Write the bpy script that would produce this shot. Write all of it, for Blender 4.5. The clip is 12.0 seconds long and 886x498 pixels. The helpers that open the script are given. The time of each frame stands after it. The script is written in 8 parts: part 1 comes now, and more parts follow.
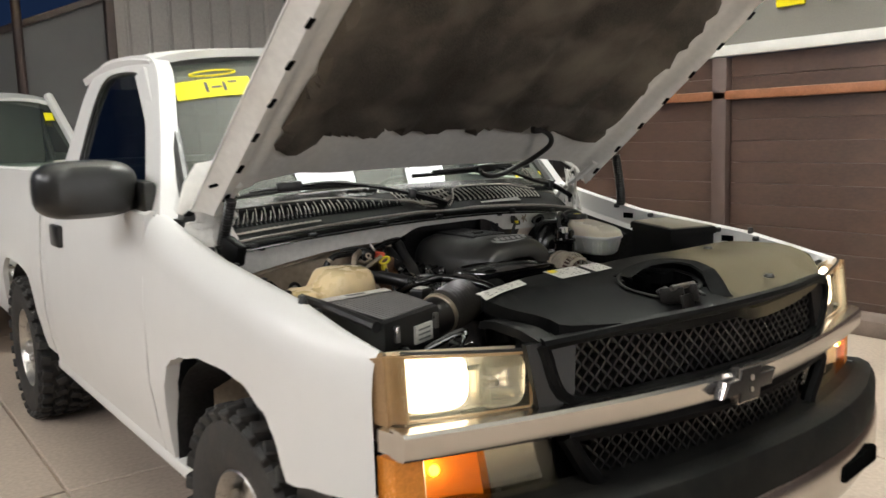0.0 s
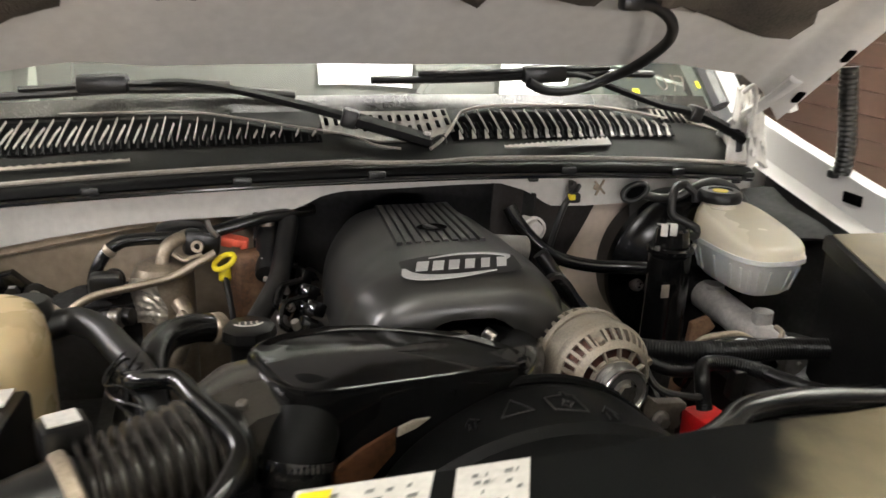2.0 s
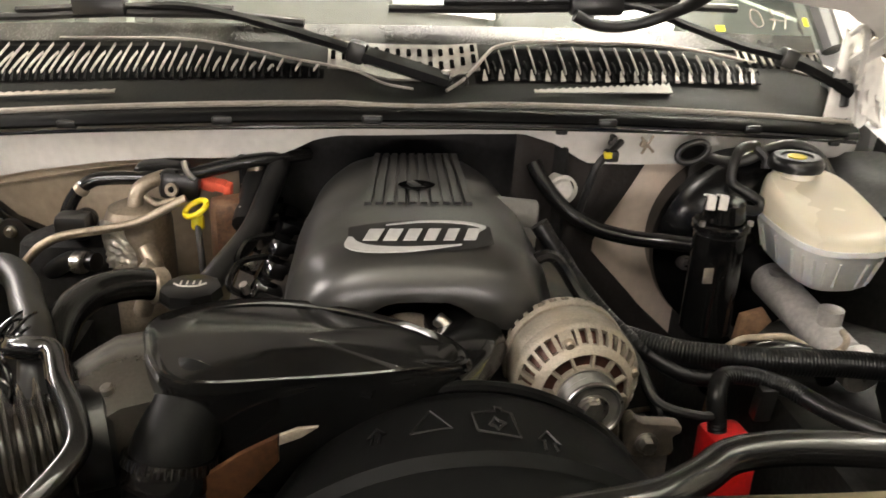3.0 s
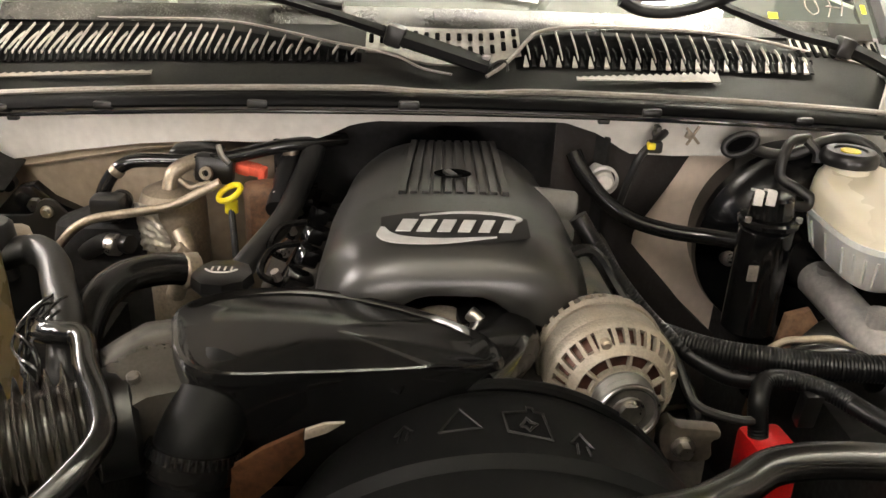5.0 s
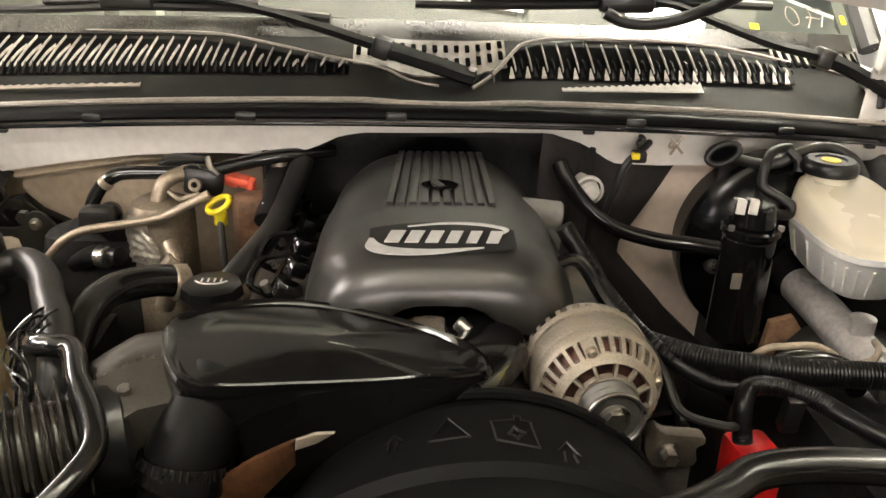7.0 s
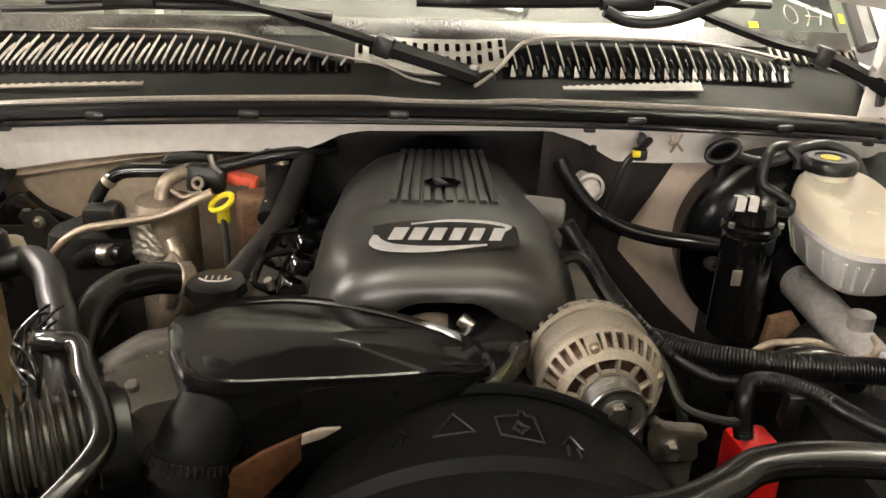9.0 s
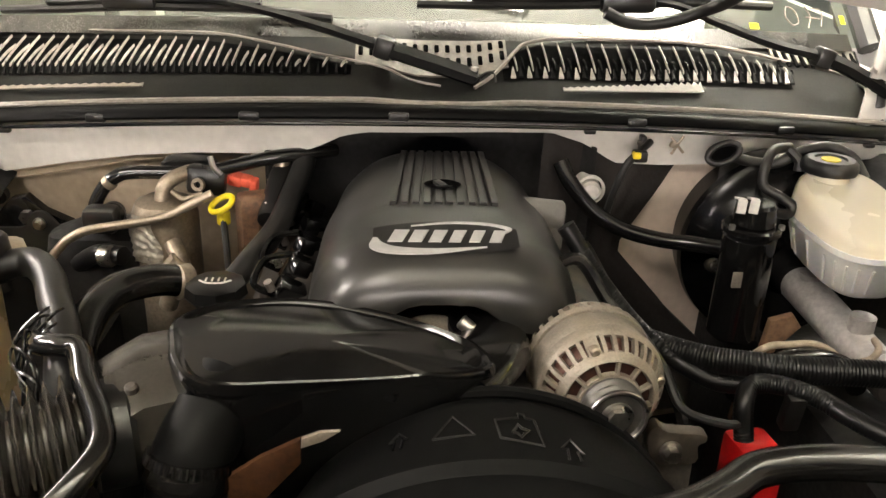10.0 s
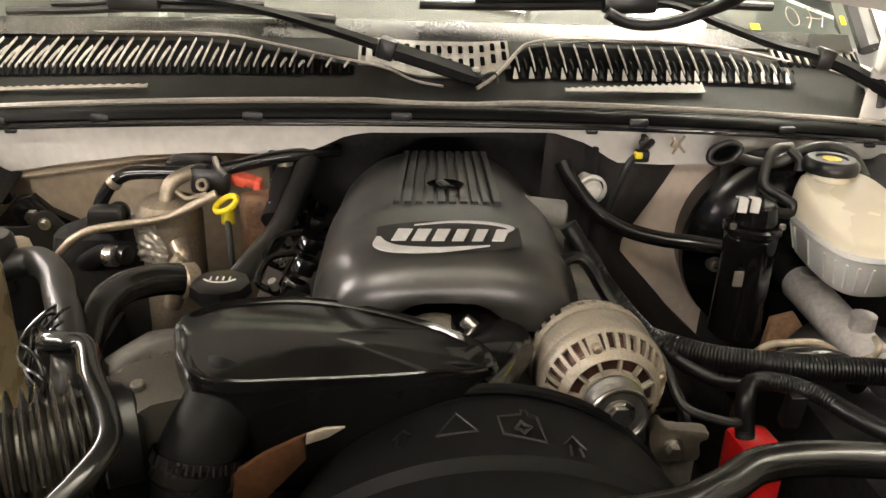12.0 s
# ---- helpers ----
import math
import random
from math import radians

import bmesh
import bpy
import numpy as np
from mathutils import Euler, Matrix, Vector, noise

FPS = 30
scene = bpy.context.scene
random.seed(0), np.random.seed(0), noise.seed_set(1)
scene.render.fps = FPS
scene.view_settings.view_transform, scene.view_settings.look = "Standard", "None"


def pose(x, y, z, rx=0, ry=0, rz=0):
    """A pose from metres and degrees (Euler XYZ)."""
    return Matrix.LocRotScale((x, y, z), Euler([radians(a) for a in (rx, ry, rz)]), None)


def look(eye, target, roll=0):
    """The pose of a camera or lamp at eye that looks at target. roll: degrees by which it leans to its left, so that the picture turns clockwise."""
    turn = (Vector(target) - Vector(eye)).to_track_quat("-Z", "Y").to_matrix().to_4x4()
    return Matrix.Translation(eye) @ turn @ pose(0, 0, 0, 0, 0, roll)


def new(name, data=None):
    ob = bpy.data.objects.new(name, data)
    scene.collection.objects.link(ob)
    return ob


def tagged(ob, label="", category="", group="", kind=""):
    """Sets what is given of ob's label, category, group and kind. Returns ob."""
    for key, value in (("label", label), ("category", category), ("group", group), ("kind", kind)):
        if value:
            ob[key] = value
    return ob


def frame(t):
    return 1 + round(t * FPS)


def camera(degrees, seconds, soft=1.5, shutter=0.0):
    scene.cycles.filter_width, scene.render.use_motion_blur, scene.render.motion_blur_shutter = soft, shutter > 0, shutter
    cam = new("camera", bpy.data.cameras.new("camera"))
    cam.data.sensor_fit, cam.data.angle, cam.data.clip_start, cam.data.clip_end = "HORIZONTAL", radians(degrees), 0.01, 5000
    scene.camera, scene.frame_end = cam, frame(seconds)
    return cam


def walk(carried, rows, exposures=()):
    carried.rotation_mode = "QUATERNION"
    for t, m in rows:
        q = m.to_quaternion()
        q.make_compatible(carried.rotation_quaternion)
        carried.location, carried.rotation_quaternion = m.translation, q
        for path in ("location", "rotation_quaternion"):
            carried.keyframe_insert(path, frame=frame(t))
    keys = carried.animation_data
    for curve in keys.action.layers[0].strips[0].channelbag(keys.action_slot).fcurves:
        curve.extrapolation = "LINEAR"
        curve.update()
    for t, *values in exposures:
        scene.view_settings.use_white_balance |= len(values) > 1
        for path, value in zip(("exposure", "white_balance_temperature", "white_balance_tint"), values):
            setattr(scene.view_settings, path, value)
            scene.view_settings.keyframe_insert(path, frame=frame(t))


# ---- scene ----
cam = camera(55.2, 12.0, shutter=0.4)
PATH = [
    (0, (-1.803, -1.476, 1.524), (-0.636, 0.125, 1.252), -1.8),
    (0.5, (-1.376, -1.152, 1.513), (-0.269, 0.481, 1.185), -0.7),
    (1, (-0.945, -0.941, 1.524), (0.027, 0.764, 1.14), 0.2),
    (1.5, (-0.586, -0.696, 1.53), (0.201, 1.08, 1.057), 1.2),
    (2, (-0.336, -0.442, 1.549), (0.191, 1.39, 0.945), 1.6),
    (2.5, (-0.1, -0.349, 1.547), (0.21, 1.502, 0.854), 1.7),
    (3, (-0.063, -0.295, 1.541), (0.107, 1.543, 0.77), 1.7),
    (3.5, (-0.056, -0.266, 1.537), (0.059, 1.557, 0.723), 1.9),
    (5.5, (-0.057, -0.27, 1.545), (0.022, 1.558, 0.738), 1.9),
    (6, (-0.059, -0.275, 1.549), (0.036, 1.555, 0.746), 2.0),
    (6.5, (-0.059, -0.274, 1.547), (0.048, 1.556, 0.747), 2.0),
    (7, (-0.057, -0.277, 1.549), (0.051, 1.555, 0.755), 1.9),
    (9, (-0.064, -0.284, 1.55), (0.05, 1.547, 0.753), 1.9),
    (9.5, (-0.063, -0.284, 1.552), (0.046, 1.548, 0.756), 1.8),
    (10, (-0.063, -0.282, 1.552), (0.049, 1.549, 0.755), 1.9),
    (10.5, (-0.065, -0.284, 1.551), (0.045, 1.548, 0.756), 1.9),
    (11, (-0.064, -0.287, 1.554), (0.046, 1.546, 0.761), 1.8),
    (11.5, (-0.064, -0.291, 1.552), (0.043, 1.543, 0.761), 1.8),
    (12, (-0.065, -0.29, 1.552), (0.043, 1.543, 0.758), 1.8),
]
walk(cam, [(t, look(eye, target, roll)) for t, eye, target, roll in PATH],
     [(0, -0.55, 6250, 10), (1.0, -0.38, 6250, 11), (1.5, 0.15, 6400, 12), (2.0, 0.4, 6450, 12), (3.0, 0.80, 6900, 13), (12.0, 0.92, 7100, 13)])

# ---- light ----
world = bpy.data.worlds.new("night_sky")
world.use_nodes = True
world.node_tree.nodes["Background"].inputs[0].default_value = (0.012, 0.024, 0.06, 1)
world.node_tree.nodes["Background"].inputs[1].default_value = 1.0
scene.world = world
scene.view_settings.exposure = 0.0
LAMP_POWER = 20.0
UPLIGHT_POWER = 300.0
FLOOD_POWER = 66.0


# ---- materials ----
def mat(name, color, rough=0.5, metal=0.0, var=0.15, scale=12.0, fine=140.0, bump=0.15, coat=0.0, dust=0.0, spec=0.5,
        dust_color=(0.30, 0.26, 0.20), glow=None, power=0.0, alpha=1.0, trans=0.0, depth=0.002, sub=0.0):
    m = bpy.data.materials.new(name)
    m.use_nodes = True
    nt = m.node_tree
    n, l = nt.nodes, nt.links
    b = n["Principled BSDF"]
    co = n.new("ShaderNodeTexCoord")
    big = n.new("ShaderNodeTexNoise")
    big.inputs["Scale"].default_value, big.inputs["Detail"].default_value = scale, 4.0
    small = n.new("ShaderNodeTexNoise")
    small.inputs["Scale"].default_value, small.inputs["Detail"].default_value = fine, 3.0
    for t in (big, small):
        l.new(co.outputs["Object"], t.inputs["Vector"])
    mixf = n.new("ShaderNodeMath")
    mixf.operation = "ADD"
    l.new(big.outputs["Fac"], mixf.inputs[0])
    l.new(small.outputs["Fac"], mixf.inputs[1])
    mr = n.new("ShaderNodeMapRange")
    mr.inputs["From Min"].default_value, mr.inputs["From Max"].default_value = 0.7, 1.3
    l.new(mixf.outputs[0], mr.inputs["Value"])
    mix = n.new("ShaderNodeMix")
    mix.data_type = "RGBA"
    c = Vector(color)
    lo, hi = c * (1 - var), c * (1 + var * 0.6)
    mix.inputs["A"].default_value, mix.inputs["B"].default_value = (*lo, 1), (*hi, 1)
    l.new(mr.outputs["Result"], mix.inputs["Factor"])
    col = mix.outputs["Result"]
    if dust > 0:
        dm = n.new("ShaderNodeMix")
        dm.data_type = "RGBA"
        dm.inputs["B"].default_value = (*dust_color, 1)
        dr = n.new("ShaderNodeMapRange")
        dr.inputs["From Min"].default_value, dr.inputs["From Max"].default_value = 0.45, 0.75
        dr.inputs["To Max"].default_value = dust
        l.new(big.outputs["Fac"], dr.inputs["Value"])
        l.new(dr.outputs["Result"], dm.inputs["Factor"])
        l.new(col, dm.inputs["A"])
        col = dm.outputs["Result"]
    l.new(col, b.inputs["Base Color"])
    rr = n.new("ShaderNodeMapRange")
    wear = min(0.2, var * 0.6)
    rr.inputs["To Min"].default_value, rr.inputs["To Max"].default_value = max(0.02, rough * (1 - wear)), min(1, rough * (1 + wear))
    l.new(mr.outputs["Result"], rr.inputs["Value"])
    l.new(rr.outputs["Result"], b.inputs["Roughness"])
    b.inputs["Metallic"].default_value = metal
    b.inputs["Specular IOR Level"].default_value = spec
    b.inputs["Coat Weight"].default_value = coat
    b.inputs["Coat Roughness"].default_value = 0.06
    b.inputs["Transmission Weight"].default_value = trans
    b.inputs["Alpha"].default_value = alpha
    if sub > 0:
        b.inputs["Subsurface Weight"].default_value = sub
        b.inputs["Subsurface Radius"].default_value = (0.02, 0.015, 0.008)
    if glow:
        b.inputs["Emission Color"].default_value = (*glow, 1)
        b.inputs["Emission Strength"].default_value = power
    if bump > 0:
        bp = n.new("ShaderNodeBump")
        bp.inputs["Strength"].default_value, bp.inputs["Distance"].default_value = bump, depth
        l.new(small.outputs["Fac"], bp.inputs["Height"])
        l.new(bp.outputs["Normal"], b.inputs["Normal"])
    return m


def glass_mat(name, color, rough=0.02, trans=0.9, ior=1.55, film=0.0, glowing=False, film_color=(0.62, 0.66, 0.56)):
    m = bpy.data.materials.new(name)
    m.use_nodes = True
    nt = m.node_tree
    n, l = nt.nodes, nt.links
    out = n["Material Output"]
    n.remove(n["Principled BSDF"])
    tr = n.new("ShaderNodeBsdfTransparent")
    tr.inputs["Color"].default_value = (*[c * trans for c in color], 1)
    gl = n.new("ShaderNodeBsdfGlossy")
    gl.inputs["Roughness"].default_value = rough
    fr = n.new("ShaderNodeFresnel")
    fr.inputs["IOR"].default_value = ior
    mx = n.new("ShaderNodeMixShader")
    l.new(fr.outputs[0], mx.inputs[0])
    l.new(tr.outputs[0], mx.inputs[1])
    l.new(gl.outputs[0], mx.inputs[2])
    surf = mx.outputs[0]
    if film > 0:
        # diffuse film: clouds lamp lenses, paints the windshield's pale reflected haze
        df = n.new("ShaderNodeBsdfTranslucent" if glowing else "ShaderNodeBsdfDiffuse")
        df.inputs["Color"].default_value = (*film_color, 1)
        nz = n.new("ShaderNodeTexNoise")
        nz.inputs["Scale"].default_value, nz.inputs["Detail"].default_value = 7.0, 6.0
        mr = n.new("ShaderNodeMapRange")
        mr.inputs["To Min"].default_value, mr.inputs["To Max"].default_value = film * 0.5, film * 1.5
        co = n.new("ShaderNodeTexCoord")
        l.new(co.outputs["Object"], nz.inputs["Vector"])
        l.new(nz.outputs["Fac"], mr.inputs["Value"])
        m2 = n.new("ShaderNodeMixShader")
        l.new(mr.outputs["Result"], m2.inputs[0])
        l.new(surf, m2.inputs[1])
        l.new(df.outputs[0], m2.inputs[2])
        surf = m2.outputs[0]
    l.new(surf, out.inputs["Surface"])
    return m


PAINT = mat("white_paint", (0.72, 0.71, 0.69), 0.36, var=0.02, scale=1.5, fine=9, bump=0.0)
PAINT_BAY = mat("bay_paint", (0.66, 0.64, 0.60), 0.42, var=0.12, scale=5, fine=60, bump=0.04, dust=0.25, dust_color=(0.42, 0.36, 0.28))
# bay paint darkened to tan for the shade below the flange, plus dust patches
BAY_SHADED = mat("shaded_dusty_primer", (0.41, 0.335, 0.25), 0.6, var=0.25, scale=6, fine=60, bump=0.1, dust=0.5, dust_color=(0.24, 0.18, 0.12))
PAINT_HOOD = mat("hood_underside_paint", (0.76, 0.75, 0.72), 0.4, var=0.1, scale=4, fine=40, bump=0.03, dust=0.3, dust_color=(0.45, 0.40, 0.32))
BLACK = mat("black_plastic", (0.006, 0.006, 0.006), 0.34, var=0.3, scale=10, fine=700, bump=0.06, depth=0.0006, dust=0.02)
GLOSS = mat("glossy_black_plastic", (0.005, 0.005, 0.005), 0.12, var=0.3, scale=7, fine=350, bump=0.02, depth=0.0005, dust=0.012)
COVER = mat("textured_black_plastic", (0.021, 0.021, 0.020), 0.31, var=0.25, scale=6, fine=1400, bump=0.14, depth=0.0004, dust=0.05, spec=0.65)
SATIN = mat("satin_black_plastic", (0.040, 0.036, 0.031), 0.24, var=0.2, scale=9, fine=300, bump=0.0, spec=0.8)
MATT = mat("matt_black_plastic", (0.003, 0.003, 0.003), 0.5, var=0.2, scale=9, fine=300, bump=0.04, depth=0.0006, spec=0.09)
PAD = mat("dull_black_moulding", (0.006, 0.006, 0.0058), 0.6, var=0.3, scale=9, fine=300, bump=0.05, depth=0.0006, spec=0.08, dust=0.03)
DUSTY_LID = mat("dust_covered_plastic", (0.17, 0.145, 0.095), 0.55, var=0.3, scale=8, fine=200, bump=0.05, dust=0.4, dust_color=(0.24, 0.20, 0.13))
CONDUIT = mat("black_conduit", (0.0045, 0.0045, 0.0045), 0.35, var=0.2, scale=9, fine=300, bump=0.02, depth=0.0005, spec=0.25)
RUBBER = mat("black_rubber", (0.009, 0.009, 0.009), 0.42, var=0.25, scale=14, fine=400, bump=0.06, depth=0.0006, dust=0.05)
HOSE = mat("glossy_hose_rubber", (0.008, 0.0078, 0.0074), 0.18, var=0.15, scale=14, fine=300, bump=0.02, depth=0.0005, spec=0.5)
TYRE = mat("tyre_rubber", (0.022, 0.021, 0.020), 0.75, var=0.3, scale=18, fine=200, bump=0.25, dust=0.35, dust_color=(0.10, 0.085, 0.07))
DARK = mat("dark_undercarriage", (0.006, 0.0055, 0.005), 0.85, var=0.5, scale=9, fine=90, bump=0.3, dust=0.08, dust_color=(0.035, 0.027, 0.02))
GRIME = mat("grimy_engine_metal", (0.055, 0.05, 0.045), 0.6, metal=0.4, var=0.6, scale=20, fine=150, bump=0.4, dust=0.4, dust_color=(0.16, 0.12, 0.08))
RUST = mat("rusty_steel", (0.15, 0.075, 0.04), 0.75, var=0.5, scale=20, fine=160, bump=0.4, dust=0.5, dust_color=(0.35, 0.24, 0.15))
LINER = mat("black_fibre_liner", (0.085, 0.075, 0.064), 0.95, var=0.5, scale=3.5, fine=260, bump=0.6, depth=0.004, dust=0.75, dust_color=(0.20, 0.172, 0.138), spec=0.1)
CREAM = mat("aged_cream_plastic", (0.74, 0.58, 0.33), 0.28, var=0.14, scale=7, fine=20, bump=0.02, sub=0.15)
RESERVOIR = mat("milky_plastic", (0.74, 0.74, 0.71), 0.35, var=0.08, scale=9, fine=150, bump=0.0, sub=0.2)
RES_TOP = mat("yellowed_plastic", (0.73, 0.68, 0.55), 0.27, var=0.10, scale=5, fine=9, bump=0.0, sub=0.15, dust=0.35, dust_color=(0.60, 0.49, 0.31))
ALU = mat("cast_aluminium", (0.30, 0.262, 0.215), 0.5, metal=0.35, var=0.3, scale=26, fine=320, bump=0.35, dust=0.55, dust_color=(0.17, 0.13, 0.09))
STEEL = mat("bright_steel", (0.55, 0.53, 0.50), 0.3, metal=1.0, var=0.2, scale=30, fine=200, bump=0.1)
PIPE = mat("dull_aluminium_pipe", (0.36, 0.30, 0.23), 0.42, metal=0.7, var=0.3, scale=25, fine=200, bump=0.15, dust=0.3)
CHROME = mat("chrome", (0.60, 0.57, 0.54), 0.22, metal=1.0, var=0.04, scale=3, fine=30, bump=0.0)
FOIL = mat("crinkled_foil", (0.74, 0.69, 0.60), 0.33, metal=0.7, var=0.3, scale=40, fine=110, bump=0.5, depth=0.002)
RED = mat("red_plastic", (0.55, 0.012, 0.012), 0.38, var=0.2, scale=20, bump=0.05)
RED_LIGHT = mat("faded_red_clip", (0.80, 0.13, 0.075), 0.45, var=0.15, scale=30, bump=0.05)
YELLOW = mat("yellow_plastic", (0.75, 0.60, 0.02), 0.4, var=0.15, scale=30, bump=0.05)
YELLOW_FILM = mat("yellow_film", (0.85, 0.74, 0.0), 0.5, var=0.08, scale=20, bump=0.0)
INK = mat("black_ink", (0.02, 0.02, 0.02), 0.6, var=0.1, bump=0.0)
SILVER_INK = mat("silver_print", (0.50, 0.50, 0.49), 0.4, metal=0.3, var=0.1, scale=40, bump=0.0)
LABEL = mat("dusty_white_label", (0.62, 0.60, 0.56), 0.5, var=0.15, scale=25, bump=0.03, dust=0.35, dust_color=(0.40, 0.37, 0.32))
GREY_INK = mat("grey_print", (0.16, 0.16, 0.15), 0.6, var=0.3, scale=90, bump=0.0)
LAMP_SHELL = mat("hazy_lamp_bezel", (0.34, 0.21, 0.10), 0.35, var=0.2, scale=8, bump=0.05, metal=0.2)
LAMP_BACK = mat("pale_lamp_housing", (0.70, 0.62, 0.46), 0.45, var=0.1, scale=12, bump=0.05)
REFLECTOR = mat("lamp_reflector", (0.75, 0.70, 0.60), 0.26, metal=0.8, var=0.1, scale=8, bump=0.05)
BULB = mat("lit_headlamp", (1.0, 0.95, 0.85), 0.4, glow=(1.0, 0.86, 0.64), power=9.0, bump=0.0)
AMBER_HOT = mat("lit_amber_bulb", (0.9, 0.5, 0.1), 0.3, glow=(1.0, 0.70, 0.35), power=55.0, bump=0.0)
AMBER = mat("amber_lens", (0.70, 0.25, 0.03), 0.25, var=0.2, scale=20, bump=0.05)
LENS = glass_mat("hazy_clear_lens", (1.0, 0.95, 0.84), 0.08, 0.93, 1.5, 0.15, True)
AMBER_GLASS = glass_mat("amber_glass", (1.0, 0.30, 0.02), 0.10, 0.95, 1.5, 0.12, True, (1.0, 0.33, 0.03))
WINDSHIELD = glass_mat("green_tinted_glass", (0.72, 0.86, 0.74), 0.015, 0.8, 2.0, 0.05)
SIDE_GLASS = glass_mat("dark_tinted_glass", (0.30, 0.33, 0.34), 0.02, 0.35)
CABIN = mat("grey_cabin_trim", (0.07, 0.068, 0.065), 0.8, var=0.3, scale=8, bump=0.2)
# near-black colour that stands for the shade inside openings
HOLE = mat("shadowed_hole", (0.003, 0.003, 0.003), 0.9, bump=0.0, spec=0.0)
CONCRETE = mat("worn_concrete", (0.50, 0.41, 0.33), 0.7, var=0.22, scale=1.3, fine=45, bump=0.3, depth=0.003, dust=0.25, dust_color=(0.38, 0.30, 0.24))
DOOR_BROWN = mat("brown_painted_wood", (0.044, 0.024, 0.018), 0.42, var=0.35, scale=2.2, fine=60, bump=0.2, dust=0.25, dust_color=(0.085, 0.045, 0.03))
WALL_GREY = mat("grey_rendered_wall", (0.115, 0.105, 0.093), 0.8, var=0.15, scale=1.5, fine=80, bump=0.3)
TRIM_WHITE = mat("off_white_trim", (0.72, 0.70, 0.66), 0.5, var=0.1, scale=6, bump=0.1)
SIDING = mat("pale_metal_siding", (0.50, 0.47, 0.44), 0.55, metal=0.1, var=0.12, scale=1.0, fine=30, bump=0.05)
POST_BROWN = mat("dark_brown_steel", (0.05, 0.03, 0.025), 0.6, var=0.3, scale=6, bump=0.1)
CEILING = mat("cream_soffit_paint", (0.74, 0.76, 0.69), 0.6, var=0.08, scale=1.2, bump=0.05)
UPLIGHT = mat("added_uplight_panel", (0.9, 0.9, 0.9), 0.5, glow=(1.0, 0.98, 0.92), power=UPLIGHT_POWER, bump=0.0)
STRIP = mat("dull_tan_plastic", (0.22, 0.19, 0.16), 0.5, var=0.35, scale=30, fine=200, bump=0.1, dust=0.3)
PANEL_LIGHT = mat("lit_lamp_panel", (0.9, 0.9, 0.9), 0.5, glow=(1.0, 0.97, 0.94), power=LAMP_POWER, bump=0.0)
FLOOD_LIGHT = mat("added_flood_strip", (0.9, 0.9, 0.9), 0.5, glow=(1.0, 0.96, 0.93), power=FLOOD_POWER, bump=0.0)

WORLD = {}


# ---- mesh helpers ----
def thing(name, at, label, category, group="", kind=""):
    ob = new(name)
    ob.location = at
    ob.empty_display_size = 0.2
    WORLD[ob] = Matrix.Translation(at)
    return tagged(ob, label, category, group, kind)


def part(name, bm, material, parent=None, label="", m=None, angle=38, out=None):
    me = bpy.data.meshes.new(name)
    bmesh.ops.recalc_face_normals(bm, faces=bm.faces)
    if out and sum(f.normal.dot(Vector(out)) * f.calc_area() for f in bm.faces) < 0:
        bmesh.ops.reverse_faces(bm, faces=bm.faces[:])
    for f in bm.faces:
        f.smooth = True
    bm.to_mesh(me)
    bm.free()
    me.set_sharp_from_angle(angle=radians(angle))
    me.materials.append(material)
    ob = new(name, me)
    place = m or Matrix.Identity(4)
    WORLD[ob] = place
    if parent:
        ob.parent = parent
        ob.matrix_parent_inverse = WORLD[parent].inverted()
    ob.matrix_basis = place
    if label:
        ob["label"] = label
    return ob


def structure(name, bm, material, label, category):
    return tagged(part(name, bm, material), label, category, "", "structure")


def merge(bm, tmp, m=None):
    if m:
        tmp.transform(m)
    me = bpy.data.meshes.new("tmp")
    tmp.to_mesh(me)
    tmp.free()
    bm.from_mesh(me)
    bpy.data.meshes.remove(me)
    return bm


def box(bm, c, s, bev=0.0, rot=(0, 0, 0), seg=2, m=None):
    t = bmesh.new()
    bmesh.ops.create_cube(t, size=1.0, matrix=Matrix.Diagonal((*s, 1)))
    if bev > 0:
        bmesh.ops.bevel(t, geom=t.edges[:], offset=min(bev, min(s) * 0.49), segments=seg, affect="EDGES", profile=0.5)
    w = pose(*c, *rot)
    return merge(bm, t, m @ w if m else w)


def axis_matrix(p0, p1):
    p0, p1 = Vector(p0), Vector(p1)
    return Matrix.Translation(p0) @ (p1 - p0).to_track_quat("Z", "Y").to_matrix().to_4x4()


def lathe(bm, prof, m=None, seg=28, a0=0.0, a1=360.0):
    full = abs(a1 - a0) >= 359.9
    n = seg if full else seg + 1
    rings = []
    for r, h in prof:
        if r < 1e-6:
            rings.append([bm.verts.new((0, 0, h))])
        else:
            rings.append([bm.verts.new((r * math.cos(a), r * math.sin(a), h)) for a in
                          (radians(a0 + (a1 - a0) * k / seg) for k in range(n))])
    for a, b in zip(rings, rings[1:]):
        for k in range(seg):
            k2 = (k + 1) % n
            vs = [a[k % len(a)], a[k2 % len(a)], b[k2 % len(b)], b[k % len(b)]]
            vs = list(dict.fromkeys(vs))
            if len(vs) > 2:
                bm.faces.new(vs)
    if m:
        bmesh.ops.transform(bm, matrix=m, verts=[v for r in rings for v in r])
    return bm


def cyl(bm, p0, p1, r0, r1=None, seg=24, bev=0.0):
    r1 = r0 if r1 is None else r1
    h = (Vector(p1) - Vector(p0)).length
    b = min(bev, h * 0.4, r0 * 0.5)
    prof = [(0, 0), (r0 - b, 0), (r0, b), (r1, h - b), (r1 - b, h), (0, h)] if b > 0 else [(0, 0), (r0, 0), (r1, h), (0, h)]
    return lathe(bm, prof, axis_matrix(p0, p1), seg)


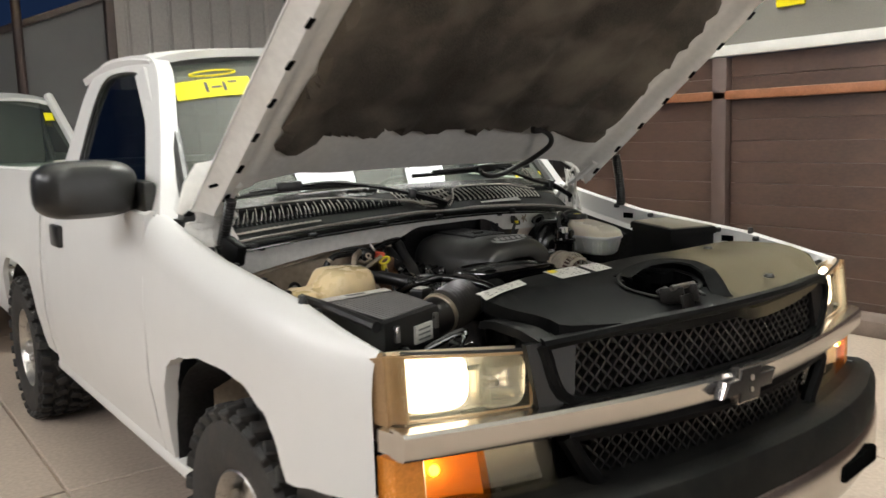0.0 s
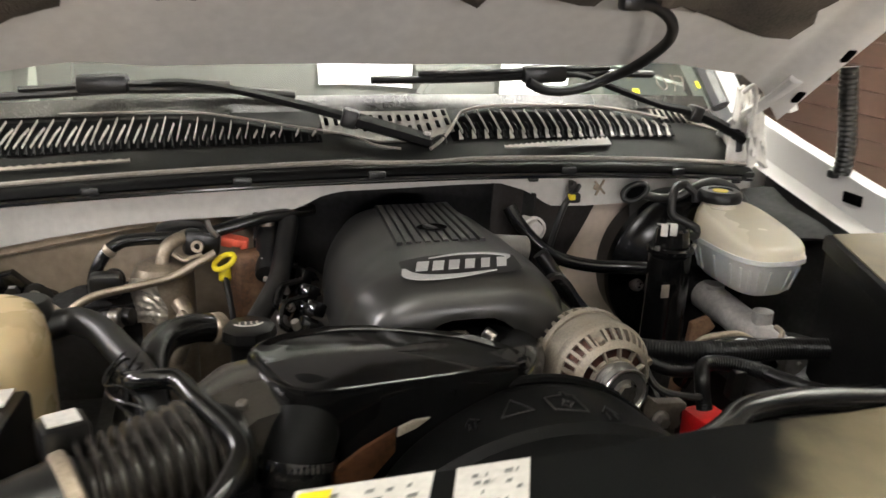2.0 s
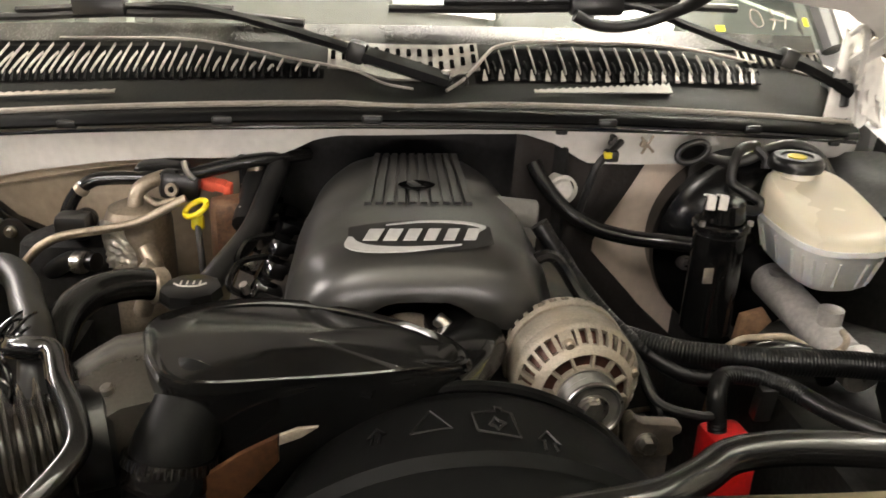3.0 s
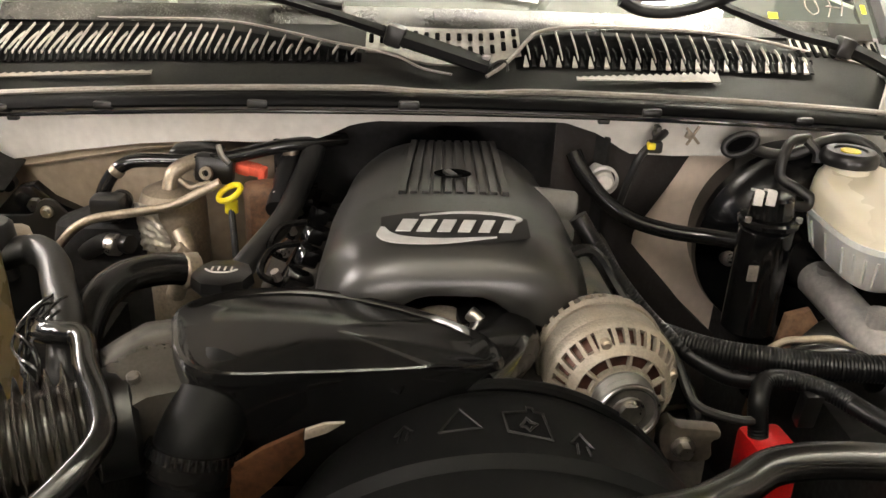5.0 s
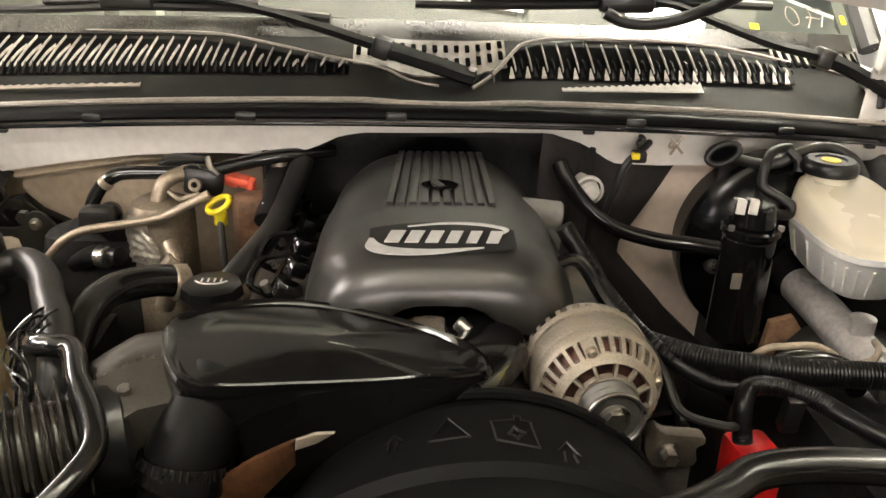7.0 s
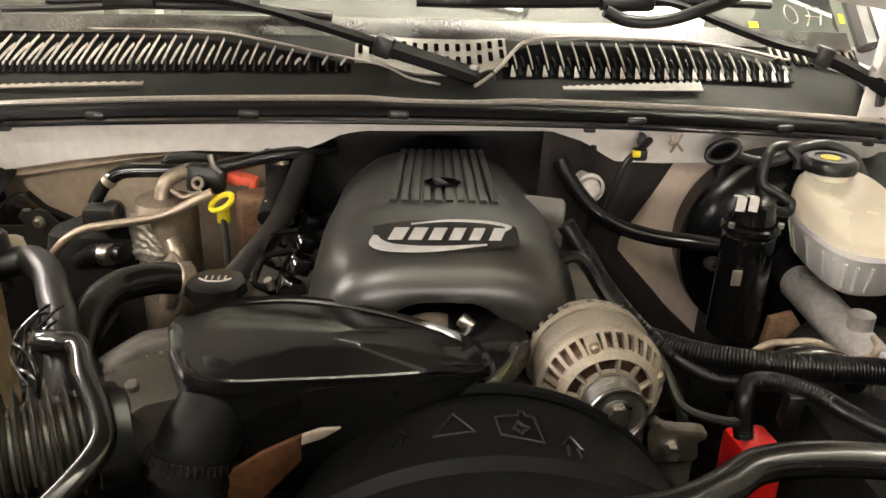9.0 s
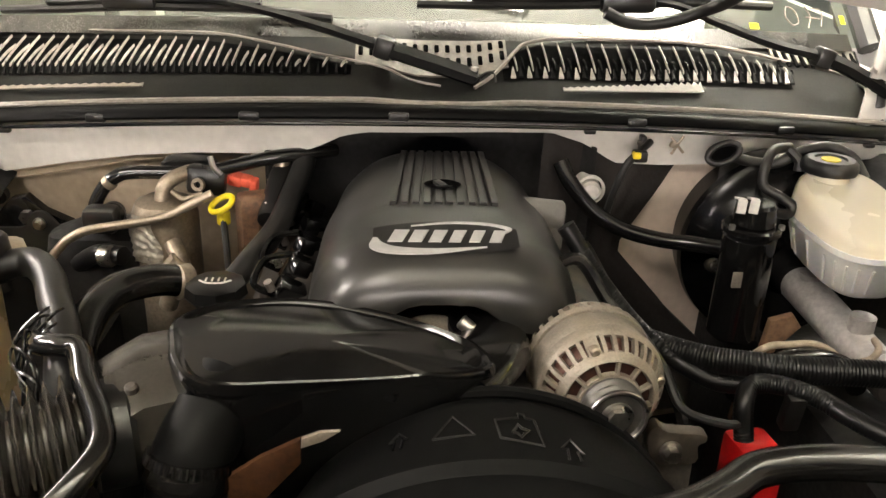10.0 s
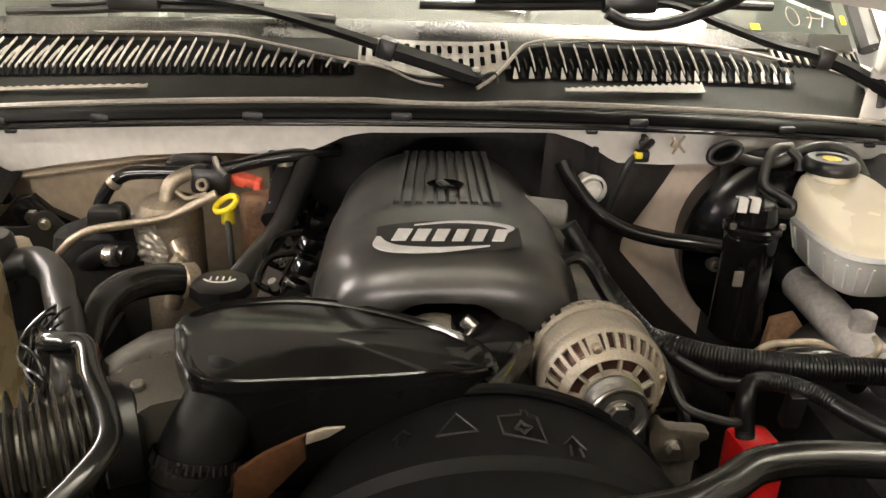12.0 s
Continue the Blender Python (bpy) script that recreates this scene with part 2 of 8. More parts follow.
def curve(pts, res=8):
    p = [Vector(q) for q in pts]
    p = [p[0] * 2 - p[1]] + p + [p[-1] * 2 - p[-2]]
    out = []
    for i in range(1, len(p) - 2):
        for k in range(res):
            t = k / res
            out.append(0.5 * ((2 * p[i]) + (p[i + 1] - p[i - 1]) * t + (2 * p[i - 1] - 5 * p[i] + 4 * p[i + 1] - p[i + 2]) * t * t
                              + (3 * p[i] - p[i - 1] - 3 * p[i + 1] + p[i + 2]) * t ** 3))
    return out + [p[-2]]


def tube(bm, pts, r, seg=12, res=8, pitch=0.0, dent=0.0, flat=1.0, r_end=None):
    path = curve(pts, res)
    if pitch > 0:
        lens = [0.0]
        for a, b in zip(path, path[1:]):
            lens.append(lens[-1] + (b - a).length)
        n = max(2, int(lens[-1] / pitch * 2))
        fine, j = [], 0
        for k in range(n + 1):
            s = lens[-1] * k / n
            while j < len(lens) - 2 and lens[j + 1] < s:
                j += 1
            f = (s - lens[j]) / max(1e-9, lens[j + 1] - lens[j])
            fine.append(path[j].lerp(path[j + 1], min(1, f)))
        path = fine
    rings, up = [], None
    for i, q in enumerate(path):
        d = (path[min(i + 1, len(path) - 1)] - path[max(i - 1, 0)]).normalized()
        if up is None:
            up = d.orthogonal().normalized() if abs(d.z) > 0.9 else Vector((0, 0, 1))
        up = (up - d * up.dot(d)).normalized()
        side = d.cross(up)
        rr = r if r_end is None else r + (r_end - r) * i / (len(path) - 1)
        rr = rr - (dent if pitch > 0 and i % 2 else 0)
        rings.append([bm.verts.new(q + side * rr * math.cos(a) + up * rr * flat * math.sin(a)) for a in
                      (2 * math.pi * k / seg for k in range(seg))])
    for a, b in zip(rings, rings[1:]):
        for k in range(seg):
            bm.faces.new((a[k], a[(k + 1) % seg], b[(k + 1) % seg], b[k]))
    bm.faces.new(rings[0][::-1])
    bm.faces.new(rings[-1])
    return bm


def loft(bm, rings, closed=True, caps=True):
    vs = [[bm.verts.new(p) for p in r] for r in rings]
    n = len(rings[0])
    for a, b in zip(vs, vs[1:]):
        for k in range(n if closed else n - 1):
            bm.faces.new((a[k], a[(k + 1) % n], b[(k + 1) % n], b[k]))
    if caps and closed:
        bm.faces.new(vs[0][::-1])
        bm.faces.new(vs[-1])
    return bm


def sheet(bm, f, nu, nv, thick=0.0):
    vs = [[bm.verts.new(f(i / nu, j / nv)) for j in range(nv + 1)] for i in range(nu + 1)]
    faces = []
    for i in range(nu):
        for j in range(nv):
            faces.append(bm.faces.new((vs[i][j], vs[i + 1][j], vs[i + 1][j + 1], vs[i][j + 1])))
    if thick:
        bmesh.ops.recalc_face_normals(bm, faces=bm.faces)
        bmesh.ops.solidify(bm, geom=faces, thickness=thick)
    return bm


def prism(bm, poly, z0, z1, bev=0.0, m=None, seg=2):
    t = bmesh.new()
    low = [t.verts.new((*p, z0)) for p in poly]
    high = [t.verts.new((*p, z1)) for p in poly]
    n = len(poly)
    t.faces.new(low[::-1])
    top = t.faces.new(high)
    for k in range(n):
        t.faces.new((low[k], low[(k + 1) % n], high[(k + 1) % n], high[k]))
    bmesh.ops.recalc_face_normals(t, faces=t.faces)
    if bev > 0:
        bmesh.ops.bevel(t, geom=list(top.edges), offset=bev, segments=seg, affect="EDGES", profile=0.5)
    return merge(bm, t, m)


def lerp_table(rows, x):
    for (x0, *a), (x1, *b) in zip(rows, rows[1:]):
        if x <= x1:
            f = max(0.0, (x - x0) / (x1 - x0))
            f = f * f * (3 - 2 * f) if len(rows) > 6 else f
            r = [p + (q - p) * f for p, q in zip(a, b)]
            return r[0] if len(r) == 1 else r
    r = rows[-1][1:]
    return r[0] if len(r) == 1 else r


def smooth_poly(pts, res=5):
    p = [Vector((*q, 0)) for q in pts]
    n = len(p)
    out = []
    for i in range(n):
        a, b, c, d = p[i - 1], p[i], p[(i + 1) % n], p[(i + 2) % n]
        for k in range(res):
            t = k / res
            q = 0.5 * ((2 * b) + (c - a) * t + (2 * a - 5 * b + 4 * c - d) * t * t + (3 * b - a - 3 * c + d) * t ** 3)
            out.append((q.x, q.y))
    return out


# ---- setting ----
bm = bmesh.new()
sheet(bm, lambda u, v: (-90 + 180 * u, -90 + 180 * v, -0.015 + 0.003 * noise.noise((u * 40, v * 40, 0))), 24, 24)
ground = structure("ground", bm, CONCRETE, "dusty tan concrete yard with sawn joints", "ground")
slab_bm = bmesh.new()
box(slab_bm, (0, 0, -0.02), (3.0, 3.6, 0.04), 0.006, seg=1)
first = part("slab", slab_bm, CONCRETE, ground, m=pose(-2.57, 0.62, 0))
for i in range(-2, 3):
    for j in range(-2, 4):
        if (i, j) == (0, 0):
            continue
        ob = new("slab", first.data)
        ob.parent = ground
        ob.matrix_basis = pose(-2.57 + 3.012 * i, 0.62 + 3.612 * j, 0.0005 * ((i + j) % 3))
        WORLD[ob] = ob.matrix_basis.copy()

# garage front beside the truck
WX = 4.3
bm = bmesh.new()
box(bm, (WX + 0.15, 0.0, 3.15), (0.2, 24.0, 2.1))
box(bm, (WX + 0.15, 9.5, 1.05), (0.2, 5.0, 2.1))
box(bm, (WX + 0.15, -10.0, 1.05), (0.2, 4.0, 2.1))
structure("wall_east", bm, WALL_GREY, "grey rendered wall above a row of garage doors", "wall")
bm = bmesh.new()
box(bm, (WX + 0.02, 0.0, 2.115), (0.10, 24.0, 0.085), 0.008)
structure("trim_header", bm, TRIM_WHITE, "off-white painted strip above the garage doors", "trim")
board = bmesh.new()
box(board, (0, 0, 0), (0.045, 1.0, 0.1705), 0.004, seg=1)
bands = [(-8.0, -5.13), (-4.97, -2.38), (-2.22, 0.37), (0.53, 2.83), (2.99, 7.0)]
BOARD_SHARE = None
for k, (y0, y1) in enumerate(bands):
    door = structure("door_%d" % (k + 1), box(bmesh.new(), (WX + 0.09, (y0 + y1) / 2, 1.03), (0.04, y1 - y0, 2.06)), POST_BROWN,
                     "brown garage door of horizontal wooden boards, closed", "garage door")
    for r in range(12):
        z = 0.09 + r * 0.172
        w = pose(WX + 0.05, (y0 + y1) / 2, z) @ Matrix.Diagonal((1, y1 - y0, 1, 1))
        if BOARD_SHARE is None:
            ob = part("plank", board, DOOR_BROWN, door, m=w)
            BOARD_SHARE = ob.data
        else:
            ob = new("plank", BOARD_SHARE)
            ob.parent, ob.matrix_parent_inverse, ob.matrix_basis = door, WORLD[door].inverted(), w
bm = bmesh.new()
for y in (-5.05, -2.3, 0.45, 2.91):
    box(bm, (WX + 0.04, y, 1.03), (0.14, 0.14, 2.06), 0.01)
structure("trim_posts", bm, POST_BROWN, "dark brown timber posts between garage doors", "post")
bm = bmesh.new()
box(bm, (WX + 0.0, -0.4, 1.755), (0.06, 15.0, 0.075), 0.01)
structure("trim_rail", bm, mat("reddish_brown_wood", (0.19, 0.075, 0.035), 0.45, var=0.3, scale=4, fine=60, bump=0.2), "reddish brown wooden rail across the garage doors", "rail")
bm = bmesh.new()
box(bm, (WX - 0.12, 0, 0.06), (0.3, 15.0, 0.12), 0.015)
structure("kerb", bm, mat("stained_kerb_concrete", (0.16, 0.12, 0.10), 0.8, var=0.4, scale=4, bump=0.3), "low dark concrete kerb before the garage doors", "kerb")
# yellow sign lettering that cannot be read
sign = thing("wall_sign", (WX, 1.7, 2.3), "yellow painted sign lettering high on the grey wall", "sign")
for k in range(3):
    bm = bmesh.new()
    box(bm, (WX + 0.035, 2.32 - 0.42 * k, 2.575), (0.03, 0.24, 0.34), 0.012)
    part("bar", bm, YELLOW_FILM, sign)

# building behind
bm = bmesh.new()
prism(bm, [(-4.0, 0.0), (1.64, 0.0), (1.64, 3.50), (0.62, 3.10), (-4.0, 1.5)], 0, 0.15, m=pose(0, 11.15, 0, 90))
structure("wall_gable", bm, mat("grey_gable", (0.15, 0.145, 0.145), 0.8, var=0.15, scale=1.5, bump=0.2), "dull grey gable end with a sloping roof edge", "wall")
bm = bmesh.new()
box(bm, (-0.5, 11.05, 2.70), (6.2, 0.35, 0.09), 0.01, rot=(0, -21.3, 0))
structure("trim_roof_edge", bm, POST_BROWN, "dark sloping roof edge of the grey building", "roof edge")


def ribbed(u, v):
    x = 1.72 + 14 * u
    k = (x * 3.3) % 1.0
    dip = 0.045 if 0.18 < k < 0.42 else 0.0
    return (x, 11.0 + dip, 6.5 * v)


bm = bmesh.new()
sheet(bm, ribbed, 560, 2, 0.02)
structure("wall_north", bm, SIDING, "pale ribbed metal siding of a tall shed", "wall")
bm = bmesh.new()
box(bm, (1.66, 10.93, 2.5), (0.12, 0.12, 5.0), 0.01)
structure("trim_column", bm, POST_BROWN, "dark brown steel column at the siding's edge", "column")
pole = thing("lamp_pole", (0.42, 10.6, 0), "thin dark steel pole against the night sky", "pole")
bm = bmesh.new()
cyl(bm, (0.42, 10.6, 0.0), (0.42, 10.6, 6.5), 0.07, 0.05, 12)
part("shaft", bm, POST_BROWN, pole)
bm = bmesh.new()
cyl(bm, (0.42, 10.6, 0.0), (0.42, 10.6, 0.25), 0.13, 0.12, 16, 0.01)
part("base", bm, POST_BROWN, pole)
bm = bmesh.new()
box(bm, (-12.0, 0, 2.0), (0.3, 40, 4.0))
structure("wall_west", bm, WALL_GREY, "plain grey wall across the yard", "wall")
bm = bmesh.new()
box(bm, (-4, -14.0, 2.0), (17, 0.3, 4.0))
structure("wall_south", bm, WALL_GREY, "plain grey wall in front of the yard", "wall")

# canopy and its lamps
CZ = 5.2
bm = bmesh.new()
box(bm, (-1.4, -1.3, CZ + 0.12), (11.3, 16.0, 0.22))
structure("ceiling", bm, CEILING, "cream painted canopy soffit over the parking bay", "ceiling")
bm = bmesh.new()
for x, y in ((-6.8, -7.6), (-6.8, 6.0)):
    box(bm, (x, y, CZ / 2), (0.16, 0.16, CZ), 0.01)
structure("trim_canopy_posts", bm, POST_BROWN, "brown steel posts carrying the canopy", "post")


def ceiling_lamp(x, y, w=0.85, d=1.22, drop=1.20, up=True):
    z0 = CZ - drop
    lamp = thing("ceiling_light", (x, y, CZ), "rectangular white panel lamp under the canopy, lit", "ceiling light", "canopy lamps")
    bm = bmesh.new()
    for c, s in (((0, d / 2, 0), (w + 0.06, 0.03, 0.06)), ((0, -d / 2, 0), (w + 0.06, 0.03, 0.06)),
                 ((w / 2, 0, 0), (0.03, d - 0.03, 0.06)), ((-w / 2, 0, 0), (0.03, d - 0.03, 0.06))):
        box(bm, (x + c[0], y + c[1], z0), s, 0.004)
    part("frame", bm, TRIM_WHITE, lamp)
    for sx in (-1, 1):
        bm = bmesh.new()
        cyl(bm, (x + sx * w / 2, y, z0 + 0.03), (x + sx * w / 2, y, CZ + 0.02), 0.008, None, 8)
        part("hanger", bm, STEEL, lamp)
    bm = bmesh.new()
    box(bm, (x, y, z0 - 0.005), (w - 0.032, d - 0.032, 0.03))
    part("diffuser", bm, PANEL_LIGHT, lamp)
    if not up:
        return lamp
    # unseen up-facing panel, added to brighten the soffit mirrored in the windshield
    bm = bmesh.new()
    box(bm, (x, y, z0 + 0.022), (w - 0.06, d - 0.06, 0.02))
    part("uplight", bm, UPLIGHT, lamp)
    return lamp


# first two are mirrored in the windshield; the others are unseen, added for light
for x, y in ((0.42, 1.0), (2.12, 1.05), (3.2, 4.9), (-1.9, -2.3)):
    ceiling_lamp(x, y, up=y > 0)


# unseen strip lamps, added to light the bay, hood underside and truck side
def floodlight(x, y, target, z=3.5):
    lamp = thing("floodlight", (x, y, z), "unseen strip floodlight added to light the truck, lit", "floodlight", "canopy floodlights")
    d = (Vector(target) - Vector((x, y, z))).normalized()
    side = d.cross(Vector((0, 0, 1))).normalized()
    m = Matrix((side, d.cross(side), -d)).transposed().to_4x4()
    m.translation = (x, y, z)
    bm = bmesh.new()
    box(bm, (0, 0, 0.06), (2.46, 0.32, 0.10), 0.02, m=m)
    part("housing", bm, POST_BROWN, lamp)
    bm = bmesh.new()
    box(bm, (0, 0, 0.004), (2.40, 0.26, 0.014), m=m)
    part("lens", bm, FLOOD_LIGHT, lamp)
    bm = bmesh.new()
    cyl(bm, (x, y, z + 0.08), (x, y, CZ + 0.02), 0.02, None, 10)
    part("bracket", bm, POST_BROWN, lamp)


floodlight(-2.6, -8.2, (0, 0.5, 1.4), 1.8)
floodlight(1.8, -8.4, (0, 0.5, 1.4), 1.8)
floodlight(-5.0, 0.3, (-0.3, 0.6, 1.1))
floodlight(-5.2, 4.2, (-1.0, 2.4, 0.6))


# ---- the pickup ----
truck = thing("pickup_truck", (0, 1.9, 0), "white regular-cab pickup truck with its hood propped open, headlamps lit", "pickup truck")

CROWN = [(-0.05, 1.062), (0.1, 1.088), (0.35, 1.135), (0.6, 1.163), (0.85, 1.19), (1.1, 1.24), (1.3, 1.285), (1.5, 1.305)]


def crown(y):
    """Height of the fender's top edge: a smooth, slightly bowed rise to the rear."""
    return float(np.interp(y, [p[0] for p in CROWN], [p[1] for p in CROWN]))


SIDE = [(0.40, 0.915), (0.48, 0.945), (0.60, 0.968), (0.74, 0.985), (0.80, 0.984), (1.00, 0.985), (1.12, 0.975), (1.3, 0.955), (1.5, 0.935)]


def side_x(z, y):
    w = lerp_table(SIDE, z)
    nose = max(0.0, 0.42 - y) / 0.47
    return w - 0.085 * nose ** 2


def arch_low(y, cy, rock):
    d = abs(y - cy)
    if d >= 0.49:
        return rock
    return max(rock, 0.40 + 0.50 * (1 - (d / 0.49) ** 4.0) ** (1 / 3.0))


FRONT_ARCH = [(-0.05, 0.735), (0.04, 0.735), (0.20, 0.722), (0.30, 0.705), (0.325, 0.705), (0.338, 0.745), (0.37, 0.807), (0.423, 0.856), (0.554, 0.901), (0.67, 0.910), (0.838, 0.905), (1.006, 0.878), (1.09, 0.855), (1.145, 0.826), (1.183, 0.753), (1.215, 0.65), (1.245, 0.525), (1.25, 0.47)]


def fender(sgn):
    y0, y1, n = 0.008, 1.335, 80
    cols = []
    for i in range(n + 1):
        y = y0 + (y1 - y0) * i / n
        zt = crown(y)
        zl = lerp_table(FRONT_ARCH, y)
        col = [(y, zl + 0.002, -0.045)]
        for k in range(9):
            z = zl + (zt - 0.125 - zl) * k / 8
            col.append((y, z, 0))
        pts = []
        for k, (yy, z, inset) in enumerate(col):
            pts.append(Vector((sgn * (side_x(z, yy) + inset), yy + (0.06 * max(0, (z - 0.8)) if y > 1.3 else 0), z)))
        xs = side_x(zt - 0.125, y)
        for k in range(1, 9):
            a = math.pi / 2 * k / 8
            x = xs - (xs - 0.905 + 0.01 * max(0.0, 1 - (y - 0.03) / 0.12)) * (1 - math.cos(a))
            z = zt - 0.125 + 0.125 * math.sin(a)
            pts.append(Vector((sgn * x, y, z)))
        lipx = 0.890 - 0.008 * max(0.0, 1 - (y - 0.03) / 0.12)
        pts.append(Vector((sgn * lipx, y, zt - 0.006)))
        drop = 0.010 + 0.065 * min(1.0, max(0.0, (y - 0.06) / 0.08))
        pts.append(Vector((sgn * (lipx - 0.003), y, zt - drop)))
        pts.append(Vector((sgn * (lipx - 0.042 * min(1.0, drop / 0.075)), y, zt - drop - 0.010)))
        cols.append(pts)
    bm = bmesh.new()
    rim = [p + Vector((-sgn * 0.010, 0.03, -0.004)) for p in cols[0]]
    loft(bm, [rim] + cols, closed=False)
    return part("fender", bm, PAINT, truck)


for sgn in (-1, 1):
    f = fender(sgn)
    for y in (0.22, 0.42, 0.66, 0.9):
        bm = bmesh.new()
        zt = crown(y)
        box(bm, (sgn * 0.886, y, zt - 0.04), (0.006, 0.05, 0.022), 0.002)
        part("slot", bm, HOLE, f)
    for y in (0.30, 0.46, 0.60, 0.78, 0.96):
        bm = bmesh.new()
        zt = crown(y)
        box(bm, (sgn * 0.884, y, zt - 0.014), (0.022, 0.020, 0.018), 0.005)
        part("edge_clip", bm, RUBBER, f)
    bm = bmesh.new()
    zt = crown(0.335)
    cyl(bm, (sgn * 0.903, 0.335, zt - 0.01), (sgn * 0.903, 0.335, zt + 0.016), 0.012, 0.009, 12, 0.003)
    part("bump_stop", bm, RUBBER, f)
    # wheel housing
    bm = bmesh.new()
    for cy in (0.655,):
        rings = []
        for k in range(17):
            a = math.pi * k / 16
            y, z = cy + 0.02 - 0.56 * math.cos(a), 0.42 + 0.49 * math.sin(a) ** 0.6
            rings.append([Vector((sgn * 0.94, y, z)), Vector((sgn * 0.50, y, z))])
        loft(bm, rings, closed=False)
    box(bm, (sgn * 0.5, 0.655, 0.62), (0.02, 1.1, 0.6))
    part("wheel_housing", bm, DARK, truck)


def panel(y0, y1, zlow, ztop, n=24, rows=14, sgn=-1, xoff=0.0):
    cols = []
    for i in range(n + 1):
        y = y0 + (y1 - y0) * i / n
        zl, zt = zlow(y), ztop(y)
        pts = [Vector((sgn * (side_x(zl, 2.0) - 0.03 + xoff), y, zl + 0.003))]
        for k in range(rows + 1):
            z = zl + (zt - zl) * k / rows
            crease = 0.010 * math.exp(-((z - (0.795 + 0.05 * (y - 1.4))) / 0.02) ** 2)
            pts.append(Vector((sgn * (side_x(z, 2.0) + xoff + crease), y, z)))
        pts.append(Vector((sgn * (side_x(zt, 2.0) - 0.03 + xoff), y, zt + 0.010)))
        pts.append(Vector((sgn * (side_x(zt, 2.0) - 0.06 + xoff), y, zt + 0.004)))
        cols.append(pts)
    rim0 = [p + Vector((-sgn * 0.03, 0, 0)) for p in cols[0]]
    rim1 = [p + Vector((-sgn * 0.03, 0, 0)) for p in cols[-1]]
    bm = bmesh.new()
    loft(bm, [rim0] + cols + [rim1], closed=False)
    return bm


def belt(y):
    return 1.285 + 0.035 * (y - 1.35)


for sgn in (-1, 1):
    door = part("door", panel(1.347, 2.845, lambda y: 0.475, belt, sgn=sgn), PAINT, truck, "white door with a black handle")
    # window frame and glass
    X0, X1 = 0.915, 0.735
    outer = [(1.30, 1.27), (1.46, 1.50), (1.61, 1.68), (1.74, 1.80), (1.92, 1.858), (2.33, 1.880), (2.56, 1.865), (2.68, 1.78), (2.76, 1.60), (2.83, 1.33)]
    inner = [(1.46, 1.30), (1.63, 1.53), (1.77, 1.69), (1.87, 1.768), (2.00, 1.800), (2.26, 1.812), (2.40, 1.796), (2.48, 1.735), (2.52, 1.60), (2.53, 1.34)]

    def lean(y, z):
        f = (z - 1.29) / 0.57
        return X0 + (X1 - X0) * f
    bm = bmesh.new()
    oc, ic = curve([(p[0], p[1], 0) for p in outer], 4), curve([(p[0], p[1], 0) for p in inner], 4)
    ringset = []
    for o, i in zip(oc, ic):
        ringset.append([Vector((sgn * (lean(*o.xy) + 0.0), o.x, o.y)), Vector((sgn * (lean(*i.xy) + 0.006), i.x, i.y)),
                        Vector((sgn * (lean(*i.xy) - 0.03), i.x, i.y)), Vector((sgn * (lean(*o.xy) - 0.06), o.x, o.y))])
    loft(bm, ringset)
    part("window_frame", bm, PAINT, door)
    bm = bmesh.new()
    fc = [Vector((sgn * (lean(*i.xy) - 0.014), i.x, i.y)) for i in ic]
    fs = [bm.verts.new(p) for p in fc]
    bm.faces.new(fs)
    pane = part("window_pane", bm, SIDE_GLASS, door, out=(sgn, 0, 0.2))
    pane.visible_shadow = False
    bm = bmesh.new()
    tube(bm, [Vector((sgn * (lean(*i.xy) - 0.004), i.x, i.y)) for i in ic[::3]] + [Vector((sgn * (lean(*ic[-1].xy) - 0.004), ic[-1].x, ic[-1].y))], 0.009, 6, 3)
    part("window_seal", bm, RUBBER, door)
    handle = part("handle", box(bmesh.new(), (sgn * 0.985, 2.55, 1.125), (0.03, 0.15, 0.10), 0.012), BLACK, door, "black plastic door handle")
    # mirror
    mirror = part("door_mirror", loft(bmesh.new(), [
        [Vector((sgn * (1.085 + 0.165 * math.copysign(abs(math.cos(a)) ** 0.6, math.cos(a)) * s), 1.55 + dy,
                 1.372 + 0.098 * math.copysign(abs(math.sin(a)) ** 0.6, math.sin(a)) * s)) for a in (2 * math.pi * k / 28 for k in range(28))]
        for s, dy in ((0.55, -0.105), (0.80, -0.095), (0.94, -0.07), (1.0, -0.02), (1.0, 0.03), (0.95, 0.05))]), BLACK, truck, "large glossy black door mirror")
    bm = bmesh.new()
    tube(bm, [(sgn * 0.98, 1.55, 1.33), (sgn * 0.92, 1.52, 1.315), (sgn * 0.88, 1.50, 1.31)], 0.035, 12)
    box(bm, (sgn * 0.915, 1.47, 1.335), (0.05, 0.16, 0.12), 0.02)
    part("mirror_arm", bm, BLACK, mirror)
    # cab corner and rear pillar
    bm = panel(2.852, 2.93, lambda y: 0.475, belt, n=4, sgn=sgn)
    part("cab_corner", bm, PAINT, truck)
    bm = bmesh.new()
    rear = curve([(2.755, 1.70, 0), (2.84, 1.345, 0)], 6)
    loft(bm, [[Vector((sgn * (lean(y, z) - 0.005), y, z)), Vector((sgn * (lean(y, z) - 0.03), y2, z)), Vector((sgn * (lean(y, z) - 0.10), y2 - 0.02, z)), Vector((sgn * (lean(y, z) - 0.06), y, z))]
              for y, z, y2 in ((2.82, 1.32, 2.94), (2.78, 1.50, 2.92), (2.71, 1.72, 2.87), (2.60, 1.86, 2.78))])
    part("rear_pillar", bm, PAINT, truck)
    # rocker strip
    bm = bmesh.new()
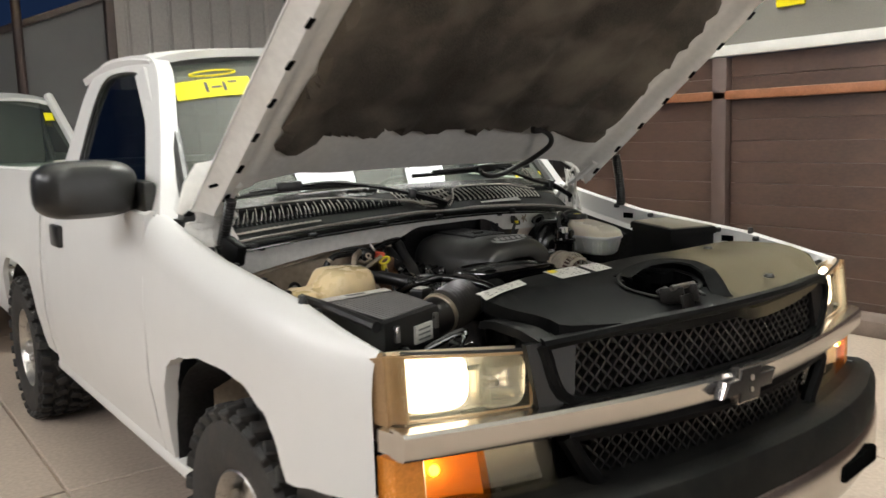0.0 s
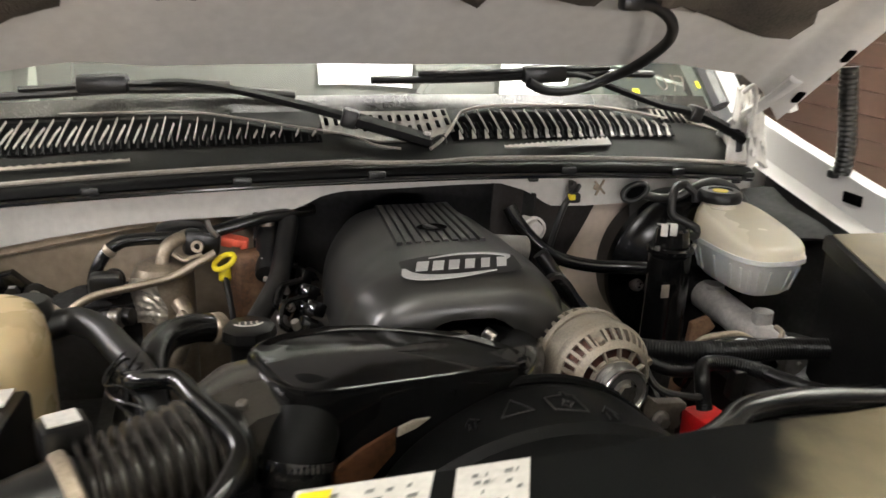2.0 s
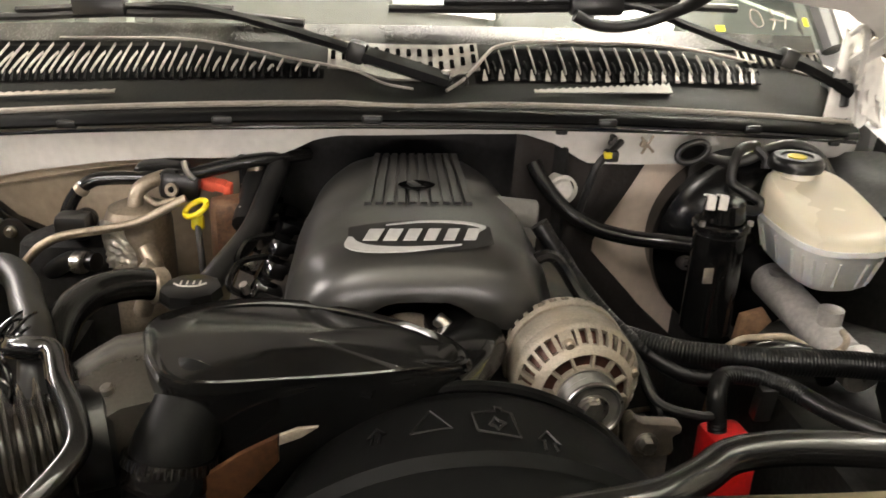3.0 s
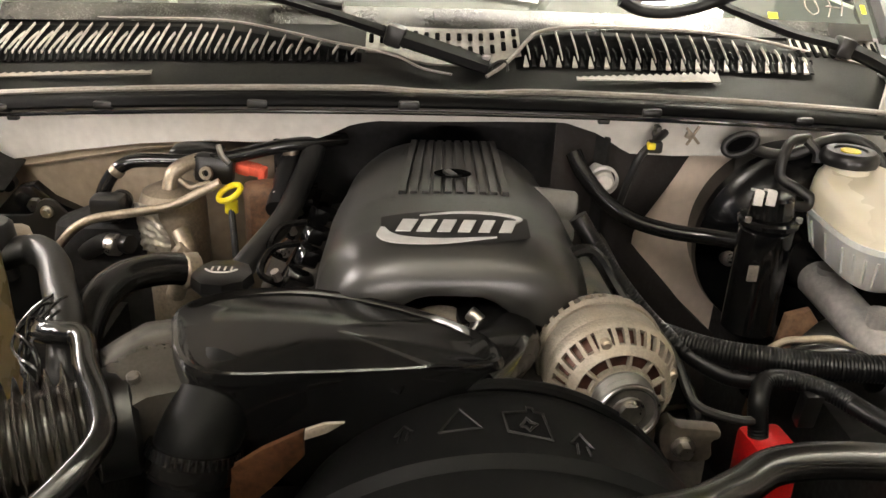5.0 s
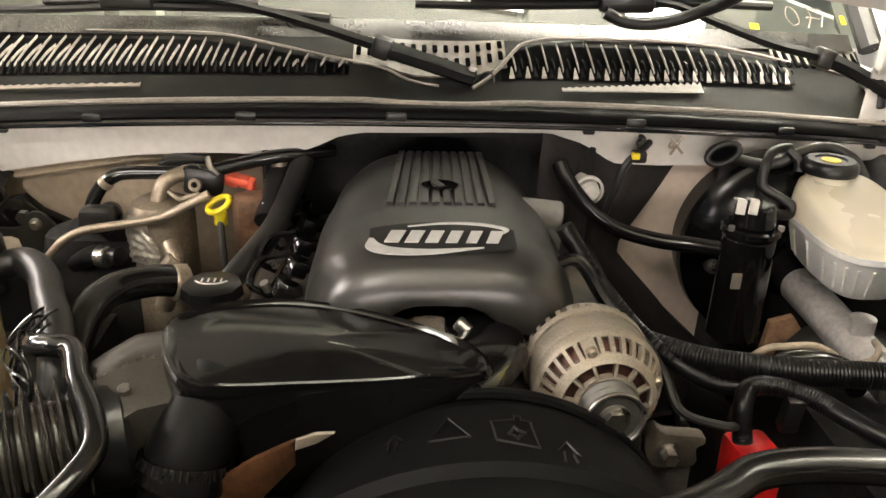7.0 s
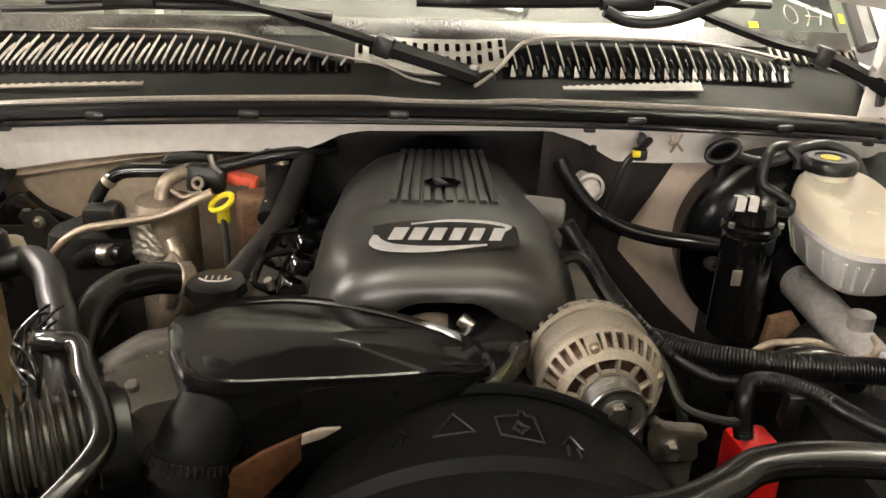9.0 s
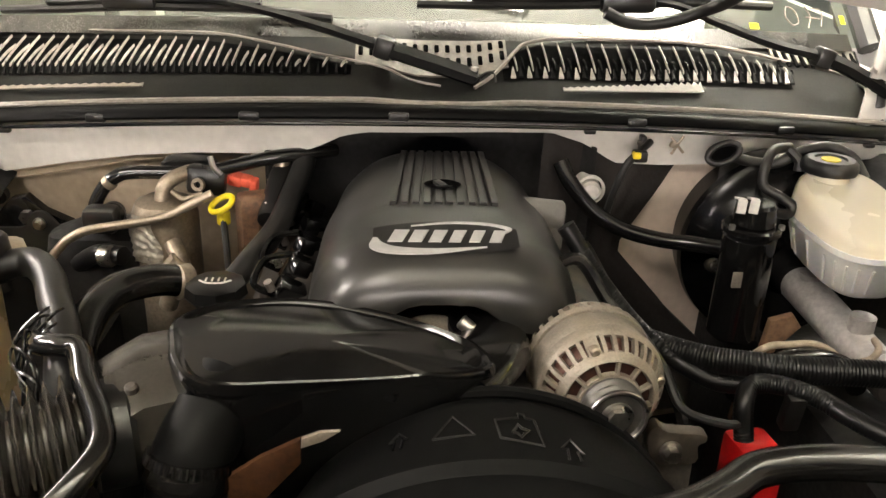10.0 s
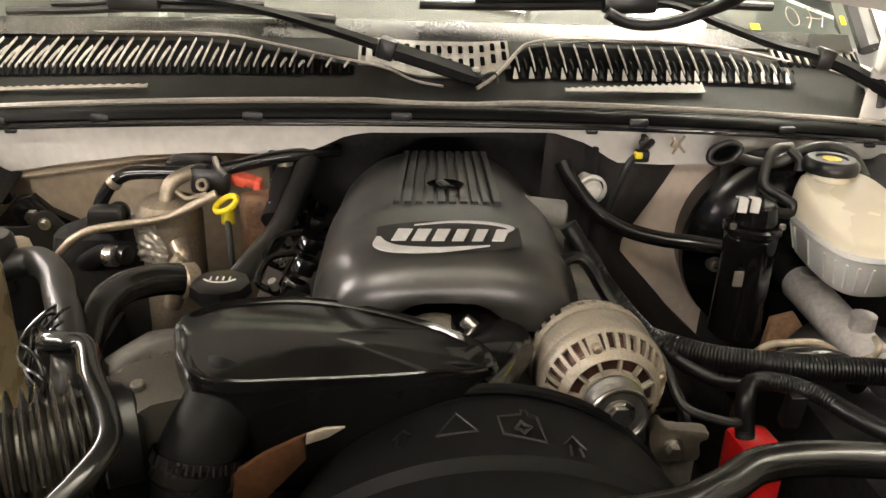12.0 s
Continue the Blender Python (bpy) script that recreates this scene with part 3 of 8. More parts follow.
    box(bm, (sgn * 0.925, 2.02, 0.455), (0.05, 1.86, 0.05), 0.015)
    part("rocker", bm, PAINT, truck)
    # bed side
    bed = part("bed_side", panel(2.965, 4.86, lambda y: arch_low(y, 3.67, 0.50), lambda y: 1.40, n=40, sgn=sgn), PAINT, truck)
    bm = bmesh.new()
    rings = []
    for k in range(17):
        a = math.pi * k / 16
        y, z = 3.67 - 0.50 * math.cos(a), 0.42 + 0.47 * math.sin(a) ** 0.8
        rings.append([Vector((sgn * 0.94, y, z)), Vector((sgn * 0.50, y, z))])
    loft(bm, rings, closed=False)
    box(bm, (sgn * 0.5, 3.67, 0.62), (0.02, 1.1, 0.6))
    part("wheel_housing", bm, DARK, truck)

# roof
def roof_pt(u, v):
    x = (u * 2 - 1)
    y = 1.685 + 1.115 * v + 0.13 * abs(x) ** 2 * (1 - v)
    z = 1.845 + 0.05 * math.sin(math.pi * min(1, 0.12 + v * 0.8)) + 0.018 * (1 - abs(x) ** 2) - 0.035 * abs(x) ** 8
    return (x * 0.755, y, z)


bm = bmesh.new()
sheet(bm, roof_pt, 24, 14, 0.03)
part("roof", bm, PAINT, truck)
bm = bmesh.new()
box(bm, (0, 2.90, 1.0), (1.80, 0.05, 0.9), 0.02)
part("cab_back", bm, PAINT, truck)
bm = bmesh.new()
sheet(bm, lambda u, v: ((u * 2 - 1) * (0.80 - 0.10 * v), 2.92 - 0.10 * v, 1.42 + 0.36 * v), 6, 4)
part("rear_window", bm, SIDE_GLASS, truck, out=(0, -1, 0))

# windshield
def ws(u, v):
    x = u * 2 - 1
    by, bz = 1.143 + 0.15 * x * x, 1.316 - 0.03 * x * x
    ty, tz = 1.690 + 0.13 * x * x, 1.834 - 0.038 * abs(x) ** 4
    hw = 0.815 + (0.705 - 0.815) * v
    bow = 0.035 * math.sin(math.pi * v)
    return Vector((x * hw, by + (ty - by) * v - bow * 0.5, bz + (tz - bz) * v + bow * 0.6))


bm = bmesh.new()
sheet(bm, ws, 28, 16)
shield = part("windshield", bm, WINDSHIELD, truck, "green-tinted windshield with yellow price stickers", out=(0, -0.6, 0.8))
shield.visible_shadow = False
for sgn in (-1, 1):
    bm = bmesh.new()
    u = 0.5 + sgn * 0.5
    tube(bm, [ws(u, v / 6) + Vector((sgn * 0.012, 0.0, 0.0)) for v in range(7)], 0.022, 8, 4)
    part("pillar_seal", bm, RUBBER, shield)
    bm = bmesh.new()
    loft(bm, [[ws(u, v / 8) + Vector((sgn * 0.02, 0, 0.0)), ws(u, v / 8) + Vector((sgn * 0.06, 0.03, 0.012)),
               ws(u, v / 8) + Vector((sgn * 0.07, 0.11, -0.02)), ws(u, v / 8) + Vector((sgn * 0.01, 0.07, -0.03))] for v in range(9)])
    part("front_pillar", bm, PAINT, truck)


def ws_patch(u0, u1, v0, v1, lift, nu=8, nv=3):
    bm = bmesh.new()
    sheet(bm, lambda a, b: ws(u0 + (u1 - u0) * a, v0 + (v1 - v0) * b) + Vector((0, -0.6, 0.8)) * lift, nu, nv)
    return bm


sticker = part("price_sticker", ws_patch(0.015, 0.20, 0.70, 0.85, 0.005), YELLOW_FILM, shield, "yellow price sticker with an unreadable black scrawl")
for k, (a, b, c, d) in enumerate(((0.085, 0.092, 0.735, 0.82), (0.10, 0.125, 0.765, 0.78), (0.128, 0.135, 0.735, 0.81), (0.142, 0.165, 0.80, 0.815))):
    part("bar", ws_patch(a, b, c, d, 0.008, 2, 2), INK, sticker)
bm = bmesh.new()
ell = [ws(0.115 + 0.058 * math.cos(a), 0.895 + 0.022 * math.sin(a)) + Vector((0, -0.6, 0.8)) * 0.006 for a in (2 * math.pi * k / 20 for k in range(21))]
tube(bm, ell, 0.004, 5, 1)
part("sticker_outline", bm, YELLOW_FILM, shield, "yellow oval outline drawn on the glass")
for u0, u1, v0, v1 in ((0.852, 0.858, 0.088, 0.102), (0.848, 0.860, 0.036, 0.052), (0.974, 0.981, 0.06, 0.085)):
    part("sticker_remnant", ws_patch(u0, u1, v0, v1, 0.005, 2, 2), YELLOW_FILM, shield)
for pts in (((0.905, 0.05), (0.898, 0.07), (0.902, 0.10), (0.912, 0.09), (0.914, 0.06), (0.906, 0.05)), ((0.925, 0.045), (0.932, 0.075), (0.928, 0.105)), ((0.935, 0.10), (0.950, 0.095), (0.944, 0.05)), ((0.925, 0.075), (0.945, 0.072))):
    bm = bmesh.new()
    tube(bm, [ws(u, v) + Vector((0, -0.6, 0.8)) * 0.005 for u, v in pts], 0.0013, 5, 3)
    part("scrawl", bm, STRIP, shield)
# black ceramic band along the foot of the glass
FRIT = mat("dirty_black_glass_edge", (0.02, 0.019, 0.017), 0.25, var=0.3, scale=9, fine=420, bump=0.0, dust=0.25, dust_color=(0.12, 0.115, 0.10))
part("edge_band", ws_patch(0.02, 0.98, -0.012, 0.034, 0.003, 40, 2), FRIT, shield, "dirty black band at the foot of the glass")
# cabin seen through the glass
bm = bmesh.new()
sheet(bm, lambda u, v: ((u * 2 - 1) * 0.72, 1.20 + 0.10 * (u * 2 - 1) ** 2 + 0.48 * v, 1.285 - 0.025 * (u * 2 - 1) ** 2 + 0.04 * v - 0.06 * v * v), 16, 8, 0.03)
part("dashboard", bm, CABIN, truck, "dark grey dashboard top behind the windshield")
bm = bmesh.new()
box(bm, (0, 2.45, 1.05), (1.45, 0.20, 0.75), 0.06, rot=(-10, 0, 0))
box(bm, (0, 2.15, 0.80), (1.45, 0.6, 0.22), 0.06)
part("bench_seat", bm, CABIN, truck)
bm = bmesh.new()
lathe(bm, [(0.165, -0.012), (0.182, 0.0), (0.165, 0.012), (0.150, 0.0), (0.165, -0.012)], pose(0.38, 1.78, 1.17, 62), 32)
cyl(bm, (0.38, 1.62, 1.09), (0.38, 1.78, 1.17), 0.05, 0.04, 16)
part("steering_wheel", bm, CABIN, truck)
bm = bmesh.new()
box(bm, (0, 2.0, 0.55), (1.7, 1.75, 0.06))
box(bm, (0, 1.24, 0.75), (1.70, 0.04, 0.75))
part("cab_floor", bm, DARK, truck)
# bed
bm = bmesh.new()
box(bm, (0, 3.91, 0.80), (1.75, 1.85, 0.05))
box(bm, (0, 2.99, 1.10), (1.75, 0.04, 0.55))
part("bed_floor", bm, PAINT, truck)
bm = bmesh.new()
box(bm, (0, 4.87, 1.10), (1.70, 0.05, 0.56), 0.02)
tailgate = part("tailgate", bm, PAINT, truck)
bm = bmesh.new()
box(bm, (0, 4.98, 0.62), (1.85, 0.14, 0.20), 0.03)
part("rear_bumper", bm, CHROME, truck)
bm = bmesh.new()
for sgn in (-1, 1):
    box(bm, (sgn * 0.45, 2.3, 0.50), (0.08, 5.0, 0.14), 0.01)
for y in (0.655, 3.67):
    cyl(bm, (-0.72, y, 0.40), (0.72, y, 0.40), 0.05, None, 12)
part("chassis", bm, DARK, truck)


# wheels
def tyre_bm():
    bm = bmesh.new()
    lathe(bm, [(0.212, -0.115), (0.235, -0.132), (0.30, -0.142), (0.355, -0.138), (0.372, -0.12), (0.374, 0.0), (0.372, 0.12), (0.355, 0.138),
               (0.30, 0.142), (0.235, 0.132), (0.212, 0.115)], None, 48)
    return bm


def tread_bm():
    bm = bmesh.new()
    n = 30
    for k in range(n):
        for row, (w, off, tilt) in enumerate(((-0.105, 0.0, 14), (-0.040, 0.5, -24), (0.030, 0.0, 24), (0.105, 0.5, -14))):
            a = 360.0 * (k + off) / n
            m = Matrix.Rotation(radians(a), 4, "Z") @ Matrix.Translation((0.386, 0, w))
            box(bm, (0, 0, 0), (0.036, 0.047 if row in (0, 3) else 0.040, 0.054), 0.004, rot=(tilt, 0, 0), seg=1, m=m)
        for side in (-1, 1):
            m = Matrix.Rotation(radians(360.0 * (k + (0 if side < 0 else 0.5)) / n), 4, "Z") @ Matrix.Translation((0.372, 0, side * 0.132))
            box(bm, (0, 0, 0), (0.040, 0.048, 0.022), 0.004, rot=(0, -side * 28, 0), seg=1, m=m)
    return bm


def rim_bm():
    bm = bmesh.new()
    lathe(bm, [(0.218, -0.11), (0.212, -0.09), (0.195, -0.06), (0.19, 0.05), (0.205, 0.09), (0.222, 0.118), (0.214, 0.124), (0.198, 0.10),
               (0.188, 0.06), (0.15, 0.072), (0.11, 0.085), (0.07, 0.075), (0.0, 0.075)], None, 40)
    for k in range(6):
        m = Matrix.Rotation(radians(60 * k), 4, "Z") @ Matrix.Translation((0.145, 0, 0.083))
        box(bm, (0, 0, 0), (0.085, 0.05, 0.03), 0.01, rot=(0, 8, 0), m=m)
        cyl(bm, tuple(Matrix.Rotation(radians(60 * k + 30), 3, "Z") @ Vector((0.066, 0, 0.075))),
            tuple(Matrix.Rotation(radians(60 * k + 30), 3, "Z") @ Vector((0.066, 0, 0.10))), 0.011, None, 8, 0.002)
    cyl(bm, (0, 0, 0.07), (0, 0, 0.125), 0.045, 0.04, 20, 0.006)
    return bm


TY, RM, TR = None, None, None
for sgn in (-1, 1):
    for y in (0.655, 3.67):
        m = Matrix.Translation((sgn * 0.84, y, 0.40)) @ Matrix.Rotation(radians(90 * sgn), 4, "Y")
        if TY is None:
            w = part("wheel", tyre_bm(), TYRE, truck, "wheel with a knobbly off-road tyre", m=m)
            r = part("rim", rim_bm(), STEEL, w, "bright six-spoke alloy rim", m=m)
            tr = tagged(part("tread", tread_bm(), TYRE, w, m=m), "", "", "", "stuff")
            TY, RM, TR = w.data, r.data, tr.data
        else:
            w = new("wheel", TY)
            w["label"] = "wheel with a knobbly off-road tyre"
            w.parent, w.matrix_parent_inverse, w.matrix_basis = truck, WORLD[truck].inverted(), m
            r = new("rim", RM)
            r["label"] = "bright six-spoke alloy rim"
            r.parent, r.matrix_parent_inverse, r.matrix_basis = w, m.inverted(), m
            tr = tagged(new("tread", TR), "", "", "", "stuff")
            tr.parent, tr.matrix_parent_inverse, tr.matrix_basis = w, m.inverted(), m


# ---- front end ----
def nose(x):
    return -0.212 + 0.175 * (abs(x) / 0.92) ** 1.7


def nose_panel(x0, x1, zl, zh, push=0.0, n=16, rows=4, thick=0.02, curl=0.0):
    bm = bmesh.new()

    def f(u, v):
        x = x0 + (x1 - x0) * u
        lo, hi = (zl(x) if callable(zl) else zl), (zh(x) if callable(zh) else zh)
        z = lo + (hi - lo) * v
        return (x, nose(x) - push - curl * math.sin(math.pi * v) + 0.05 * max(0, z - 0.95), z)
    sheet(bm, f, n, rows, thick)
    return bm


# near-black sheet paints the shade behind the mesh
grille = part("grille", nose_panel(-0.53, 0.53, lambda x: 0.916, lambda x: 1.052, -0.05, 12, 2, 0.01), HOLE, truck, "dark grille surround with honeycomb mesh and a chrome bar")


def hex_mesh(x0, x1, z0, z1, push):
    bm = bmesh.new()
    p = 0.034
    rows = int((z1 - z0) / (p * 0.5))
    for r in range(rows):
        for c in range(int((x1 - x0) / p)):
            x = x0 + p * (c + (0.5 if r % 2 else 0.0) + 0.3)
            z = z0 + p * 0.5 * (r + 0.5)
            t = 0.0055
            # each opening is ringed by two slanting webs
            for sg in (-1, 1):
                xm, zm = x + sg * p * 0.25, z
                m = pose(xm, nose(xm) - push + 0.05 * max(0, zm - 0.95), zm, 0, sg * 45, 0)
                box(bm, (0, 0, 0), (t, 0.018, p * 0.72), 0.0, m=m)
    return bm


part("mesh", hex_mesh(-0.50, 0.50, 0.925, 1.045, -0.018), BLACK, grille, "black honeycomb mesh")
# surround of the upper opening
bm = bmesh.new()
loop = [(-0.565, 1.055), (-0.3, 1.068), (0, 1.072), (0.3, 1.068), (0.565, 1.055), (0.50, 0.92), (0.25, 0.913), (0, 0.912), (-0.25, 0.913), (-0.50, 0.92), (-0.565, 1.055)]
tube(bm, [(x, nose(x) - 0.004 + 0.05 * max(0, z - 0.95), z) for x, z in loop], 0.017, 8, 5, flat=0.9)
part("surround", bm, MATT, grille)
for sgn in (-1, 1):
    bm = bmesh.new()
    a, b = sorted((sgn * 0.47, sgn * 0.60))
    sheet(bm, lambda u, v: ((sgn * (0.475 + 0.02 * (1 - v) - 0.0 + 0.085 * u + 0.045 * v * u), nose(0.5 + 0.1 * u) - 0.012 + 0.04 * v * 0.3, 0.915 + 0.145 * v)), 6, 6, 0.02)
    part("corner", bm, BLACK, grille)
    bm = bmesh.new()
    loft(bm, [[Vector((sgn * (x - 0.02), y, z)), Vector((sgn * (x + 0.03), y + 0.01, z)), Vector((sgn * (x + 0.03), y + 0.02, z - 0.02)), Vector((sgn * (x - 0.02), y + 0.01, z - 0.02))]
              for x, y, z in ((0.54, -0.145, 1.062), (0.56, -0.10, 1.085), (0.585, -0.04, 1.10), (0.59, 0.0, 1.095))])
    part("bracket", bm, PAD, grille)
# chrome bar
bm = bmesh.new()
prof = [(-0.0, -0.002), (-0.020, 0.001), (-0.026, 0.008), (-0.029, 0.054), (-0.023, 0.062), (0.0, 0.066), (0.03, 0.062), (0.03, 0.0)]
rings = []
for k in range(41):
    x = -0.90 + 1.80 * k / 40
    rings.append([Vector((x, nose(x) - 0.012 + d, 0.852 + h)) for d, h in prof])
loft(bm, rings)
bar = part("chrome_bar", bm, CHROME, truck, "chrome bar across the grille and lamps")
for sgn in (-1, 1):
    bm = bmesh.new()
    loft(bm, [[Vector((sgn * (0.899 + 0.012 * f - i), nose(0.90) - 0.008 + 0.058 * f, z)) for i, z in ((0.0, 0.858), (0.0, 0.908), (0.02, 0.912), (0.02, 0.854))] for f in (0.0, 0.15, 0.6, 1.0)])
    part("bar_end", bm, CHROME, bar)
# plain cross-shaped badge
CROSS = [(-0.125, -0.022), (-0.05, -0.022), (-0.055, -0.052), (0.045, -0.052), (0.05, -0.022), (0.105, -0.022), (0.125, 0.022), (0.05, 0.022), (0.055, 0.052), (-0.045, 0.052), (-0.05, 0.022), (-0.105, 0.022)]
bm = bmesh.new()
prism(bm, [(x * 0.90, y * 0.90) for x, y in CROSS], 0, 0.026, 0.004, m=pose(0, -0.250, 0.885, 90))
part("badge_edge", bm, CHROME, bar, "worn chrome badge edge")
bm = bmesh.new()
prism(bm, [(x * 0.82, y * 0.80) for x, y in CROSS], 0, 0.03, 0.004, m=pose(0, -0.250, 0.885, 90))
part("badge", bm, mat("dark_badge", (0.035, 0.032, 0.03), 0.35, metal=0.5, var=0.3), bar, "dark cross-shaped badge with a worn chrome edge")
bm = bmesh.new()
cyl(bm, (0.0, -0.281, 0.902), (0.0, -0.284, 0.902), 0.008, None, 12)
cyl(bm, (0.0, -0.281, 0.872), (0.0, -0.284, 0.872), 0.006, None, 12)
part("screw", bm, STEEL, bar)
# lower grille and valance, again over a sheet of painted shade
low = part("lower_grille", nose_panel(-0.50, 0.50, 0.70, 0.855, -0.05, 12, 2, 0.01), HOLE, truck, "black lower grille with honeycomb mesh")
part("mesh", hex_mesh(-0.44, 0.44, 0.715, 0.84, -0.018), BLACK, low, "black honeycomb mesh")
bm = bmesh.new()
loop = [(-0.52, 0.845), (-0.25, 0.836), (0, 0.834), (0.25, 0.836), (0.52, 0.845), (0.45, 0.735), (0.38, 0.70), (0, 0.695), (-0.38, 0.70), (-0.45, 0.735), (-0.52, 0.845)]
tube(bm, [(x, nose(x) - 0.01, z) for x, z in loop], 0.022, 8, 5)
part("surround", bm, MATT, low)

# head lamps
def lamp_pt(sgn, u, v, push=0.0):
    x = 0.905 + (0.565 - 0.905) * u
    z0 = 0.918
    z1 = 1.066 - 0.028 * u
    z = z0 + (z1 - z0) * v
    wrap = 0.012 * (1 - u) ** 3
    return Vector((sgn * (x + 0.02 * u * (1 - v)), nose(x) + wrap - push + 0.05 * v * 0.3, z))


for sgn in (-1, 1):
    bm = bmesh.new()
    sheet(bm, lambda u, v: lamp_pt(sgn, u, v, -0.075 + 0.035 * (1 - u) ** 4), 12, 6, 0.004)
    lamp = part("headlamp", bm, LAMP_BACK, truck, "square headlamp with a hazy yellowed lens, lit")
    # hazy housing round the reflectors
    for nm, u0, u1, v0, v1 in (("housing_side", 0.005, 0.150, 0.0, 1.0), ("housing_top", 0.150, 0.985, 0.95, 1.0), ("housing_sill", 0.150, 0.985, 0.0, 0.04), ("housing_edge", 0.975, 0.995, 0.04, 0.95)):
        bm = bmesh.new()
        sheet(bm, lambda u, v: lamp_pt(sgn, u0 + (u1 - u0) * u, v0 + (v1 - v0) * v, -0.010 - 0.012 * math.sin(math.pi * u) * (nm == "housing_side")), 8, 6, 0.005)
        part(nm, bm, LAMP_SHELL, lamp)
    bm = bmesh.new()
    sheet(bm, lambda u, v: lamp_pt(sgn, 0.0, v, 0.002) + Vector((sgn * 0.006 * u, 0.046 * u, -0.010 * u * v)), 6, 6, 0.004)
    part("housing_corner", bm, LAMP_SHELL, lamp)
    bm = bmesh.new()
    sheet(bm, lambda u, v: lamp_pt(sgn, 0.14 + 0.85 * u, 0.02 + 0.96 * v, -0.054), 10, 6, 0.003)
    part("reflector_bed", bm, REFLECTOR, lamp)
    for cu, cv, hu, hv, mt, nm in ((0.385, 0.50, 0.232, 0.455, BULB, "low_beam"),):
        bm = bmesh.new()
        ringset = []
        for s, dp in ((0.0, -0.034), (0.35, -0.034), (0.7, -0.038), (0.9, -0.044), (1.0, -0.052)):
            ringset.append([lamp_pt(sgn, cu + hu * s * math.copysign(abs(math.cos(a)) ** 0.55, math.cos(a)), cv + hv * s * math.copysign(abs(math.sin(a)) ** 0.55, math.sin(a)), dp) for a in (2 * math.pi * k / 36 for k in range(36))])
        loft(bm, ringset[1:])
        part(nm, bm, mt, lamp, "glowing low-beam reflector")
    bm = bmesh.new()
    ringset = []
    for s, dp in ((1.0, -0.022), (0.9, -0.032), (0.6, -0.044), (0.3, -0.049), (0.08, -0.051)):
        ringset.append([lamp_pt(sgn, 0.795 + 0.165 * s * math.copysign(abs(math.cos(a)) ** 0.5, math.cos(a)), 0.50 + 0.455 * s * math.copysign(abs(math.sin(a)) ** 0.5, math.sin(a)), dp) for a in (2 * math.pi * k / 36 for k in range(36))])
    loft(bm, ringset, caps=False)
    part("high_beam", bm, REFLECTOR, lamp, "dim high-beam reflector")
    bm = bmesh.new()
    cyl(bm, lamp_pt(sgn, 0.775, 0.45, -0.052), lamp_pt(sgn, 0.775, 0.45, -0.030), 0.012, 0.009, 12, 0.003)
    part("high_beam_bulb", bm, STEEL, lamp)
    for cv in (0.25, 0.5, 0.75):
        bm = bmesh.new()
        tube(bm, [lamp_pt(sgn, 0.62 + 0.33 * k / 6, cv, -0.026) for k in range(7)], 0.0018, 5, 2)
        part("lens_flute", bm, LENS, lamp)
    bm = bmesh.new()
    tube(bm, [lamp_pt(sgn, k / 8, 1.03, -0.012) for k in range(1, 9)], 0.004, 6, 2)
    part("gasket", bm, RUBBER, lamp)
    bm = bmesh.new()
    sheet(bm, lambda u, v: lamp_pt(sgn, u, v, 0.004), 14, 6)
    ln = part("lens", bm, LENS, lamp, out=(0, -1, 0))
    ln.visible_shadow = False

    # turn signal and marker lamp
    def turn_pt(u, v, push=0.0):
        x = 0.90 + (0.535 - 0.90) * u
        return Vector((sgn * (x + 0.035 * u * v), nose(x) + 0.010 * (1 - u) ** 3 - push - 0.004, 0.730 + (0.846 - 0.730) * v))
    bm = bmesh.new()
    sheet(bm, lambda u, v: turn_pt(u, v, -0.05), 10, 4, 0.004)
    ts = part("turn_signal", bm, REFLECTOR, truck, "amber turn signal beside a clear lamp, lit")
    for a, b, mt, nm in ((0.0, 0.17, AMBER, "amber_edge"), (0.175, 0.56, AMBER_GLASS, "amber_lens"), (0.565, 1.0, LENS, "clear_lens")):
        bm = bmesh.new()
        sheet(bm, lambda u, v: turn_pt(a + (b - a) * u, v, 0.006 if mt is LENS else 0.003), 6, 4)
        o = part(nm, bm, mt, ts, out=(0, -1, 0))
        o.visible_shadow = mt is AMBER
    bm = bmesh.new()
    sheet(bm, lambda u, v: turn_pt(0.0, v, 0.003) + Vector((sgn * 0.008 * u, 0.056 * u, 0.0)), 4, 4, 0.003)
    part("amber_corner", bm, AMBER, ts)
    bm = bmesh.new()
    c = turn_pt(0.27, 0.66, -0.022)
    bmesh.ops.create_uvsphere(bm, u_segments=12, v_segments=8, radius=0.012, matrix=Matrix.Translation(c))
    part("bulb", bm, AMBER_HOT, ts)
    bm = bmesh.new()
    sheet(bm, lambda u, v: turn_pt(0.17 + 0.39 * u, 0.02 + 0.96 * v, -0.046 + 0.02 * abs(2 * u - 1) ** 3), 10, 4)
    part("lamp_back", bm, LAMP_BACK, ts)
# lamp bay floor below the hood line
bm = bmesh.new()
sheet(bm, lambda u, v: (-0.90 + 1.8 * u, nose(-0.90 + 1.8 * u) + 0.06 + 0.30 * v, 1.015 - 0.07 * v), 18, 4, 0.01)
part("front_panel", bm, PAD, truck)

# bumper
def bumper_y(x):
    return -0.315 + 0.22 * (abs(x) / 0.97) ** 2.6


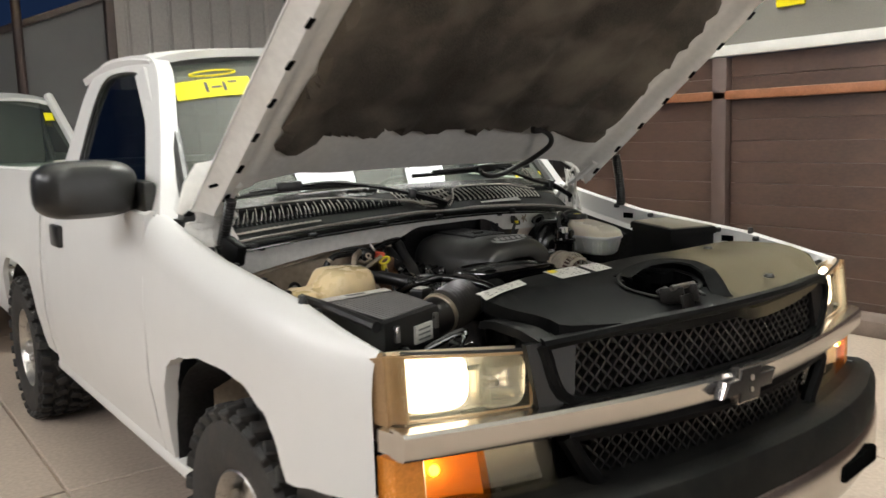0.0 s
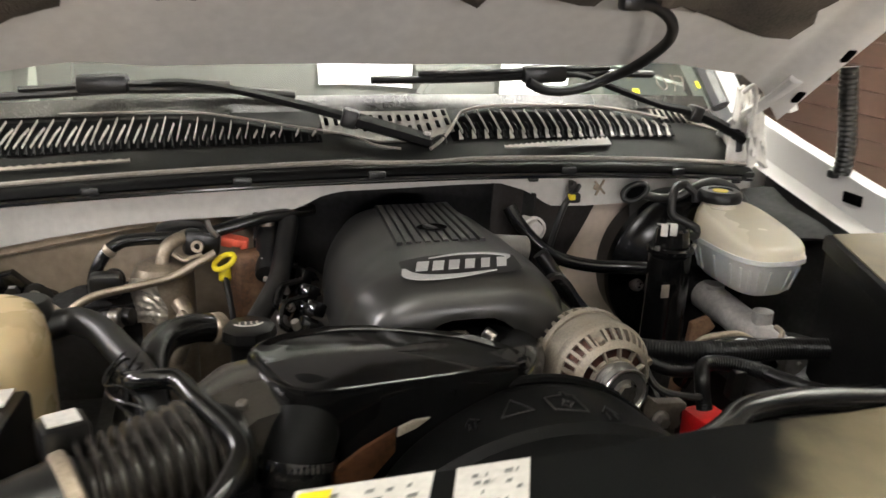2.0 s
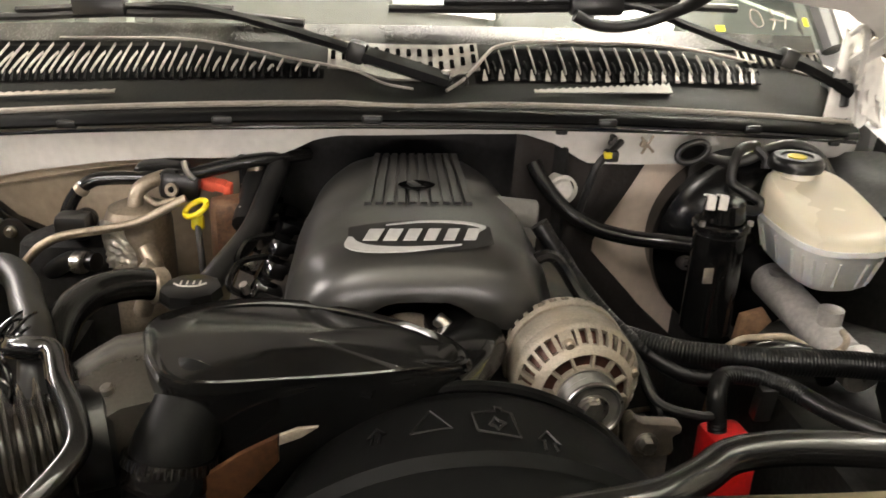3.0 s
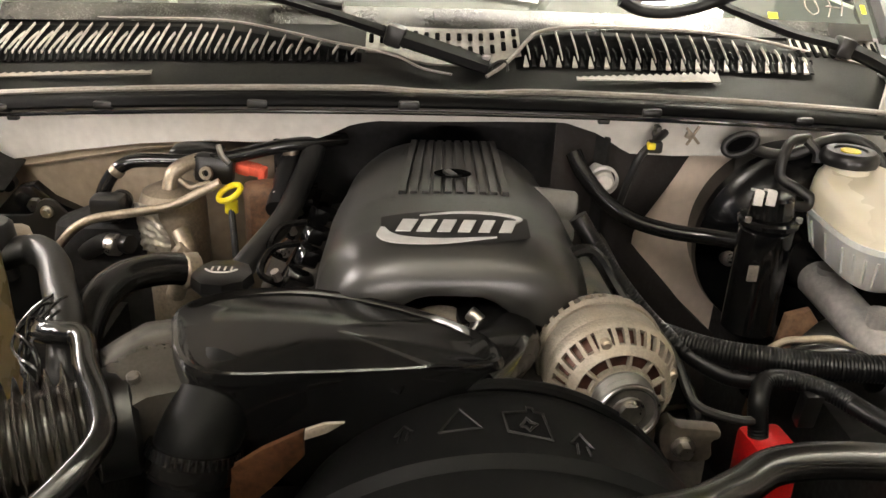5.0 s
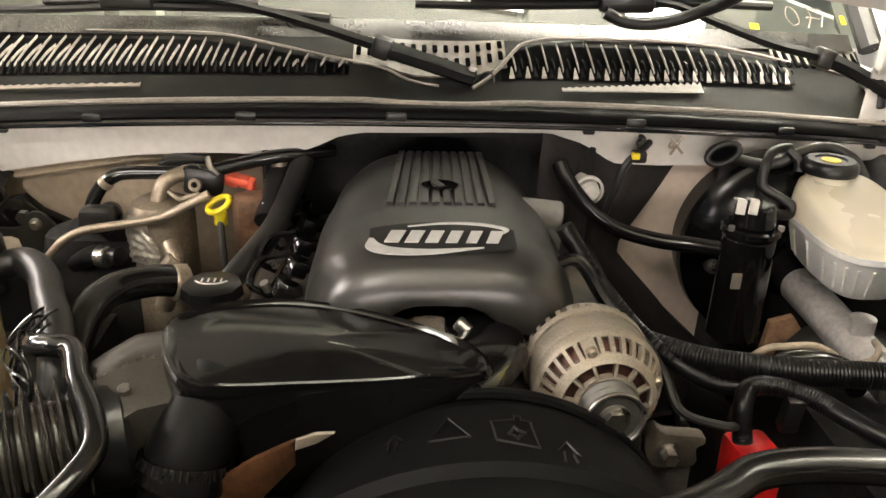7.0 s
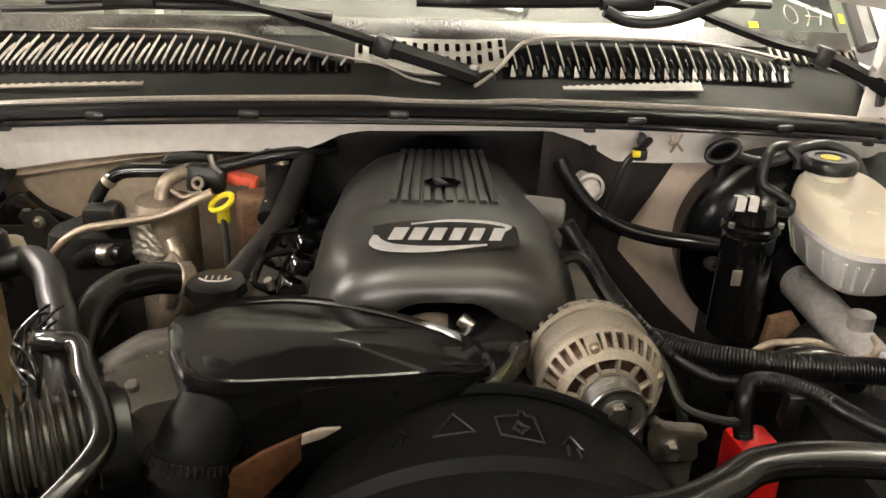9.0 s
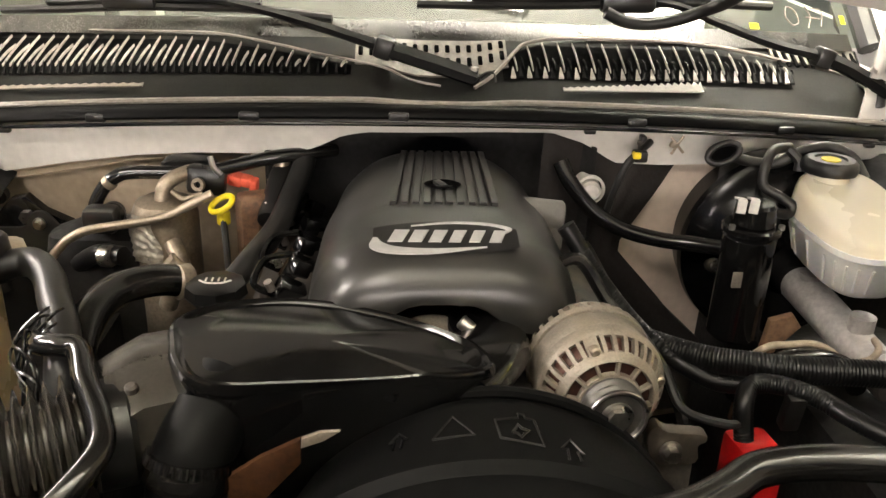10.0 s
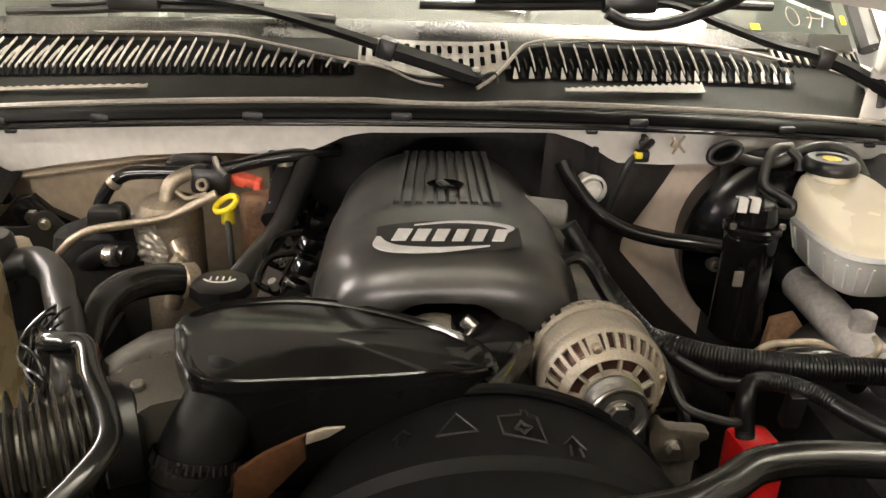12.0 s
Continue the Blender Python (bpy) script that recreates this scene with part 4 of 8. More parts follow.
bm = bmesh.new()
rings = []
for k in range(49):
    x = -0.985 + 1.97 * k / 48
    y = bumper_y(x)
    rings.append([Vector((x, y + d, z)) for d, z in ((0.14, 0.712), (0.05, 0.722), (0.015, 0.712), (-0.005, 0.68), (-0.005, 0.615), (0.03, 0.612), (0.12, 0.62))])
loft(bm, rings)
bumper = part("front_bumper", bm, PAD, truck, "front bumper with a black top pad and chrome face")
bm = bmesh.new()
rings = []
for k in range(49):
    x = -0.98 + 1.96 * k / 48
    y = bumper_y(x)
    rings.append([Vector((x, y + d, z)) for d, z in ((0.0, 0.608), (-0.012, 0.59), (-0.012, 0.50), (0.01, 0.46), (0.05, 0.44), (0.06, 0.45), (0.05, 0.605))])
loft(bm, rings)
part("chrome_face", bm, CHROME, bumper)
for sgn in (-1, 1):
    bm = bmesh.new()
    box(bm, (sgn * 0.52, bumper_y(0.52) - 0.012, 0.545), (0.24, 0.03, 0.055), 0.012, rot=(0, 0, sgn * 8))
    part("tow_opening", bm, HOLE, bumper)
bm = bmesh.new()
sheet(bm, lambda u, v: (-0.93 + 1.86 * u, nose(-0.93 + 1.86 * u) + 0.02 - 0.10 * v, 0.73 - 0.02 * v), 20, 3, 0.01)
part("filler", bm, PAD, bumper)
for sgn in (-1, 1):
    bm = bmesh.new()
    sheet(bm, lambda u, v: (sgn * (0.925 + 0.035 * u - 0.02 * v), -0.06 + 0.40 * u, 0.48 + (0.25 - 0.02 * u) * v), 8, 4, 0.012)
    part("splash_guard", bm, BLACK, bumper)

# ---- hood ----
HA = math.atan2(0.27, 0.361)
HINGE = Vector((0, 1.155, 1.262))
HM = Matrix.Translation(HINGE) @ Matrix.Rotation(-HA, 4, "X")   # local -y runs up along the hood, z is its outer normal
HL = 1.27


def hood_w(v):
    return 0.872 - 0.02 * v - 0.06 * max(0, v - 0.85) / 0.15


def hood_rear(x):
    ax = abs(x)
    return 0.140 + 0.055 * ax * ax - 0.17 * max(0.0, (ax - 0.78) / 0.22) ** 1.5


def hood_outer(u, v):
    x = u * 2 - 1
    front = 0.10 * abs(x) ** 2.5 * max(0, v - 0.4)
    r = hood_rear(x)
    crown = 0.090 * (1 - x * x) + 0.014 * math.exp(-((abs(x) - 0.62) / 0.10) ** 2) - 0.18 * max(0, v - 0.9)
    return Vector((x * hood_w(v), -(r + (HL - r) * v) + front, crown + 0.035))


bm = bmesh.new()
sheet(bm, hood_outer, 36, 24, 0.006)
hood = part("hood", bm, PAINT, truck, "white hood propped open, fibre liner underneath", m=HM)


def hood_inner(u, v):
    x = u * 2 - 1
    p = hood_outer(u, v)
    ax = abs(x)
    edge = max(0.0, min(1.0, (ax - 0.80) / 0.06)) 
    lip = max(0.0, min(1.0, (0.985 - ax) / 0.02))
    trough = 0.030 * math.exp(-((ax - 0.865) / 0.03) ** 2)
    front = max(0.0, (v - 0.90) / 0.1)
    rear = max(0.0, (0.16 - v) / 0.16)
    depth = 0.030 + 0.030 * edge * lip - trough + 0.018 * rear * (1 - ax) + 0.012 * front
    return Vector((p.x * 0.995, p.y, p.z - depth * lip - 0.007))


bm = bmesh.new()
sheet(bm, hood_inner, 80, 40)
inner = part("hood_frame", bm, PAINT_HOOD, hood, "white pressed inner frame", m=HM)
# liner with notched rear edge
nl = [(-0.660, -0.345), (-0.620, -0.315), (-0.550, -0.305), (-0.505, -0.315), (-0.495, -0.360), (-0.400, -0.365), (-0.300, -0.360), (-0.295, -0.385),
      (-0.250, -0.385), (-0.245, -0.360), (-0.050, -0.355), (0.060, -0.355), (0.065, -0.330), (0.120, -0.330), (0.125, -0.355), (0.300, -0.360),
      (0.305, -0.385), (0.360, -0.385), (0.365, -0.360), (0.430, -0.355), (0.500, -0.325), (0.580, -0.305), (0.640, -0.315), (0.675, -0.360), (0.660, -0.420), (0.685, -0.470), (0.675, -0.650), (0.655, -0.690), (0.670, -0.750), (0.655, -1.070),
      (0.550, -1.170), (0.300, -1.220), (0.000, -1.235), (-0.300, -1.220), (-0.550, -1.170), (-0.655, -1.070), (-0.670, -0.750), (-0.655, -0.690),
      (-0.675, -0.650), (-0.685, -0.470), (-0.660, -0.430), (-0.680, -0.385)]


def liner_bm():
    t = bmesh.new()
    vs = [t.verts.new((x * 1.045, y, 0)) for x, y in nl]
    t.faces.new(vs)
    bmesh.ops.triangulate(t, faces=t.faces[:])
    for _ in range(5):
        long = [e for e in t.edges if e.calc_length() > 0.045]
        bmesh.ops.subdivide_edges(t, edges=long, cuts=1)
        bmesh.ops.triangulate(t, faces=[f for f in t.faces if len(f.verts) > 3])
    border = {v for e in t.edges if e.is_boundary for v in e.verts}
    for v in t.verts:
        u = 0.5 + v.co.x / (2 * 0.867)
        r = hood_rear(u * 2 - 1)
        q = hood_inner(u, min(1, max(0, (-v.co.y - r) / (HL - r))))
        pad = 0.0 if v in border else 0.016
        quilt = 0.010 * noise.noise((v.co.x * 6, v.co.y * 6, 3.0)) - 0.016 * math.exp(-(((v.co.x % 0.36) - 0.18) / 0.03) ** 2) - 0.012 * math.exp(-(((v.co.y % 0.33) - 0.16) / 0.03) ** 2)
        v.co.z = q.z - 0.008 - pad - (quilt + 0.012 if v not in border else 0)
    return t


part("liner", liner_bm(), LINER, hood, "sagging charcoal fibre liner", m=HM)
for sgn in (-1, 1):
    for y in (-0.17, -0.32, -0.47, -0.62, -0.77, -0.92, -1.07):
        bm = bmesh.new()
        u = 0.5 + sgn * 0.465
        q = hood_inner(u, max(0, (-y - 0.1) / (HL - 0.1)))
        box(bm, (sgn * 0.808, y, q.z - 0.002), (0.016, 0.036, 0.008), 0.003, rot=(0, 0, sgn * -8))
        part("slot", bm, HOLE, inner, m=HM)
    # hinge
    bm = bmesh.new()
    tube(bm, [(sgn * 0.79, 1.27, 1.17), (sgn * 0.79, 1.19, 1.26), (sgn * 0.785, 1.06, 1.335), (sgn * 0.78, 0.98, 1.385)], 0.018, 8, 5, flat=0.6)
    box(bm, (sgn * 0.80, 1.22, 1.20), (0.03, 0.14, 0.12), 0.01)
    part("hinge", bm, PAINT_HOOD, truck)
    bm = bmesh.new()
    tube(bm, [(-0.80, 1.08, 1.20), (-0.805, 1.03, 1.26), (-0.80, 0.99, 1.34)] if sgn < 0 else [(sgn * 0.890, 0.945, 1.20), (sgn * 0.890, 0.945, 1.26), (sgn * 0.882, 0.955, 1.36), (sgn * 0.878, 0.96, 1.41)], 0.019, 10, 4, pitch=0.010, dent=0.002)
    part("hinge_spring", bm, BLACK, truck)
    bm = bmesh.new()
    poly = [(0.70, 1.425), (0.80, 1.372), (0.845, 1.335), (0.90, 1.30), (0.918, 1.306), (0.905, 1.345), (0.885, 1.40), (0.84, 1.46), (0.76, 1.47)]
    prism(bm, [(sgn * x, z) for x, z in (poly if sgn > 0 else poly[::-1])], -0.006, 0.006, 0.003, m=pose(0, 1.005, 0, 84))
    part("gusset", bm, PAINT_HOOD, hood)
    bm = bmesh.new()
    box(bm, (sgn * 0.845, 0.992, 1.388), (0.042, 0.010, 0.010), 0.004, rot=(0, sgn * 12, 0))
    part("slot", bm, HOLE, hood)
    bm = bmesh.new()

    def crumple(u, v):
        q = 0.030 * noise.noise((u * 3.0 + sgn, v * 3.0, 0.5)) + 0.014 * noise.noise((u * 9.0, v * 9.0, 2.5 + sgn))
        return (sgn * (0.745 + 0.10 * u + 0.05 * (1 - v) * (u - 0.2) + q * 0.6), 1.12 + 0.05 * u + q, 1.195 + 0.155 * v - 0.03 * u + q * 0.7)
    sheet(bm, crumple, 22, 22, 0.003)
    part("cowl_end", bm, PAINT_BAY, truck, "crumpled pale cover at the end of the cowl")
    bm = bmesh.new()
    tube(bm, [(sgn * 0.735, 1.085, 1.345), (sgn * 0.752, 1.075, 1.36), (sgn * 0.765, 1.08, 1.33), (sgn * 0.77, 1.09, 1.27)], 0.005, 8, 6)
    part("pale_wire", bm, LABEL, truck)
# washer hose under the hood
bm = bmesh.new()
tube(bm, [(0.355, 0.87, 1.520), (0.395, 0.875, 1.518), (0.433, 0.88, 1.495), (0.447, 0.90, 1.465), (0.455, 0.97, 1.43), (0.448, 1.04, 1.397), (0.425, 1.08, 1.376), (0.385, 1.095, 1.358), (0.344, 1.10, 1.350), (0.305, 1.105, 1.352), (0.271, 1.105, 1.366)], 0.0100, 12, 8)
part("washer_hose", bm, RUBBER, hood)
bm = bmesh.new()
box(bm, (0.350, 0.868, 1.524), (0.04, 0.03, 0.03), 0.008)
part("hose_clip", bm, BLACK, hood)


# ---- cowl, wipers, bulkhead ----
def seal_y(x):
    return 0.935 + 0.13 * (x / 0.70) ** 2


def seal_z(x):
    return 1.237 - 0.052 * (x / 0.70) ** 2


def glass_y(x):
    return 1.135 + 0.15 * (x / 0.775) ** 2


def glass_z(x):
    return 1.312 - 0.03 * (x / 0.775) ** 2


def cowl_pt(x, v, lift=0.0):
    y0, z0 = seal_y(x) + 0.02, seal_z(x) + 0.004
    y1, z1 = glass_y(x), glass_z(x)
    rise = math.sin(math.pi * min(1.0, max(0.0, v)))
    valley = 0.004 * rise + 0.020 * math.exp(-((x - 0.01) / 0.085) ** 4) * rise ** 0.5
    return Vector((x, y0 + (y1 - y0) * v, z0 + (z1 - z0) * v - valley + lift))


bm = bmesh.new()
sheet(bm, lambda u, v: cowl_pt(-0.80 + 1.60 * u, v), 48, 8, 0.008)
cowl = part("cowl_panel", bm, PAD, truck, "black plastic cowl panel with curved louvres")


# pale lip colour, also painted on the ribs as their lit edge
LIP = mat("pale_dusty_lit_lip", (0.30, 0.27, 0.235), 0.4, var=0.3, scale=12, bump=0.05)
# louvre plastic is black; this pale colour paints light caught on its edges
LOUVRE = mat("lit_louvre_edge", (0.46, 0.425, 0.375), 0.25, var=0.3, scale=30, bump=0.05)
STRIP_DARK = mat("grey_perforated_plastic", (0.17, 0.155, 0.135), 0.45, var=0.35, scale=30, fine=200, bump=0.1, dust=0.3)


def left_top(x):
    return 0.92 - 1.9 * max(0.0, x + 0.40) ** 1.35


def right_top(x):
    return 0.93 - 5.0 * max(0.0, 0.17 - x) ** 1.2 - 2.3 * max(0.0, x - 0.42) ** 1.4


def slat(x, v0, v1, lean, hook, h, material):
    """One thin upright blade of the air inlet; lean and hook shift its two ends sideways."""
    bm = bmesh.new()
    rings = []
    for i in range(8):
        t = i / 7
        c = cowl_pt(x + lean * t - hook * (1 - t) ** 2.2, v0 + (v1 - v0) * t, 0.003 + 0.003 * math.sin(math.pi * t))
        w = 0.0006 + 0.0004 * math.sin(math.pi * t)
        rings.append([c + Vector((-w, 0, 0)), c + Vector((-w * 0.7, 0, h)), c + Vector((w * 0.7, 0, h)), c + Vector((w, 0, 0))])
    loft(bm, rings)
    part("slat", bm, material, cowl)


def tooth(x, v0, v1, wide, material):
    bm = bmesh.new()
    a, b = cowl_pt(x, v0, 0.006), cowl_pt(x, v1, 0.012)
    loft(bm, [[a + Vector((-wide, 0, 0)), a + Vector((wide, 0, 0)), a + Vector((wide, 0, -0.003)), a + Vector((-wide, 0, -0.003))],
              [b + Vector((-wide * 0.15, 0, 0)), b + Vector((wide * 0.15, 0, 0)), b + Vector((wide * 0.15, 0, -0.003)), b + Vector((-wide * 0.15, 0, -0.003))]])
    part("tooth", bm, material, cowl)


# flat near-black sheets in place of the shaded depth below the louvres
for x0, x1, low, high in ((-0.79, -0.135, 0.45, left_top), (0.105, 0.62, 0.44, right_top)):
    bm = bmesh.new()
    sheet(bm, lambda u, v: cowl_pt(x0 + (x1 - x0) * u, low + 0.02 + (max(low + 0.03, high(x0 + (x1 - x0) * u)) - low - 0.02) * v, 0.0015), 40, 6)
    part("vent_shade", bm, HOLE, cowl)
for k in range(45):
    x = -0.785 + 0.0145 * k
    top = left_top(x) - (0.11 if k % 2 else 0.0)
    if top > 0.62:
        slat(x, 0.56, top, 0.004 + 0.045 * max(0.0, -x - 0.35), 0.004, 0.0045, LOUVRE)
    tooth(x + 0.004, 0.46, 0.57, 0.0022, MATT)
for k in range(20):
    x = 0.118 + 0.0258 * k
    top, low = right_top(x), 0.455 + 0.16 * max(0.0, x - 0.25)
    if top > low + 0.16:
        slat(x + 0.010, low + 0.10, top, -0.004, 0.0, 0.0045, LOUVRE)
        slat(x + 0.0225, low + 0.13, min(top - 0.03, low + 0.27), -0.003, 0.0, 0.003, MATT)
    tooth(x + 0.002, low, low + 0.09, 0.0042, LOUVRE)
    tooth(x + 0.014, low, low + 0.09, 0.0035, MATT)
# grey slotted strips beside and between the louvres
for x0, x1, v0, v1, n in ((-0.13, 0.115, 0.62, 0.985, 14), (0.60, 0.79, 0.62, 0.985, 11)):
    bm = bmesh.new()
    sheet(bm, lambda u, v: cowl_pt(x0 + (x1 - x0) * u, v0 + (v1 - v0) * v - 0.25 * (1 - u) * (1 - v) * (x0 > 0.3) * -1, 0.004), 10, 4, 0.004)
    strip = part("slotted_strip", bm, STRIP_DARK, cowl, "grey dusty slotted plastic strip")
    for k in range(n):
        x = x0 + (x1 - x0) * (k + 0.5) / n
        for v, lng in (((0.90, 0.018), (0.76, 0.022)) if x0 < 0.3 else ((0.82, 0.050),)):
            bm = bmesh.new()
            box(bm, cowl_pt(x, v, 0.0075), (0.0075, lng, 0.004), 0.0019, rot=(24, 0, 0))
            part("slot", bm, HOLE, strip)
# raised rim lines of the louvre fields, pale to paint their lit edges
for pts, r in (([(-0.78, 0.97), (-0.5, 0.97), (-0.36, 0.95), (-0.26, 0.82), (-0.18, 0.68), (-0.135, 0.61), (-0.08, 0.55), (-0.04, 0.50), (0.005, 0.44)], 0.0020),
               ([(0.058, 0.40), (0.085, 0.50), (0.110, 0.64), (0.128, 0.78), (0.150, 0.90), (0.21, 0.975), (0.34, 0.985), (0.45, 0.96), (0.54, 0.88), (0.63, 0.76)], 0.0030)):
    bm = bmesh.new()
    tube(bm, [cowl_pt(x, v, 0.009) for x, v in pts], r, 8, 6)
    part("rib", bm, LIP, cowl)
# torn pale strips
for x0, x1, v0, h in ((0.195, 0.435, 0.235, 0.15), (-0.79, -0.46, 0.235, 0.050)):
    bm = bmesh.new()
    sheet(bm, lambda u, v: cowl_pt(x0 + (x1 - x0) * u, v0 + (0.06 * u if x0 > 0 else 0) + ((h * (0.3 + 0.7 * u) if x0 > 0 else h) * (0.68 + 0.32 * abs(((u * 20) % 1.0) * 2 - 1))) * v, 0.009), 120, 2, 0.002)
    part("torn_strip", bm, LABEL if x0 > 0 else STRIP, cowl, "torn pale strip of old foam")
# seal
bm = bmesh.new()
rings = []
for k in range(61):
    x = -0.80 + 1.60 * k / 60
    y, z = seal_y(x), seal_z(x)
    rings.append([Vector((x, y + a, z + b)) for a, b in ((0.026, 0.006), (0.014, 0.011), (0.002, 0.008), (-0.004, 0.002), (-0.006, -0.003), (-0.004, -0.007), (0.004, -0.009), (0.026, -0.004))])
loft(bm, rings)
seal = part("hood_seal", bm, MATT, truck, "glossy black rubber hood seal along the cowl")
bm = bmesh.new()
tube(bm, [(-0.79 + 1.58 * k / 24, seal_y(-0.79 + 1.58 * k / 24) - 0.010, seal_z(-0.79 + 1.58 * k / 24) - 0.0125) for k in range(25)], 0.0032, 8, 3)
part("lip", bm, GLOSS, seal)
for x in (-0.70, -0.52, -0.28, -0.06, 0.30, 0.56, 0.78):
    bm = bmesh.new()
    box(bm, (x, seal_y(x) - 0.004, seal_z(x) - 0.003), (0.030, 0.010, 0.013), 0.003)
    part("clip", bm, BLACK, seal)
for x in (-0.68, 0.227, 0.74):
    bm = bmesh.new()
    box(bm, (x, seal_y(x) - 0.006, seal_z(x) - 0.017), (0.018, 0.012, 0.010), 0.003)
    part("clip", bm, BLACK, seal)

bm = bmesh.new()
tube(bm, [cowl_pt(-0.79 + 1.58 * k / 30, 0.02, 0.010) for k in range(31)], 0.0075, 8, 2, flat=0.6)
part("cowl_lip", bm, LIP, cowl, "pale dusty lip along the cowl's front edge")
# bulkhead: pale flange with the tunnel opening
FLANGE_EDGE = [(-0.82, 1.058), (-0.685, 1.093), (-0.595, 1.116), (-0.48, 1.140), (-0.374, 1.154), (-0.25, 1.160), (-0.19, 1.171), (-0.145, 1.194), (-0.11, 1.201), (0.08, 1.205), (0.175, 1.204), (0.23, 1.185), (0.28, 1.152), (0.36, 1.145), (0.49, 1.140), (0.80, 1.12)]


def flange_low(x):
    return float(np.interp(x, [p[0] for p in FLANGE_EDGE], [p[1] for p in FLANGE_EDGE]))



bm = bmesh.new()


def flange(u, v):
    x = -0.82 + 1.64 * u
    top = seal_z(x) - 0.004
    z = flange_low(x) + (top - flange_low(x)) * v
    return (x, seal_y(x) + 0.026 + 0.012 * (1 - v), z)


sheet(bm, flange, 110, 5, 0.006)
bulkhead = part("bulkhead", bm, PAINT_BAY, truck, "dusty white painted bulkhead flange")
bm = bmesh.new()


def wall_back(u, v):
    x = -0.82 + 1.64 * u
    dip = 0.10 * math.exp(-(x / 0.28) ** 4)
    return (x, seal_y(x) + 0.055 + dip + 0.03 * (1 - v), 0.62 + (flange_low(x) + 0.02 - 0.62) * v)


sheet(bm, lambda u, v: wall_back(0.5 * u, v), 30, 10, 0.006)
part("firewall", bm, BAY_SHADED, bulkhead)
# right half in a paler, pinker paint than the left
bm = bmesh.new()
sheet(bm, lambda u, v: wall_back(0.5 + 0.5 * u, v), 30, 10, 0.006)
part("firewall", bm, mat("pale_firewall_paint", (0.66, 0.55, 0.46), 0.5, var=0.12, scale=6, fine=60, bump=0.04), bulkhead)
# strip coloured as the flange's shaded lower edge
bm = bmesh.new()
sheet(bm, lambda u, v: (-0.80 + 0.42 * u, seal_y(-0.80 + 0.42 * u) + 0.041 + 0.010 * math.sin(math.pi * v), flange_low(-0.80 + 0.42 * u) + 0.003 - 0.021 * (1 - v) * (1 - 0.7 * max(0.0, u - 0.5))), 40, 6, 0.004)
part("flange_return", bm, BAY_SHADED, bulkhead)
# near-black sheet that fills the tunnel opening and covers pale firewall
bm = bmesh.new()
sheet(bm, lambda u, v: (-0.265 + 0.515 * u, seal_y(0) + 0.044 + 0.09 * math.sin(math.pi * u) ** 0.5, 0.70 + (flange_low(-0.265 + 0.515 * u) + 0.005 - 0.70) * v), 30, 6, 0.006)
part("tunnel_backing", bm, DARK, bulkhead)
# flared at its foot to cover the pale firewall
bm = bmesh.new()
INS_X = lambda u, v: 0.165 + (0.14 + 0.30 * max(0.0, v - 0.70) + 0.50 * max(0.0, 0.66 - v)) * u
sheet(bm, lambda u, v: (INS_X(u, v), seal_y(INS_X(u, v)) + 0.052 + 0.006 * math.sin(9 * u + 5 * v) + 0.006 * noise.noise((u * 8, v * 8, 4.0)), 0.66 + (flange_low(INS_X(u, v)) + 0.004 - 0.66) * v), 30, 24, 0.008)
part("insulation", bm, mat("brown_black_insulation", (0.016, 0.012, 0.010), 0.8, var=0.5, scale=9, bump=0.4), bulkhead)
# fittings on the flange
bm = bmesh.new()
GC, GA, GB = Vector((0.449, 0.972, 1.174)), Vector((0.0235, 0.0, 0.0105)), Vector((-0.006, 0.004, 0.0125))
tube(bm, [GC + GA * math.cos(a) + GB * math.sin(a) for a in (2 * math.pi * k / 24 for k in range(25))], 0.0052, 10, 1)
part("grommet", bm, RUBBER, bulkhead, "oval black rubber grommet")
bm = bmesh.new()
loft(bm, [[GC + Vector((0, 0.004 + d, 0)) + GA * s * math.cos(a) + GB * s * math.sin(a) for a in (2 * math.pi * k / 20 for k in range(20))] for s, d in ((0.98, 0.0), (0.98, 0.010))])
part("grommet_hole", bm, HOLE, bulkhead)
bm = bmesh.new()
for ang in (28, -42):
    box(bm, (0.372, 0.968, 1.187), (0.0045, 0.003, 0.034), 0.001, rot=(0, ang, 0))
box(bm, (0.366, 0.970, 1.187), (0.010, 0.008, 0.010), 0.002, rot=(0, 20, 0))
part("star_clip", bm, PIPE, bulkhead)
bm = bmesh.new()
box(bm, (0.318, 0.972, 1.186), (0.008, 0.02, 0.030), 0.002)
box(bm, (0.320, 0.968, 1.190), (0.022, 0.010, 0.009), 0.003)
part("clip", bm, GRIME, bulkhead)
bm = bmesh.new()
tube(bm, [(0.33, 0.972, 1.19), (0.31, 0.945, 1.185), (0.285, 0.93, 1.165), (0.27, 0.93, 1.12), (0.262, 0.94, 1.07)], 0.006, 8, 6)
box(bm, (0.306, 0.938, 1.178), (0.022, 0.02, 0.018), 0.004)
part("bulkhead_wire", bm, RUBBER, bulkhead)
bm = bmesh.new()
box(bm, (0.299, 0.931, 1.181), (0.012, 0.012, 0.010), 0.002)
part("yellow_tag", bm, YELLOW, bulkhead)
bm = bmesh.new()
cyl(bm, (0.240, 0.948, 1.115), (0.240, 1.0, 1.115), 0.016, 0.019, 24, 0.004)
lathe(bm, [(0.020, 0.0), (0.024, 0.002), (0.024, 0.008), (0.020, 0.010)], axis_matrix((0.240, 0.955, 1.115), (0.240, 1.0, 1.115)), 24)
part("blanking_plug", bm, LABEL, bulkhead)
